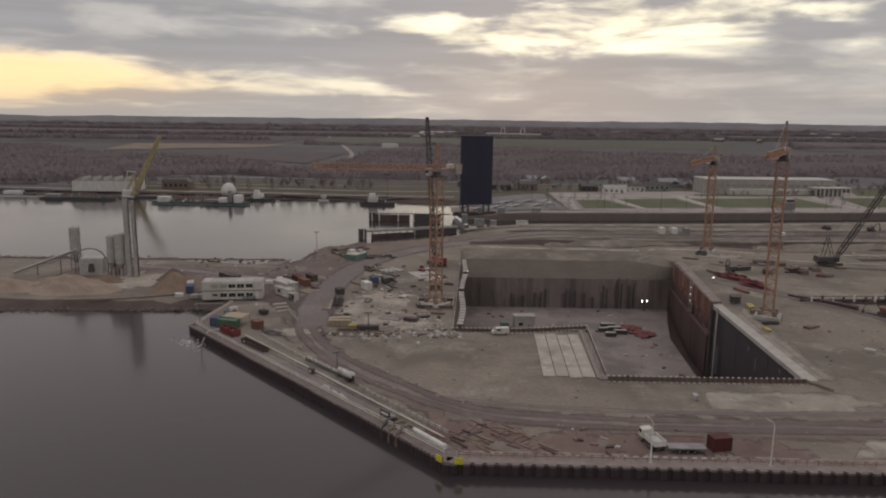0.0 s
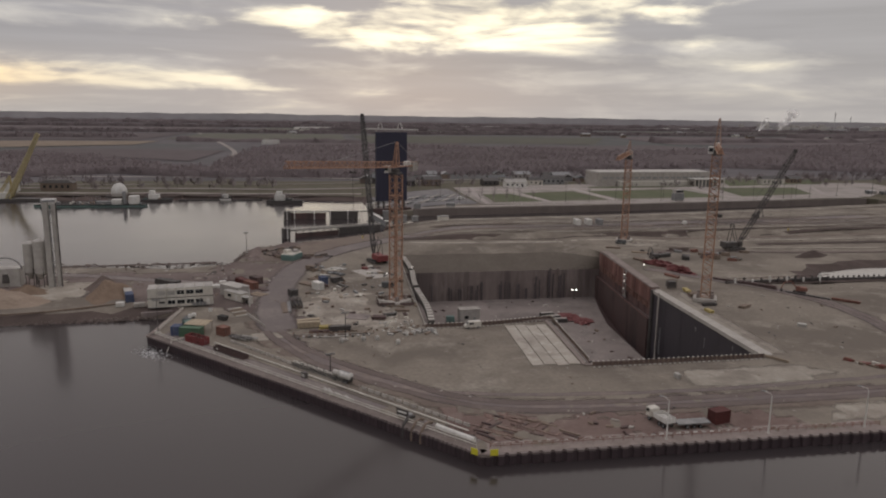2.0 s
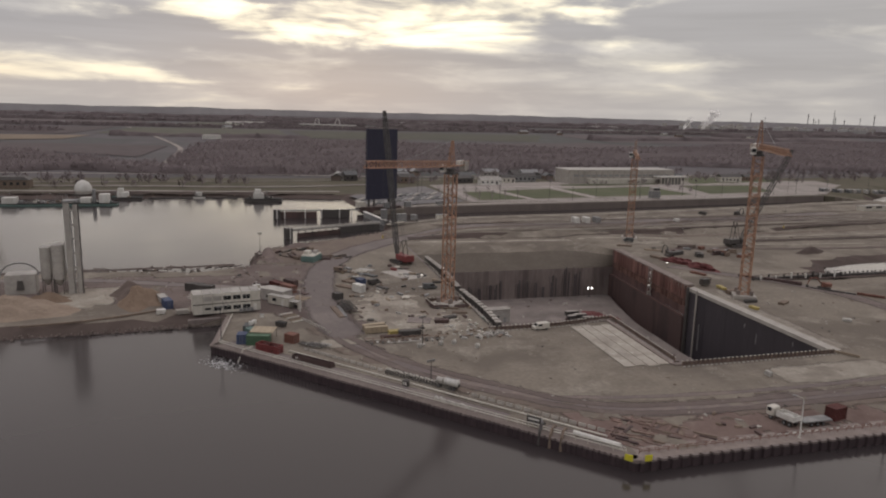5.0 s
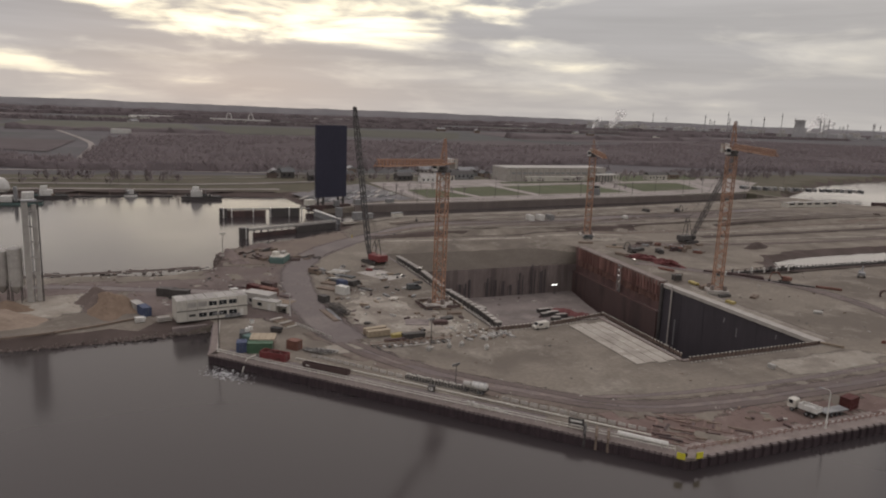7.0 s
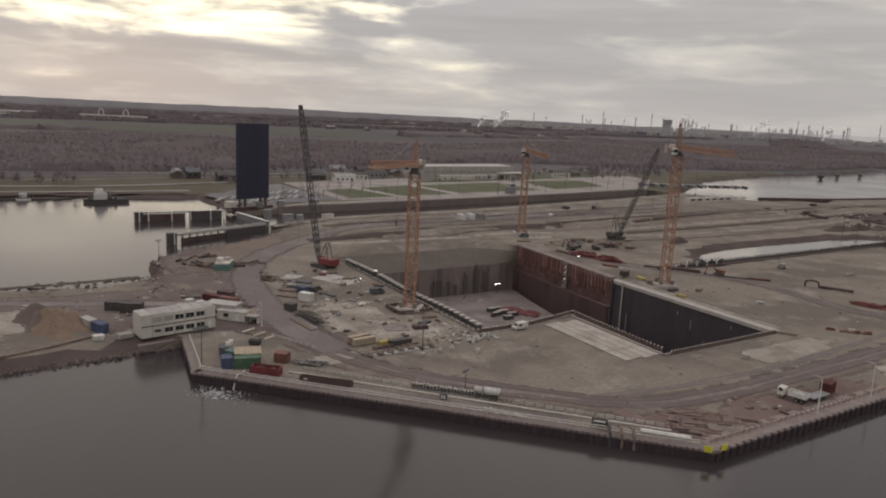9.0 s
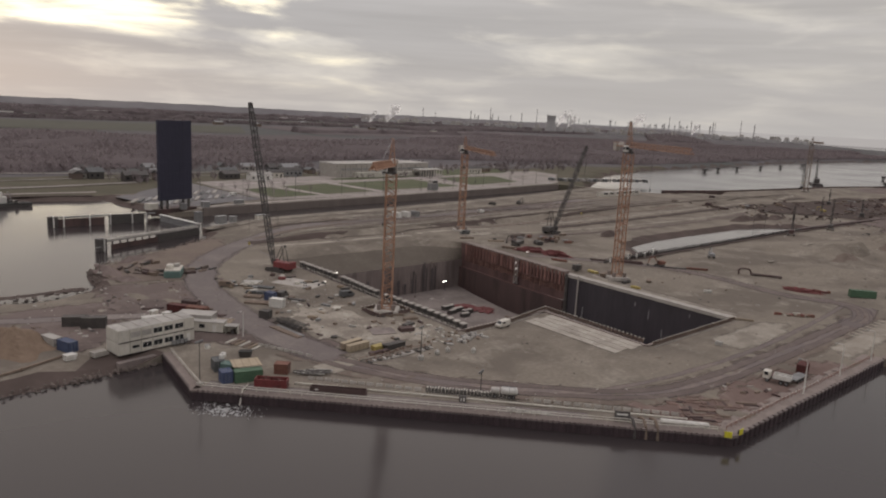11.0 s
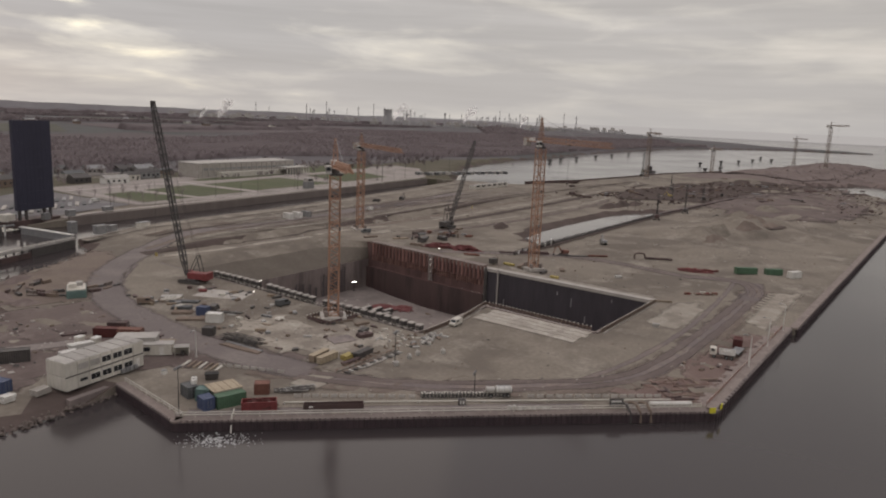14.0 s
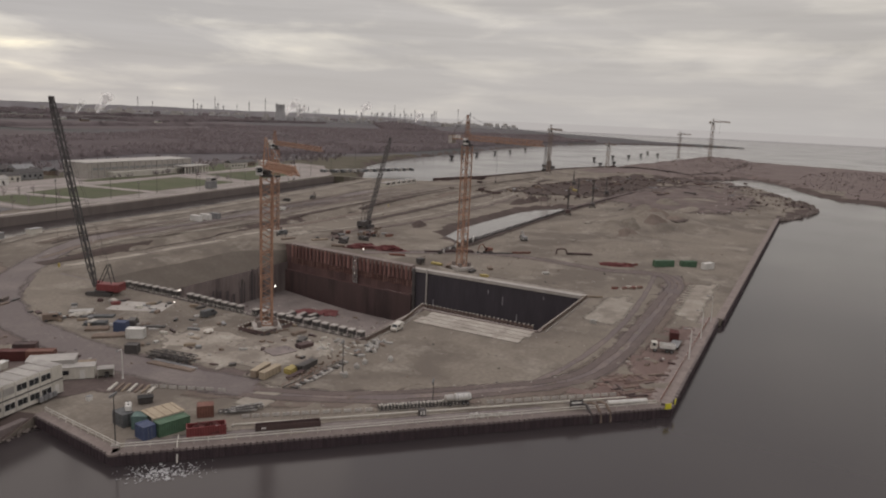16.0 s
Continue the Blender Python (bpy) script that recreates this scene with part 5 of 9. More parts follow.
def crawler_crane(x, y, z, rz, boom, reach, mat, label, gantry=6.0, lattice_w=2.0, boom_mat=SLATE):
    base = thing("crawler_crane", x, y, z, rz, label, "crawler crane")
    for a in (-1, 1):
        tr = Geo()
        ring = [(-4.2, 0.35), (-3.6, 0), (3.6, 0), (4.2, 0.35), (4.2, 0.85), (3.6, 1.2), (-3.6, 1.2), (-4.2, 0.85)]
        vs = [(p, a * 2.6 - 0.5, q) for p, q in ring] + [(p, a * 2.6 + 0.5, q) for p, q in ring]
        tr.add(vs, [tuple(range(8)), tuple(range(15, 7, -1))] + [(i, i + 8, (i + 1) % 8 + 8, (i + 1) % 8) for i in range(8)])
        track = part("crawler_track", tr, DARK, base, "dark steel crawler track")
        shoe = Geo().box(0, a * 2.6, 1.2, 0.3, 1.05, 0.06).mesh("track_shoe", BLACK)
        for k in range(12):
            part("track_shoe", shoe, BLACK, track, at=pose(-3.4 + 0.62 * k, 0, 0))
    part("carbody", Geo().box(0, 0, 0.6, 4.0, 4.4, 0.9, b=0.15), DARK, base)
    part("engine_house", Geo().box(-1.9, 0.3, 1.6, 6.2, 3.4, 2.1, b=0.2), mat, base)
    part("counterweight", Geo().box(-5.6, 0, 1.5, 1.5, 4.6, 2.4, b=0.15), mat, base)
    cab = part("cab", Geo().box(2.1, -1.5, 1.6, 1.9, 1.2, 2.2, b=0.15), mat, base)
    part("window", Geo().box(3.03, -1.5, 2.3, 0.06, 1.0, 1.2), GLASS, cab)
    g = Geo()
    for b in (-1.0, 1.0):
        g.bar((-3.5, b, 3.6), (-2.0, b, 3.6 + gantry), 0.16).bar((1.0, b, 3.4), (-2.0, b, 3.6 + gantry), 0.14)
    g.bar((-2.0, -1.0, 3.6 + gantry), (-2.0, 1.0, 3.6 + gantry), 0.16)
    part("gantry", g, DARK, base)
    foot, tip = V3((2.4, 0.3, 2.2)), V3((2.4 + reach, 0.3, boom))
    d = tip - foot
    g = Geo()
    a, b = foot + d * 0.1, foot + d * 0.9
    g.lattice(foot, a, 0.6, lattice_w, 2, 0.22, 0.12).lattice(a, b, lattice_w, lattice_w, 18, 0.22, 0.12).lattice(b, tip, lattice_w, 0.9, 3, 0.22, 0.12)
    part("boom", g, boom_mat, base, "long grey lattice boom")
    part("boom_head", Geo().box(tip.x, tip.y, tip.z - 0.8, 1.6, 1.1, 1.6, b=0.2), DARK, base)
    g = Geo()
    for s in (-0.5, 0.5):
        g.bar((-2.0, s, 3.6 + gantry), tip + V3((0, s - 0.3, 0)), 0.05, 3)
    part("pendant", g, DARK, base)
    g = Geo().bar(tip, (tip.x + 0.5, tip.y, 9), 0.04, 3)
    part("hoist_cable", g, DARK, base)
    part("hook_block", Geo().box(tip.x + 0.5, tip.y, 7.8, 0.7, 0.5, 1.3, b=0.1), YELLOW, base, "yellow hook block")
    return base


crawler_crane(-6.8, 295.8, 0.05, 110.0, 60.0, 11.5, RED, "red crawler crane with a tall grey lattice boom on the yard", lattice_w=1.45, boom_mat=BOOM)
crawler_crane(162.0, 307.0, 0.3, 8.0, 46.0, 28.0, DARK, "black crawler crane with a long raised boom and gantry", gantry=8.5, lattice_w=1.6, boom_mat=DARK)
crawler_crane(640, 372, 1.0, 200.0, 28.0, 12.0, DARK, "dark crawler crane at the distant work front", gantry=6, boom_mat=DARK)

# ---- containers, cabins, vehicles ----


def container(x, y, rz, length, mat, label, z=None, height=2.6, group="", open_top=False, name="container"):
    z = terrain(x, y) if z is None else z
    base = thing(name, x, y, z, rz, label, "container", group)
    w, h = 2.44, height
    hx, hy = length / 2, w / 2
    g = Geo()
    for a in (-1, 1):
        for b in (-1, 1):
            g.box(a * (hx - 0.09), b * (hy - 0.09), 0, 0.18, 0.18, h)
        g.box(0, a * (hy - 0.08), 0, length, 0.16, 0.2).box(0, a * (hy - 0.08), h - 0.16, length, 0.16, 0.16)
        g.box(a * (hx - 0.08), 0, 0, 0.16, w, 0.2).box(a * (hx - 0.08), 0, h - 0.16, 0.16, w, 0.16)
    part("frame", g, mat, base)
    pitch = 0.42
    for a in (-1, 1):
        g, n = Geo(), int((length - 0.3) / pitch)
        vs = []
        for k in range(2 * n + 1):
            px = -hx + 0.15 + (length - 0.3) * k / (2 * n)
            py = a * (hy - (0.05 if k % 2 else 0.13))
            vs += [(px, py, 0.2), (px, py, h - 0.16)]
        g.add(vs, [(2 * k, 2 * k + 2, 2 * k + 3, 2 * k + 1) for k in range(2 * n)])
        part("side_panel", g, mat, base)
    part("end_panel", Geo().box(-hx + 0.06, 0, 0.2, 0.06, w - 0.3, h - 0.36), mat, base)
    for b in (-1, 1):
        door = part("door", Geo().box(hx - 0.06, b * (hy / 2 - 0.04), 0.2, 0.07, hy - 0.16, h - 0.36), mat, base)
        part("lock_rod", Geo().bar((hx, b * 0.35, 0.25), (hx, b * 0.35, h - 0.25), 0.03), GREY, door)
    part("floor", Geo().box(0, 0, 0.12, length - 0.3, w - 0.3, 0.1), WOOD if open_top else DARK, base)
    if not open_top:
        g = Geo()
        n = int(length / 0.6)
        vs = []
        for k in range(2 * n + 1):
            px, pz = -hx + 0.1 + (length - 0.2) * k / (2 * n), h - (0.03 if k % 2 else 0.09)
            vs += [(px, -hy + 0.1, pz), (px, hy - 0.1, pz)]
        g.add(vs, [(2 * k, 2 * k + 2, 2 * k + 3, 2 * k + 1) for k in range(2 * n)])
        part("roof", g, mat, base)
    return base


container(-65.1, 202.5, -16, 6.06, GREEN, "green corrugated shipping container under a tan canopy edge", group="containers by the quay")
container(-69.3, 204.6, -100, 3.0, BLUE, "small blue site container by the quay rail", group="containers by the quay")
container(-66.8, 208.6, -58, 3.0, TEAL, "pale grey-green site container behind the canopy", group="containers by the quay")
container(-67.6, 212.4, -100, 3.6, SLATE, "slate grey site container with tanks on top", group="containers by the quay")
can = thing("canopy", -63.8, 206.2, 0, -16, "tan plywood canopy roof between the containers", "canopy")
part("roof", Geo().box(0, 0, 2.72, 6.2, 5.2, 0.12), TAN, can, "tan plywood sheeting")
for a in (-1, 1):
    for b in (-1, 1):
        part("post", Geo().box(a * 2.9, b * 2.4, 0, 0.12, 0.12, 2.72), OLDWOOD, can)
for k in range(4):
    part("batten", Geo().box(-2.4 + 1.6 * k, 0, 2.84, 0.1, 5.1, 0.06), WOOD, can)
for x, y in ((-66.9, 211.9), (-66.0, 213.0)):
    tank = thing("water_tank", x, y, 2.64, 0, "white plastic tank on a container roof", "tank", "tanks on the roof")
    part("body", Geo().bar((0, 0, 0), (0, 0, 0.9), 0.6, 14).bar((0, 0, 0.9), (0, 0, 1.05), 0.6, 14, 0.3), WHITE, tank)
    part("cap", Geo().bar((0, 0, 1.05), (0, 0, 1.18), 0.2, 10), DARK, tank)
container(-56.6, 202.6, -46, 3.2, BRICKRED, "faded red oxide site container", group="containers by the quay", height=2.4)
sk = container(-62.6, 196.4, -42, 7.0, RED, "open red waste container beside the quay rail", open_top=True, height=1.9, name="open_container")
part("load", Geo().dome(0.2, 0, 0.4, 3.1, 1.1, 1.5, 18, 6, 0.9, 3.0), MAROON, sk, "dark red scrap load")
for k in range(9):
    part("scrap", Geo().box(-2.6 + 0.62 * k, 0.5 * math.sin(5 * k), 1.3 + 0.2 * math.sin(3 * k), 1.5, 0.18, 0.14, rz=40 * math.sin(7 * k)), (RED, GREY, BRICKRED)[k % 3], sk, "loose piece of scrap")
tb = thing("skip", -58.6, 217.0, 0, -40, "black steel skip on the sand", "skip")
part("body", Geo().box(0, 0, 0.15, 2.6, 1.6, 1.2, b=0.05, top=1.15), DARK, tb)
part("rim", Geo().box(0, 0, 1.33, 3.05, 1.95, 0.1), BLACK, tb)
wb2 = thing("water_box", -63.7, 227.3, 0, 10, "small white box on the sand", "box")
part("body", Geo().box(0, 0, 0, 1.1, 0.9, 0.9, b=0.08), WHITE, wb2)
part("lid", Geo().box(0, 0, 0.9, 1.16, 0.96, 0.08), GREY, wb2)
container(-29.0, 260.4, -68, 3.2, BLUE, "blue site container in the storage yard", group="yard containers")
container(-30.9, 252.6, -58, 4.4, WHITE, "white site container in the storage yard", group="yard containers")
container(-39.2, 244.0, -60, 3.0, DARK, "dark steel container in the storage yard", group="yard containers", height=2.2)
container(50.9, 130.4, 12, 3.8, MAROON, "dark maroon container with one open end by the quay", height=2.7)
container(156, 151.8, -50, 9.0, GREEN, "long green container among the spoil heaps", group="containers on the far yard")
container(166, 143, -50, 7.0, GREEN, "dark green container among the spoil heaps", group="containers on the far yard")
container(166.5, 135.0, -30, 6.06, WHITE, "white container among the spoil heaps", group="containers on the far yard")
container(-91.4, 243.4, -72, 4.8, BLUE, "blue container beside the sand heap", group="containers by the sand")
container(-93.4, 249.6, -72, 5.6, ROOF, "pale grey container beside the sand heap", group="containers by the sand", height=2.3)
for k in range(3):
    container(109 + 6.4 * k, 374.5, 88, 6.06, WHITE if k < 2 else GREY, "pale site cabin behind the pit", group="cabins behind the pit", height=3.0, name="site_cabin")

container(-81.2, 258.8, -27, 6.06, DARK, "black steel container behind the office", group="containers behind the office", height=2.9)
container(-84.6, 263.2, -27, 6.06, DARK, "black steel container behind the office", group="containers behind the office", height=2.6)

# two-storey office of stacked cabin units
OFF = thing("site_office", -83.2, 232.2, 0, 8.4, "cream two-storey site office of stacked cabins with dark windows", "site office")
UL = 19.6 / 7
for lv in range(2):
    for k in range(7):
        unit = part("cabin_unit", Geo().box(UL * (k + 0.5), 3.1, 0.25 + 3.05 * lv, UL - 0.06, 6.2, 2.92, b=0.05), CABIN, OFF)
        wins = {0: [2, 3, 4, 5], 1: [3, 4, 5]}[1 if lv else 0]
        if k in wins:
            win = part("window", Geo().box(UL * (k + 0.5), -0.03, 1.05 + 3.05 * lv, 2.35, 0.1, 1.4), WHITE, unit)
            part("pane", Geo().box(UL * (k + 0.5), -0.06, 1.12 + 3.05 * lv, 2.2, 0.08, 1.26), GLASS, win)
            part("mullion", Geo().box(UL * (k + 0.5), -0.09, 1.12 + 3.05 * lv, 0.06, 0.06, 1.26), WHITE, win)
        elif k in (1, 2) and lv:
            part("shutter", Geo().box(UL * (k + 0.5), -0.05, 1.05 + 3.05 * lv, 2.35, 0.1, 1.4), ROOF, unit, "closed pale roller shutter")
        elif k == 1:
            part("window", Geo().box(UL * (k + 0.5), -0.05, 1.5, 1.7, 0.08, 0.6), GLASS, unit)
        elif k == 6 and not lv:
            part("door", Geo().box(UL * (k + 0.4), -0.05, 0.3, 0.95, 0.1, 2.05), WHITE, unit, "white cabin door")
        if lv:
            part("roof", Geo().box(UL * (k + 0.5), 3.1, 6.23, UL - 0.25, 6.0, 0.12, b=0.04), ROOF, unit, "dusty flat cabin roof")
part("band", Geo().box(9.8, -0.02, 3.08, 19.6, 0.1, 0.26), DARK, OFF, "dark joint between the storeys")
part("skirt", Geo().box(9.8, 3.1, 0, 19.3, 5.9, 0.25), DARK, OFF)
for k in range(4):
    part("air_conditioner", Geo().box(13.6 + 1.1 * k, -0.45, 0.25, 0.9, 0.55, 1.0, b=0.06), GREY, OFF)
for k, (x, y, rz, L, z, lab) in enumerate(((-58.6, 246.0, -45, 9.5, 1.0, "grey flat-roofed site cabin beside the office"), (-57.4, 240.6, -45, 8.6, 0.0, "pale single-storey site cabin beside the office"))):
    cb = thing("site_cabin", x, y, 0, rz, lab, "site cabin", "cabins by the office")
    part("body", Geo().box(0, 0, 0.2, L, 3.0 + 1.4 * (1 - k), 2.6 + z, b=0.06), CABIN if k else ROOF, cb)
    part("roof", Geo().box(0, 0, 2.8 + z, L + 0.3, 3.3 + 1.4 * (1 - k), 0.14), ROOF, cb, "dusty grey roof")
    part("window", Geo().box(-1.5, -1.53 - 0.7 * (1 - k), 1.2, 1.5, 0.08, 1.0), GLASS, cb)
    part("door", Geo().box(1.9, -1.53 - 0.7 * (1 - k), 0.2, 0.95, 0.08, 2.05), WHITE, cb)
sh = thing("shelter", -53.6, 235.2, 0, -42, "small grey shelter with an open front by the cabins", "shelter")
part("roof", Geo().box(0, 0, 2.3, 3.4, 2.6, 0.1), ROOF, sh)
part("back_wall", Geo().box(0, 1.2, 0, 3.3, 0.08, 2.3), CABIN, sh)
for a in (-1, 1):
    part("side_wall", Geo().box(a * 1.6, 0.3, 0, 0.08, 1.8, 2.3), CABIN, sh)
part("bin", Geo().box(0.2, 0.2, 0, 0.9, 0.8, 1.1, b=0.06), DARK, sh)
retaining = Geo().prism([(-84.5, 228.3), (-73.2, 229.8), (-73.0, 231.2), (-84.5, 229.9)], -4.0, -0.25)
single("wall_bank", retaining, DAMP, "low concrete retaining wall at the bank below the office", "wall", kind="structure")


def wheels(base, xs, half, r=0.5, width=0.32):
    tyre = Geo().bar((0, -width / 2, 0), (0, width / 2, 0), r, 14).mesh("tyre", BLACK)
    rim = Geo().bar((0, -width / 2 - 0.02, 0), (0, width / 2 + 0.02, 0), r * 0.5, 10).mesh("rim", GREY)
    for x in xs:
        for a in (-1, 1):
            wh = part("wheel", Geo().bar((0, -0.06, 0), (0, 0.06, 0), r * 0.3, 8), DARK, base, at=pose(x, a * half, r))
            part("tyre", tyre, BLACK, wh)
            part("rim", rim, GREY, wh)


def tanker(x, y, rz):
    b = thing("tank_trailer", x, y, 0.25, rz, "white cylindrical tank trailer parked on the quay road", "tank trailer")
    part("chassis", Geo().box(0, 0, 0.85, 7.0, 1.0, 0.3), DARK, b)
    part("tank", Geo().bar((-0.7, 0, 2.0), (3.3, 0, 2.0), 1.05, 18).bar((3.3, 0, 2.0), (3.6, 0, 2.0), 1.05, 18, 0.6).bar((-0.7, 0, 2.0), (-1.0, 0, 2.0), 1.05, 18, 0.6), WHITE, b)
    part("tank", Geo().bar((-3.4, 0, 1.9), (-1.3, 0, 1.9), 0.85, 18).bar((-3.4, 0, 1.9), (-3.6, 0, 1.9), 0.85, 18, 0.5), ROOF, b, "smaller grey tank")
    part("walkway", Geo().box(1.3, 0, 3.04, 3.6, 0.4, 0.05), GREY, b)
    for k in range(3):
        part("band", Geo().bar((-0.2 + 1.5 * k, 0, 2.0), (-0.12 + 1.5 * k, 0, 2.0), 1.08, 18), GREY, b)
    part("end_valve", Geo().box(3.7, 0, 1.2, 0.3, 0.8, 0.7, b=0.05), DARK, b)
    wheels(b, (-2.4, 1.4, 2.5), 0.95)
    b.matrix_basis = b.matrix_basis @ Matrix.Scale(0.80, 4)


tx, ty = quay(65.8, 9.0)
tanker(tx, ty, QR)


def truck(x, y, rz, label):
    b = thing("tipper_truck", x, y, 0, rz, label, "truck")
    part("chassis", Geo().box(0.4, 0, 0.8, 6.0, 0.9, 0.28), DARK, b)
    cab = part("cab", Geo().box(2.9, 0, 0.9, 1.7, 2.4, 1.8, b=0.2), CABIN, b)
    part("windscreen", Geo().box(3.76, 0, 1.8, 0.06, 2.0, 0.85), GLASS, cab)
    for a in (-1, 1):
        part("window", Geo().box(2.95, a * 1.21, 1.8, 0.9, 0.05, 0.75), GLASS, cab)
    g = Geo().box(-0.6, 0, 1.25, 4.0, 2.4, 0.15)
    for a in (-1, 1):
        g.box(-0.6, a * 1.17, 1.4, 4.0, 0.1, 0.9)
        g.box(-0.6 + a * 1.95, 0, 1.4, 0.1, 2.4, 0.9)
    part("tipper_body", g, WHITE, b)
    part("load", Geo().dome(-0.6, 0, 1.4, 1.8, 1.1, 0.8, rough=0.2), BAG, b, "pale load")
    wheels(b, (-1.7, -0.5, 2.6), 1.0)


truck(38.6, 130.8, 104, "white tipper truck parked near the quay edge")
tr = thing("flatbed_trailer", 43.6, 129.0, 0, 0, "pale flatbed trailer behind the truck", "trailer")
part("deck", Geo().box(0.6, 0, 0.95, 7.0, 2.4, 0.25), GREY, tr)
part("drawbar", Geo().bar((-2.8, 0, 0.8), (-4.3, 0, 0.7), 0.09), DARK, tr)
wheels(tr, (-0.9, 0.6, 1.9), 0.95, 0.4)


def van(x, y, rz, mat, label, z=0.0):
    b = thing("van", x, y, z, rz, label, "van")
    body = Geo()
    prof = [(-2.4, 0.4), (2.4, 0.4), (2.5, 1.0), (1.9, 1.25), (1.3, 2.0), (-2.3, 2.1), (-2.45, 1.9)]
    vs = [(p, -0.95, q) for p, q in prof] + [(p, 0.95, q) for p, q in prof]
    n = len(prof)
    body.add(vs, [tuple(range(n)), tuple(range(2 * n - 1, n - 1, -1))] + [(i, i + n, (i + 1) % n + n, (i + 1) % n) for i in range(n)])
    part("body", body, mat, b)
    part("windscreen", Geo().add([(1.88, -0.8, 1.30), (1.88, 0.8, 1.30), (1.37, 0.75, 1.96), (1.37, -0.75, 1.96)], [(0, 1, 2, 3)]), GLASS, b)
    for a in (-1, 1):
        part("window", Geo().box(0.6, a * 0.96, 1.3, 1.3, 0.04, 0.55), GLASS, b)
    wheels(b, (-1.5, 1.5), 0.85, 0.34, 0.22)


van(13.9, 200.4, 185, CABIN, "white van standing at the pit's guard rail")
van(-33.3, 282.5, -35, OLDWOOD, "brown van on the site road")
van(66, 489, 20, WHITE, "white van on the far storage yard", 2.6)
for k, (x, y) in enumerate(((-6, 252), (-24, 262), (170, 370), (205, 395), (112, 322))):
    van(x, y, 37 * k, (SLATE, DARK, WHITE, DARK, SLATE)[k], "dark van parked on the sand" if k != 2 else "white van parked on the sand", terrain(x, y))


def excavator(x, y, rz, mat, label, z=None):
    b = thing("excavator", x, y, terrain(x, y) if z is None else z, rz, label, "excavator")
    for a in (-1, 1):
        part("crawler_track", Geo().box(0, a * 1.15, 0, 3.8, 0.55, 0.85, b=0.2), DARK, b)
    part("house", Geo().box(-0.7, 0, 1.0, 3.2, 2.4, 1.3, b=0.2), mat, b)
    cab = part("cab", Geo().box(0.9, 0.7, 1.0, 1.3, 1.0, 1.7, b=0.12), mat, b)
    part("window", Geo().box(1.57, 0.7, 1.6, 0.05, 0.8, 0.9), GLASS, cab)
    boom = part("boom", Geo().bar((0.9, -0.3, 1.5), (3.0, -0.3, 4.2), 0.25).bar((3.0, -0.3, 4.2), (5.2, -0.3, 3.8), 0.22), mat, b)
    part("stick", Geo().bar((5.2, -0.3, 3.8), (6.1, -0.3, 1.4), 0.17), mat, boom)
    part("bucket", Geo().box(6.0, -0.3, 0.4, 0.9, 1.0, 1.0, b=0.2, top=0.8), DARK, boom)


excavator(177.5, 223.5, 40, GREY, "small grey excavator on the sand")
excavator(138, 226, 160, BRICKRED, "red excavator among steel beams")
excavator(112, 287, 90, DARK, "dark excavator behind the pit wall")
excavator(228, 392, 20, DARK, "dark excavator on the embankment")
excavator(455, 280, 70, YELLOW, "yellow excavator on the far spoil ground")
excavator(505, 250, 200, DARK, "dark excavator on the far spoil ground")

# ---- quay furniture ----


def guard_rail(name, path, label, height=1.1, gap=2.0, mat=WHITE, rails=2, group="", thick=0.045, toe=True):
    base = thing(name, 0, 0, 0, 0, label, "guard rail", group)
    stake = Geo().box(0, 0, 0, 0.09, 0.09, height).mesh("post", mat)
    for (ax, ay), (bx, by) in zip(path, path[1:]):
        n = max(1, int(math.dist((ax, ay), (bx, by)) / gap))
        for k in range(n + 1):
            x, y = ax + (bx - ax) * k / n, ay + (by - ay) * k / n
            part("post", stake, mat, base, at=pose(x, y, terrain(x, y)))
        za, zb = terrain(ax, ay), terrain(bx, by)
        for r in range(rails):
            h = height * (1 - 0.45 * r)
            part("rail", Geo().bar((ax, ay, za + h), (bx, by, zb + h), thick), mat, base)
        if toe:
            part("toe_board", Geo().bar((ax, ay, za + 0.12), (bx, by, zb + 0.12), 0.11), DARK, base)
    return base


guard_rail("guard_rail", [quay(1.0, 1.0), quay(QL - 2, 1.0)], "pale double guard rail along the quay edge", rails=2, thick=0.10, gap=2.4, toe=False, mat=CABIN)
guard_rail("guard_rail", [(QA[0] + 1.2, QA[1] - 0.5), quay(1.0, 1.0)], "pale double guard rail on the short return of the quay", rails=2, thick=0.10, gap=2.4, toe=False, mat=CABIN)
guard_rail("guard_rail", [(1.5, 125.2), (40, 124.9), (83, 124.2)], "low rust-red guard rail along the straight quay", rails=2, thick=0.07, height=0.9, toe=False, mat=BRICKRED)
guard_rail("guard_rail", [(28, 446.5), (150, 458.5), (270, 472.5), (378, 484.5)], "pale guard rail on top of the far lock wall", rails=1, height=1.5, gap=7.0, thick=0.12, toe=False, mat=CABIN)
# dashed white boards on the straight quay's rail
board = thing("edge_marking", 0, 0, 0, 0, "row of short white boards along the quay rail", "edge boards")
bm1 = Geo().box(0, 0, 0, 0.9, 0.06, 0.22).mesh("board", WHITE)
for k in range(46):
    part("board", bm1, WHITE, board, at=pose(2.4 + 1.75 * k, 125.3 - 0.012 * 1.75 * k, 0.75))


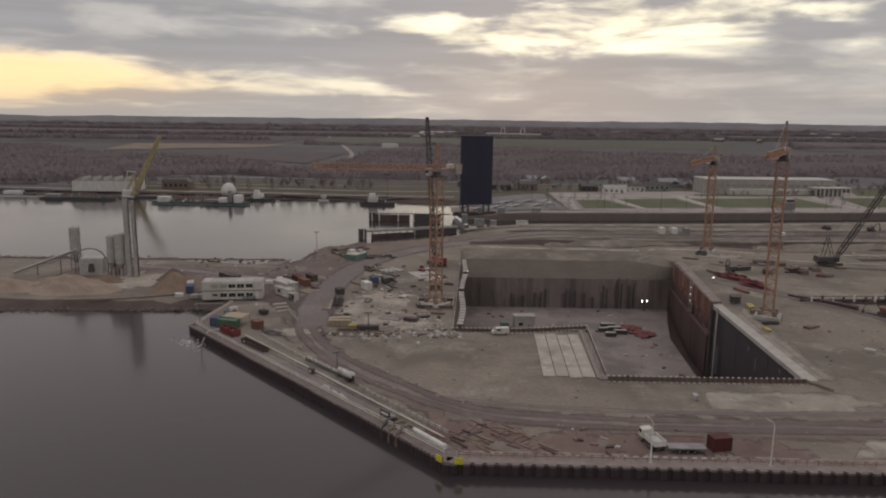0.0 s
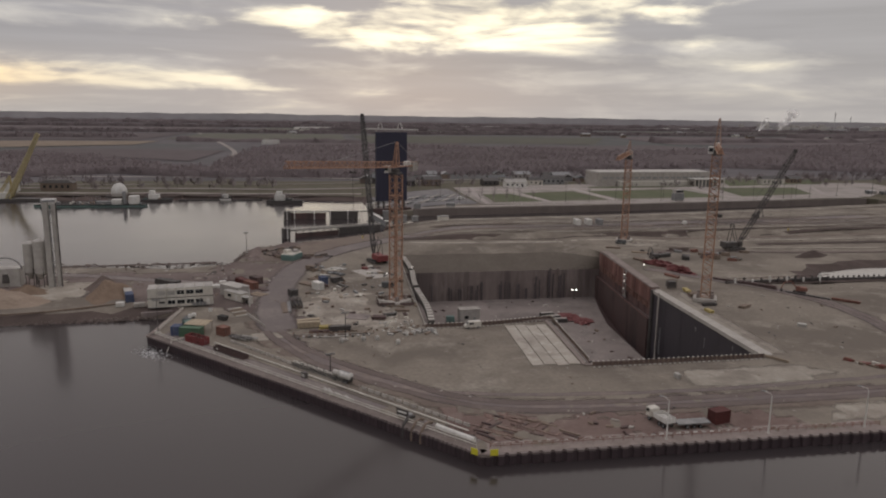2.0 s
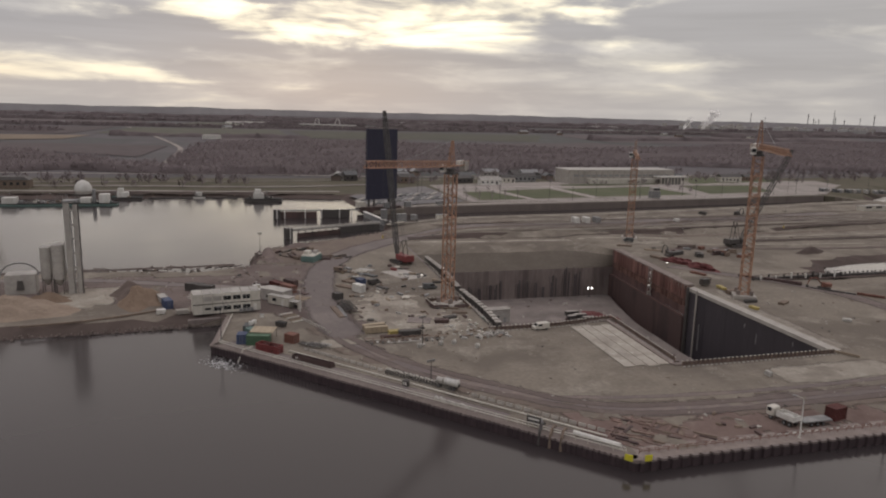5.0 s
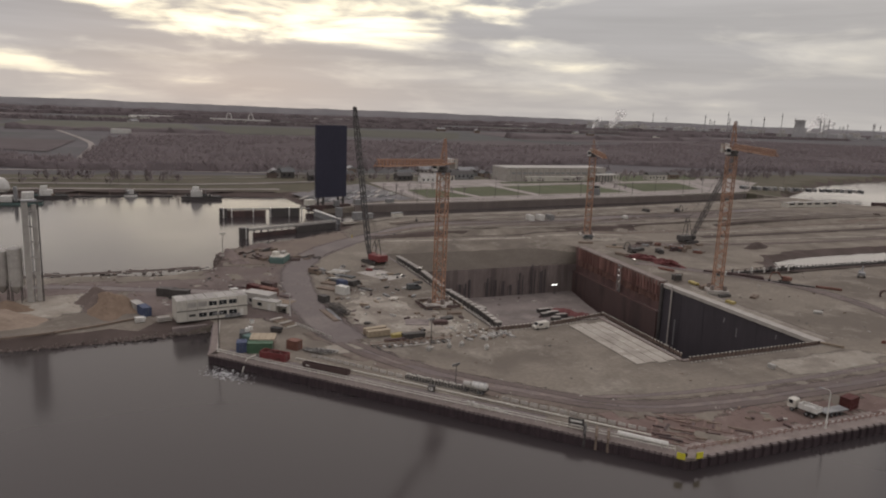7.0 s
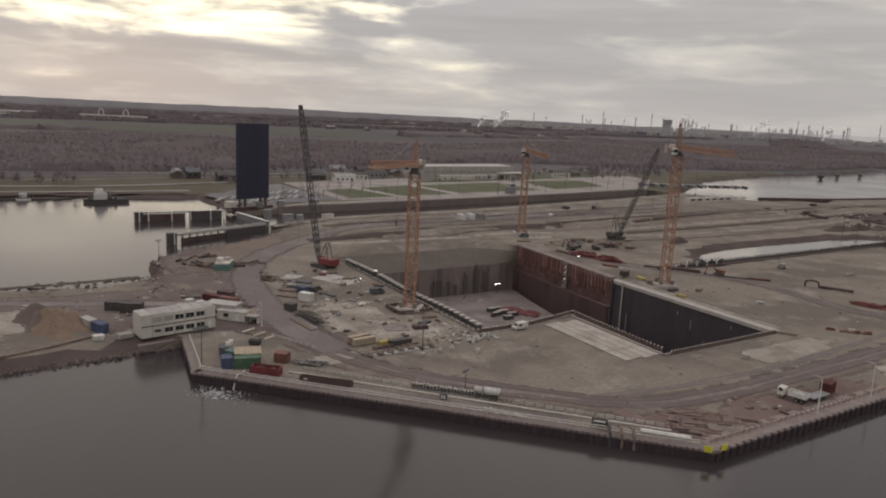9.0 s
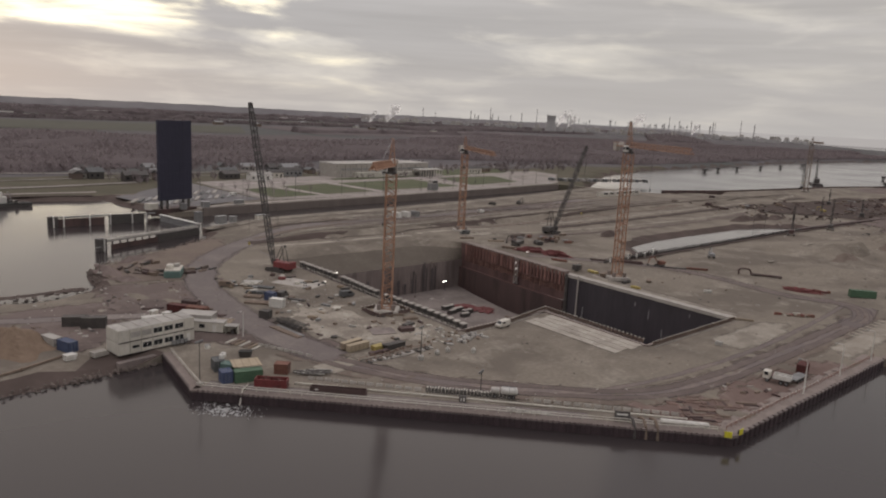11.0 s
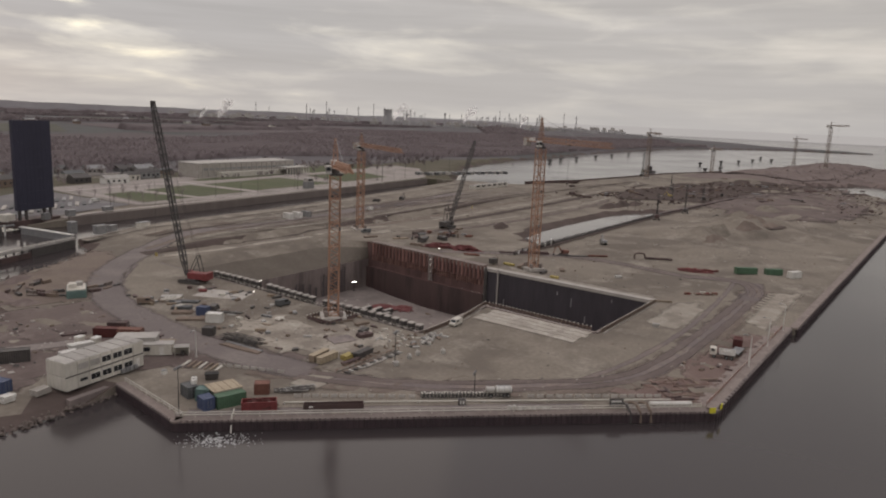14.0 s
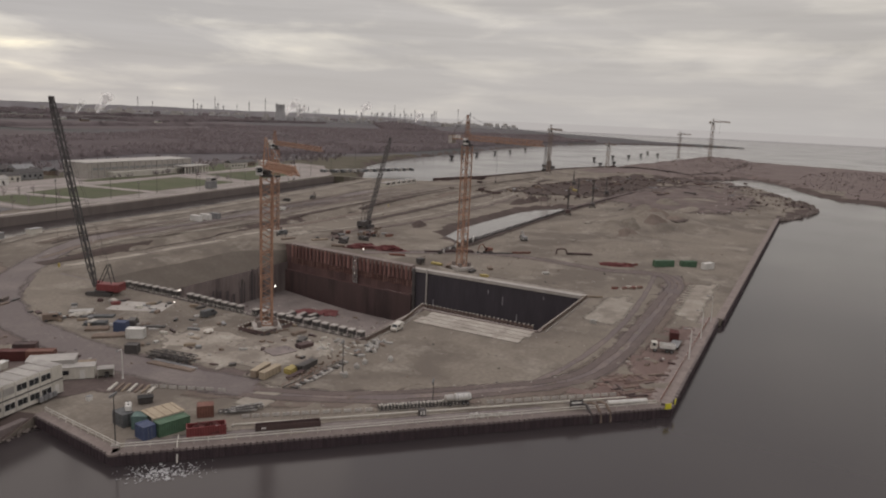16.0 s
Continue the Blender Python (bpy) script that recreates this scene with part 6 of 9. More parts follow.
def safety_fence(path, label):
    """Close-set white posts and rails before dark netting, round the pit."""
    base = thing("safety_fence", 0, 0, 0, 0, label, "fence", "fences round the pit")
    stake = Geo().box(0, 0, 0, 0.16, 0.16, 1.2).mesh("post", OLDWOOD)
    head = Geo().box(0, 0, 0, 0.46, 0.26, 0.2, b=0.03).mesh("post_head", CABIN)
    foot = Geo().box(0, 0, 0, 0.55, 0.36, 0.28, b=0.04).mesh("foot_block", CONCRETE)
    for (ax, ay), (bx, by) in zip(path, path[1:]):
        L = math.dist((ax, ay), (bx, by))
        a = math.degrees(math.atan2(by - ay, bx - ax))
        n = int(L / 1.3)
        nx, ny = 0.9 * math.sin(radians(a)), -0.9 * math.cos(radians(a))
        for k in range(n + 1):
            x, y = ax + (bx - ax) * k / n, ay + (by - ay) * k / n
            part("post", stake, OLDWOOD, base, at=pose(x, y, 0.02))
            part("post_head", head, CABIN, base, "pale post head", at=pose(x, y, 1.2, 0, 0, a))
            part("foot_block", foot, CONCRETE, base, at=pose(x + nx, y + ny, 0.0, 0, 0, a))
        part("rail", Geo().bar((ax, ay, 0.95), (bx, by, 0.95), 0.05), OLDWOOD, base)
        part("rail", Geo().bar((ax, ay, 0.45), (bx, by, 0.45), 0.05), OLDWOOD, base)
        part("netting", Geo().box((ax + bx) / 2 - 0.12 * nx, (ay + by) / 2 - 0.12 * ny, 0.1, L, 0.03, 1.0, rz=a), NETBROWN, base, "brown netting")
    return base


safety_fence([(0.3, 201.8), (20, 202.4), (39.3, 206.2)], "pale posts with dark netting along the pit edge")
safety_fence([(39.6, 206.0), (38.2, 185), (37.2, 168.2)], "pale posts with dark netting beside the concrete slabs")
safety_fence([(37.2, 165.0), (60, 165.0), (84, 165.2)], "pale posts with dark netting at the pit's narrow end")
for a, b in (((84, 165.4), (88, 160.6)),):
    g = thing("timber_beam", 0, 0, 0, 0, "pale timber beam laid at the pit corner", "beam")
    part("beam", Geo().bar((a[0], a[1] + 1.5, 0.45), (b[0], b[1], 0.45), 0.35), WOOD, g)
    part("support", Geo().box(a[0] + 1.5, a[1], 0, 0.5, 0.5, 0.3), OLDWOOD, g)

# pile heads along the pit's side wall
head = thing("pile_head", 2.4, 205.0, 0, 0, "black square pile head with a pale concrete top", "pile head", "pile heads along the pit")
part("shaft", Geo().box(0, 0, -0.3, 1.7, 1.7, 1.9, b=0.12), DARK, head)
part("cap", Geo().box(0, 0, 1.6, 1.85, 1.85, 0.28, b=0.06), CONCRETE, head, "pale concrete top")
for k in range(1, 31):
    if k in (13, 22):
        continue
    copy_thing(head, pose(2.4 + 0.028 * 3.1 * k + 0.5 * math.sin(k * 0.35), 205.0 + 3.1 * k, 0, 0, 0, 2 * math.sin(k * 5.0)))
guard_rail("guard_rail", [(0.3, 204), (1.6, 250), (3.0, 296)], "rail with white boards beside the pile heads", rails=2, height=1.0, gap=2.5, mat=CABIN)


def barrier_line(points, pitch, label, mat=CONCRETE, group="concrete barriers", size=(1.5, 0.45, 0.7)):
    first = thing("barrier_block", *points[0], 0, 0, label, "concrete barrier", group)
    L, w, h = size
    g = Geo()
    prof = [(-w / 2, 0), (w / 2, 0), (w / 2, h * 0.25), (w / 4, h), (-w / 4, h), (-w / 2, h * 0.25)]
    vs = [(-L / 2, p, q) for p, q in prof] + [(L / 2, p, q) for p, q in prof]
    n = len(prof)
    g.add(vs, [tuple(range(n)), tuple(range(2 * n - 1, n - 1, -1))] + [(i, i + n, (i + 1) % n + n, (i + 1) % n) for i in range(n)])
    part("body", g, mat, first)
    part("lifting_eye", Geo().bar((-0.12, 0, h), (0.12, 0, h + 0.05), 0.04), DARK, first)
    placed = False
    for (ax, ay), (bx, by) in zip(points, points[1:]):
        m = int(math.dist((ax, ay), (bx, by)) / pitch)
        a = math.degrees(math.atan2(by - ay, bx - ax))
        for k in range(m):
            p = pose(ax + (bx - ax) * k / m, ay + (by - ay) * k / m, terrain(ax, ay) * 0 + 0.02, 0, 0, a + 2 * math.sin(k * 7))
            if not placed:
                first.matrix_basis, placed = p, True
            else:
                copy_thing(first, p)


barrier_line([quay(22.5, 10.6), quay(36, 10.0), quay(49, 9.2)], 1.9, "small pale concrete barrier block along the quay road")
barrier_line([quay(73, 8.6), quay(88, 8.0), quay(104, 7.6)], 2.0, "small pale concrete barrier block along the quay road")
barrier_line([(-52, 222), (-47, 211), (-45, 206)], 1.8, "small pale concrete barrier block by the site road", group="barriers at the bend")
# long pale pipeline between quay road and rail
pl = thing("pipeline", 0, 0, 0, 0, "thin pale pipeline on low supports along the quay", "pipeline")
for k in range(6):
    a, b = quay(20 + 14 * k, 6.9 - 0.25 * k), quay(34 + 14 * k, 6.65 - 0.25 * k)
    part("pipe", Geo().bar((*a, 0.42), (*b, 0.42), 0.17, 8), CABIN, pl)
    part("support", Geo().box(*a, 0, 0.5, 0.5, 0.3), CONCRETE, pl)
wp = thing("white_pipe", 0, 0, 0, 0, "thick white pipe lying on the quay", "pipe")
part("pipe", Geo().bar((*quay(98, 3.0), 0.55), (*quay(107.5, 2.6), 0.55), 0.5, 12), WHITE, wp)
for s in (99, 103, 107):
    part("cradle", Geo().box(*quay(s, 2.8), 0, 0.9, 0.4, 0.25, rz=QR), OLDWOOD, wp)
# sign board
sb = thing("sign_board", *quay(90.0, 1.9), 0, QR, "dark sign board with white bars on two posts at the quay", "sign")
part("board", Geo().box(0, 0, 0.55, 3.1, 0.12, 1.7), DARK, sb)
for a in (-1, 1):
    part("post", Geo().box(a * 1.45, 0.1, 0, 0.12, 0.12, 2.3), BLACK, sb)
part("bar", Geo().box(0, -0.08, 1.45, 2.3, 0.04, 0.38), WHITE, sb, "white bar of lettering")
part("bar", Geo().box(0, -0.08, 0.8, 2.3, 0.04, 0.12), WHITE, sb, "white bar of lettering")
# pipes hanging over the edge
hp = thing("hanging_hose", *quay(94.0, 1.4), 0, QR, "thick dark hoses hanging over the quay edge into the water", "hose")
for k in range(3):
    x = -2.5 + 2.3 * k
    g = Geo()
    arc = [(x, 2.5, 0.4), (x + 0.2, 1.2, 1.0), (x + 0.5, -0.4, 1.1), (x + 0.7, -1.7, 0.2), (x + 0.8, -2.1, -1.4), (x + 0.8, -2.1, -4.6)]
    for p, q in zip(arc, arc[1:]):
        g.bar(p, q, 0.30, 8)
    part("hose", g, OLDWOOD if k else DARK, hp)
part("pump", Geo().box(-3.6, 2.0, 0, 1.6, 1.1, 1.0, b=0.15), GREY, hp)
# heap of white bags and the little pump cabinet
wbags = thing("bag_pile", *quay(71, 2.5), 0, QR, "low row of white sacks against the quay rail", "sacks")
for k in range(9):
    part("sack", Geo().dome(-4.2 + 1.05 * k, 0.3 * math.sin(k * 2.3), 0, 0.62, 0.5, 0.55 + 0.35 * (k < 3), 9, 3, 0.2, k), BAG, wbags)
cbx = thing("cabinet", *quay(57.0, 5.2), 0, QR, "small dark pump cabinet with white panels", "cabinet")
part("body", Geo().box(0, 0, 0, 1.5, 0.9, 1.4, b=0.06), DARK, cbx)
for a in (-0.3, 0.3):
    part("panel", Geo().box(a, -0.47, 0.3, 0.35, 0.05, 0.8), WHITE, cbx)
# long dark trough
dl = thing("steel_trough", *quay(30.2, 4.4), 0, QR + 1, "long dark rusty steel trough on the quay", "trough")
g = Geo().box(0, 0, 0.15, 12.2, 1.5, 0.15)
for a in (-1, 1):
    g.box(0, a * 0.72, 0.3, 12.2, 0.1, 0.9)
    g.box(a * 6.05, 0, 0.3, 0.1, 1.5, 0.9)
part("body", g, DARKRUST, dl)
for k in range(4):
    part("support", Geo().box(-4.8 + 3.2 * k, 0, 0, 0.3, 1.6, 0.16), OLDWOOD, dl)
part("bar", Geo().box(-4.6, -0.79, 0.55, 0.9, 0.04, 0.3), WHITE, dl, "pale painted bar")
# rows of stacked dark formwork along the road
for k in range(6):
    s = 50.2 + 3.15 * k
    fw = thing("formwork_stack", *quay(s, 9.3), 0, QR, "low stack of dark formwork frames on pale blocks", "formwork", "formwork stacks")
    for a in range(6):
        part("bearer", Geo().box(-1.4 + 0.55 * a, -0.75, 0, 0.28, 0.3, 0.22), CONCRETE, fw)
    for j in range(3):
        part("frame", Geo().box(0, 0, 0.22 + 0.32 * j, 3.0, 1.5 - 0.1 * j, 0.2, rz=1.5 * (j - 1)), DARK, fw)
        for a in range(4):
            part("spacer", Geo().box(-1.2 + 0.8 * a, -0.6, 0.42 + 0.32 * j, 0.28, 0.24, 0.12), CABIN, fw)
    for a in range(5):
        part("top_block", Geo().box(-1.2 + 0.6 * a, 0.3 * math.sin(2 * a + k), 1.06, 0.34, 0.5, 0.2, b=0.03), CABIN, fw, "pale block on top")
# steel frame heap near the red container
for k in range(7):
    a = k * 0.83
    lf = thing("lattice_frame", -52.5 + 1.1 * (k % 4), 199.6 - 1.4 * (k // 4) - 0.6 * (k % 4), 0.05 + 0.18 * (k // 3), -40 + 7 * math.sin(a * 3), "pale steel lattice frame lying in a heap", "steel frame", "lattice frames")
    g = Geo()
    for b in (-0.7, 0.7):
        g.bar((-2.6, b, 0.25), (2.6, b, 0.25), 0.13)
    for j in range(9):
        x = -2.6 + 0.65 * j
        g.bar((x, -0.7, 0.25), (x + (0.5 if j % 2 else 0), 0.7, 0.25), 0.1, 3)
    part("frame", g, BAG if k % 2 else DARK, lf)
    for x in (-2.2, 2.2):
        part("foot", Geo().box(x, 0, 0, 0.2, 1.6, 0.18), BAG, lf)
# yellow corner boards
for k, (x, y, rz) in enumerate(((-1.7, 124.2, QR), (1.6, 123.4, -1.2))):
    yb = thing("yellow_board", x, y - 0.9, 0.1, rz, "bright yellow marker board at the quay corner", "marker board", "corner boards")
    part("board", Geo().box(0, -0.35, 0, 1.5, 0.12, 1.2, b=0.03), SIGNYELLOW, yb)
    for a in (-0.5, 0.5):
        part("bracket", Geo().box(a, -0.15, 0.1, 0.12, 0.4, 0.9), DARK, yb)
mb = thing("mooring_plate", 0.0, 122.9, -0.3, -24, "pale step plate between the yellow boards", "plate")
part("plate", Geo().box(0, -0.3, 0, 2.0, 0.3, 0.6, b=0.04), CAP, mb)
part("rung", Geo().box(0, -0.5, 0.3, 1.4, 0.08, 0.08), DARK, mb)


def lamp_post(x, y, rz, label, h=8.4):
    b = thing("lamp_post", x, y, 0, rz, label, "lamp post", "lamp posts on the quay")
    part("pole", Geo().bar((0, 0, 0), (0, 0, h - 0.6), 0.16, 8, 0.10), WHITE, b)
    part("arm", Geo().bar((0, 0, h - 0.6), (0.35, 0, h - 0.1), 0.07, 6).bar((0.35, 0, h - 0.1), (1.5, 0, h), 0.07, 6), WHITE, b)
    part("lantern", Geo().box(1.8, 0, h - 0.12, 0.8, 0.32, 0.18, b=0.05), GREY, b)
    part("base_plate", Geo().box(0, 0, 0, 0.6, 0.6, 0.12), CONCRETE, b)


for x in (36.3, 57.8, 79.0):
    lamp_post(x, 124.6 - 0.012 * x, 120, "slim white lamp post at the quay edge")
lamp_post(-52.2, 231.5, 200, "slim dark lamp post near the site cabins", 7.0)


def flood_mast(x, y, h, label, z=0.0):
    b = thing("floodlight_mast", x, y, z, 20, label, "floodlight mast", "floodlight masts")
    part("foot", Geo().box(0, 0, 0, 1.3, 1.3, 0.5, b=0.1), CONCRETE, b)
    part("pole", Geo().bar((0, 0, 0.5), (0, 0, h), 0.13, 8, 0.08), DARK, b)
    part("crossbar", Geo().bar((-1.1, 0, h - 0.2), (1.1, 0, h - 0.2), 0.06), DARK, b)
    for k in range(4):
        part("floodlight", Geo().box(-0.9 + 0.6 * k, 0.1, h - 0.1, 0.42, 0.25, 0.4, b=0.04), GREY, b)


flood_mast(-74.6, 206.0, 9.6, "dark floodlight mast on the quay corner")
flood_mast(-23.1, 193.2, 7.8, "dark floodlight mast by the row of sacks")
flood_mast(-27.5, 167.2, 5.2, "dark floodlight mast at the road edge")
flood_mast(56, 517, 22, "tall floodlight mast on the far yard", 2.4)
flood_mast(262.5, 244.5, 19, "tall dark pole on the pond's bank")
flood_mast(281, 246.5, 14, "dark pole on the pond's bank")
flood_mast(123, 650, 26, "tall mast beyond the lock", 2.4)
flood_mast(300, 470, 20, "tall mast beside the lock", 2.4)
flood_mast(395, 497, 26, "tall mast beside the outer lock head", 2.4)
flood_mast(440, 500, 26, "tall mast beside the outer lock head", 2.4)
for x in (150, 205, 255, 330):
    flood_mast(x, 464 + 0.1 * (x - 150), 9, "slim mast on the lock wall", 3.0)

# ---- storage yard beside the pit ----


def plank_stack(x, y, rz, L, w, h, mat, label, rows=3, cols=5, group="", name=""):
    kind, piece = ("steel_stack", "beam") if mat in (DARKRUST, DARK, GREY, BRICKRED, MAROON, SLATE, RED) else ("block_stack", "block") if mat in (CONCRETE, STONE) else ("covered_pallet", "sheet") if mat in (BAG, WHITE) else ("timber_stack", "plank")
    name = name or kind
    b = thing(name, x, y, terrain(x, y) + 0.02, rz, label, "stack", group)
    r = random.Random(int(abs(x * 7 + y)))
    for j in range(rows):
        for c in range(cols):
            part(piece, Geo().box(r.uniform(-0.15, 0.15), -w / 2 + w * (c + 0.5) / cols, h * j / rows, L * r.uniform(0.9, 1.0), w / cols * 0.86, h / rows * 0.82), mat, b)


def crate(x, y, rz, L, w, h, mat, label):
    b = thing("crate", x, y, 0.05, rz, label, "crate", "wooden crates")
    part("body", Geo().box(0, 0, 0.15, L, w, h, b=0.04), mat, b)
    for k in range(5):
        for a in (-1, 1):
            part("batten", Geo().box(-L / 2 + L * (k + 0.5) / 5, a * (w / 2 + 0.03), 0.15, 0.16, 0.06, h), WOOD, b)
    part("lid", Geo().box(0, 0, 0.15 + h, L + 0.1, w + 0.1, 0.08), TAN, b)
    for k in range(3):
        part("skid", Geo().box(-L / 3 + L / 3 * k, 0, 0, 0.2, w, 0.15), OLDWOOD, b)


crate(-33.4, 208.8, 10, 6.4, 1.5, 1.6, WOOD, "long raw timber crate on the work floor")
crate(-33.2, 206.2, 4, 6.4, 1.5, 1.6, TAN, "long tan timber crate on the work floor")
plank_stack(-28.6, 203.9, 5, 3.4, 2.0, 1.2, YELLOW, "stack of yellow formwork boards", 4, 3)
plank_stack(-24.4, 202.6, 2, 6.5, 2.0, 1.5, DARK, "stack of dark formwork panels", 4, 3)
plank_stack(-30.0, 201.4, -1, 6.0, 1.2, 0.7, DARKRUST, "dark bundle of beams by the crates", 2, 4)
guard_rail("guard_rail", [(-37.5, 199.2), (-15.0, 198.6)], "rust-red rail beside the crates", rails=1, height=0.8, gap=2.2, mat=BRICKRED)
plank_stack(-29.0, 198.0, 0, 15.0, 0.8, 0.35, OLDWOOD, "long bundle of rails on the ground", 1, 4)
plank_stack(-27.0, 196.4, 1, 9.0, 0.6, 0.35, CONCRETE, "pale steel tubes on the ground", 1, 4)
for k in range(14):
    plank_stack(-36 + 1.5 * k, 197.0 + 0.2 * math.sin(k), 88, 1.6, 0.7, 0.45, BAG if k % 2 else DARK, "short bundle of spacers in a row", 1, 3, "spacer bundles")
first_bag = thing("big_bag", -24.2, 191.8, 0, 0, "white woven bulk bag filled with sand", "bulk bag", "bulk bags")
part("sack", Geo().bar((0, 0, 0), (0, 0, 0.85), 0.62, 12, 0.68).bar((0, 0, 0.85), (0, 0, 1.25), 0.68, 12, 0.25), BAG, first_bag)
for a in (0, 1):
    part("loop", Geo().bar((-0.4 + 0.8 * a, -0.3, 1.0), (-0.4 + 0.8 * a, 0, 1.4), 0.05, 4).bar((-0.4 + 0.8 * a, 0, 1.4), (-0.4 + 0.8 * a, 0.3, 1.0), 0.05, 4), CABIN, first_bag)
r = random.Random(3)
for x, y in ((-18.2, 192.6), (-14.5, 192.7), (-9.2, 188.6)):
    copy_thing(first_bag, pose(x, y, 0, 0, 0, r.uniform(0, 90)))
for k in range(16):
    copy_thing(first_bag, pose(-7.0 + 0.62 * k + r.uniform(-0.6, 0.6), 196.2 + 0.15 * k + r.uniform(-2.2, 2.2), 0, 0, 0, r.uniform(0, 90)) @ Matrix.Scale(r.uniform(0.4, 0.8), 4))
for k in range(13):
    plank_stack(-11 + 1.1 * k + r.uniform(-0.5, 0.5), 197.5 + r.uniform(-1.5, 2.2), r.uniform(0, 180), r.uniform(1.2, 2.6), 0.9, 0.5, (BAG, DARK, OLDWOOD, GREY)[k % 4], "small pile of site material by the pit", 1, 2, "site material")
plate = thing("steel_plate", -18.6, 215.4, 0.1, -20, "dark steel road plate on the pale work floor", "steel plate")
part("plate", Geo().box(0, 0, 0, 6.8, 5.6, 0.12), DAMP, plate)
part("lifting_eye", Geo().box(2.6, 0, 0.12, 0.3, 0.12, 0.15), DARK, plate)
plank_stack(-12.5, 212.5, -15, 4.4, 2.4, 1.1, DARKRUST, "dark pile of formwork on the work floor", 3, 3)
plank_stack(-4.5, 220.6, -10, 4.6, 1.6, 0.7, OLDWOOD, "flat stack of brown boards", 2, 3)
plank_stack(-9.0, 216.0, 15, 4.0, 1.8, 0.8, DARK, "dark bundle of reinforcing steel", 2, 3)
for k in range(12):
    plank_stack(-12 + r.uniform(0, 13), 226 + r.uniform(-2, 9), r.uniform(0, 180), r.uniform(2, 4), 1.0, r.uniform(0.4, 0.9), (DARKRUST, OLDWOOD, WOOD, DARK)[k % 4], "pile of boards round the crane base", 2, 3, "board piles")
safety_fence([(-11, 227), (-11.5, 235.5), (0.3, 236), (0.2, 226.5), (-11, 227)], "pale fence round the foot of the tower crane")
# bundles of beams and steel beside the site road
for j, (ax, ay, bx, by) in enumerate(((-39.5, 238.6, -38.2, 226.4), (-38.3, 238.4, -37.0, 227.2), (-37.2, 236.5, -36.0, 226.0))):
    fr_ = thing("lattice_frame", 0, 0, 0.05, 0, "long dark lattice frame lying by the site road", "steel frame", "lattice frames")
    g = Geo()
    g.lattice((ax, ay, 0.75 + 0.15 * j), (bx, by, 0.75 + 0.15 * j), 1.1, 1.1, 9, 0.11, 0.07)
    part("frame", g, DARK, fr_)
    for t in (0.15, 0.85):
        part("bearer", Geo().box(ax + (bx - ax) * t, ay + (by - ay) * t, 0, 1.4, 0.25, 0.2 + 0.15 * j), OLDWOOD, fr_)
for x, y, rx, ry, h, rz in ((-26.2, 280.2, 3.6, 1.5, 1.2, -20), (-29.0, 271.6, 2.2, 1.2, 1.0, 10), (-17.0, 241.0, 1.8, 1.2, 0.8, 30)):
    tp = thing("covered_pallet", x, y, 0.02, rz, "white tarpaulin over a low stack of boards", "tarpaulin", "white tarpaulins")
    part("stack", Geo().box(0, 0, 0, rx * 1.7, ry * 1.6, h * 0.6, b=0.05), OLDWOOD, tp)
    part("cover", Geo().dome(0, 0, h * 0.3, rx, ry, h * 0.7, 18, 6, 0.5, x), CABIN, tp, "creased white tarpaulin")
BUNDLES = (
    (-41.2, 228.6, -84, 13.0, 1.8, 0.5, OLDWOOD, "weathered bundle of beams by the site road"),
    (-39.8, 229.0, -86, 13, 1.0, 0.5, GREY, "long pale steel beam on the ground"),
    (-24.0, 276.0, -55, 9, 2.4, 0.6, SLATE, "flat stack of dark sheets"),
    (-23.0, 284.5, -40, 7, 2.8, 0.5, BAG, "pale plastic sheeting over boards"),
    (-29.0, 270.5, -50, 6, 2.5, 0.9, SLATE, "stack of grey panels"),
    (-32.0, 266.0, -48, 6, 2.6, 0.7, OLDWOOD, "rows of planks on bearers"),
    (-34.0, 259.0, -45, 8, 3.0, 0.6, OLDWOOD, "rows of long planks on bearers"),
)
RACKS = (
    (-12.5, 283, -30, 2.5, 1.6, 0.9, RED, "small red bundle on the sand"),
    (-22, 256, -60, 6, 1.4, 0.5, DARK, "low dark stack on the sand"),
    (-50.8, 247.0, -45, 6, 4.0, 0.25, WOOD, "tan boards laid on the ground"),
    (-62.5, 268.5, -20, 6, 1.2, 0.5, DARKRUST, "low rust-brown stack of steel beams"),
    (-49.6, 252.5, -50, 4, 1.6, 0.4, DARKRUST, "low rust-brown steel stack"),
    (-66, 258.5, -10, 6, 2.2, 1.0, WHITE, "pale covered stack by the road"),
    (-80.6, 262.5, -25, 3, 2.0, 1.0, DARK, "dark heap of machinery parts"),
    (-71, 255, -5, 4, 2, 1.0, WHITE, "white covered pallet on the sand"),
)
for k, (x, y, rz, L, w, h, mat, lab) in enumerate(BUNDLES + RACKS):
    plank_stack(x, y, rz, L, w, h, mat, lab, 3 if h > 0.6 else 1, 5)
for x, y, rz, L, m, lab in ((-57.6, 261.6, -53.5, 6.06, MAROON, "faded dark red container beside the site road"), (-54.2, 256.4, -53.5, 6.06, BRICKRED, "faded red oxide container with a dusty roof"),
                            (-53.0, 264.0, -50, 5.0, DARKRUST, "rust-brown container behind the red ones")):
    container(x, y, rz, L, m, lab, group="containers by the site road", height=2.4)
for x, y, lab in ((-64.5, 262.0, "pale covered bin beside the rack"), (-62.2, 258.4, "white small tank beside the rack")):
    bn2 = thing("storage_bin", x, y, 0, 20, lab, "bin", "bins by the rack")
    part("body", Geo().box(0, 0, 0, 2.2, 1.6, 1.4, b=0.2), CABIN, bn2)
    part("lid", Geo().box(0, 0, 1.4, 2.3, 1.7, 0.15, b=0.04), WHITE, bn2)
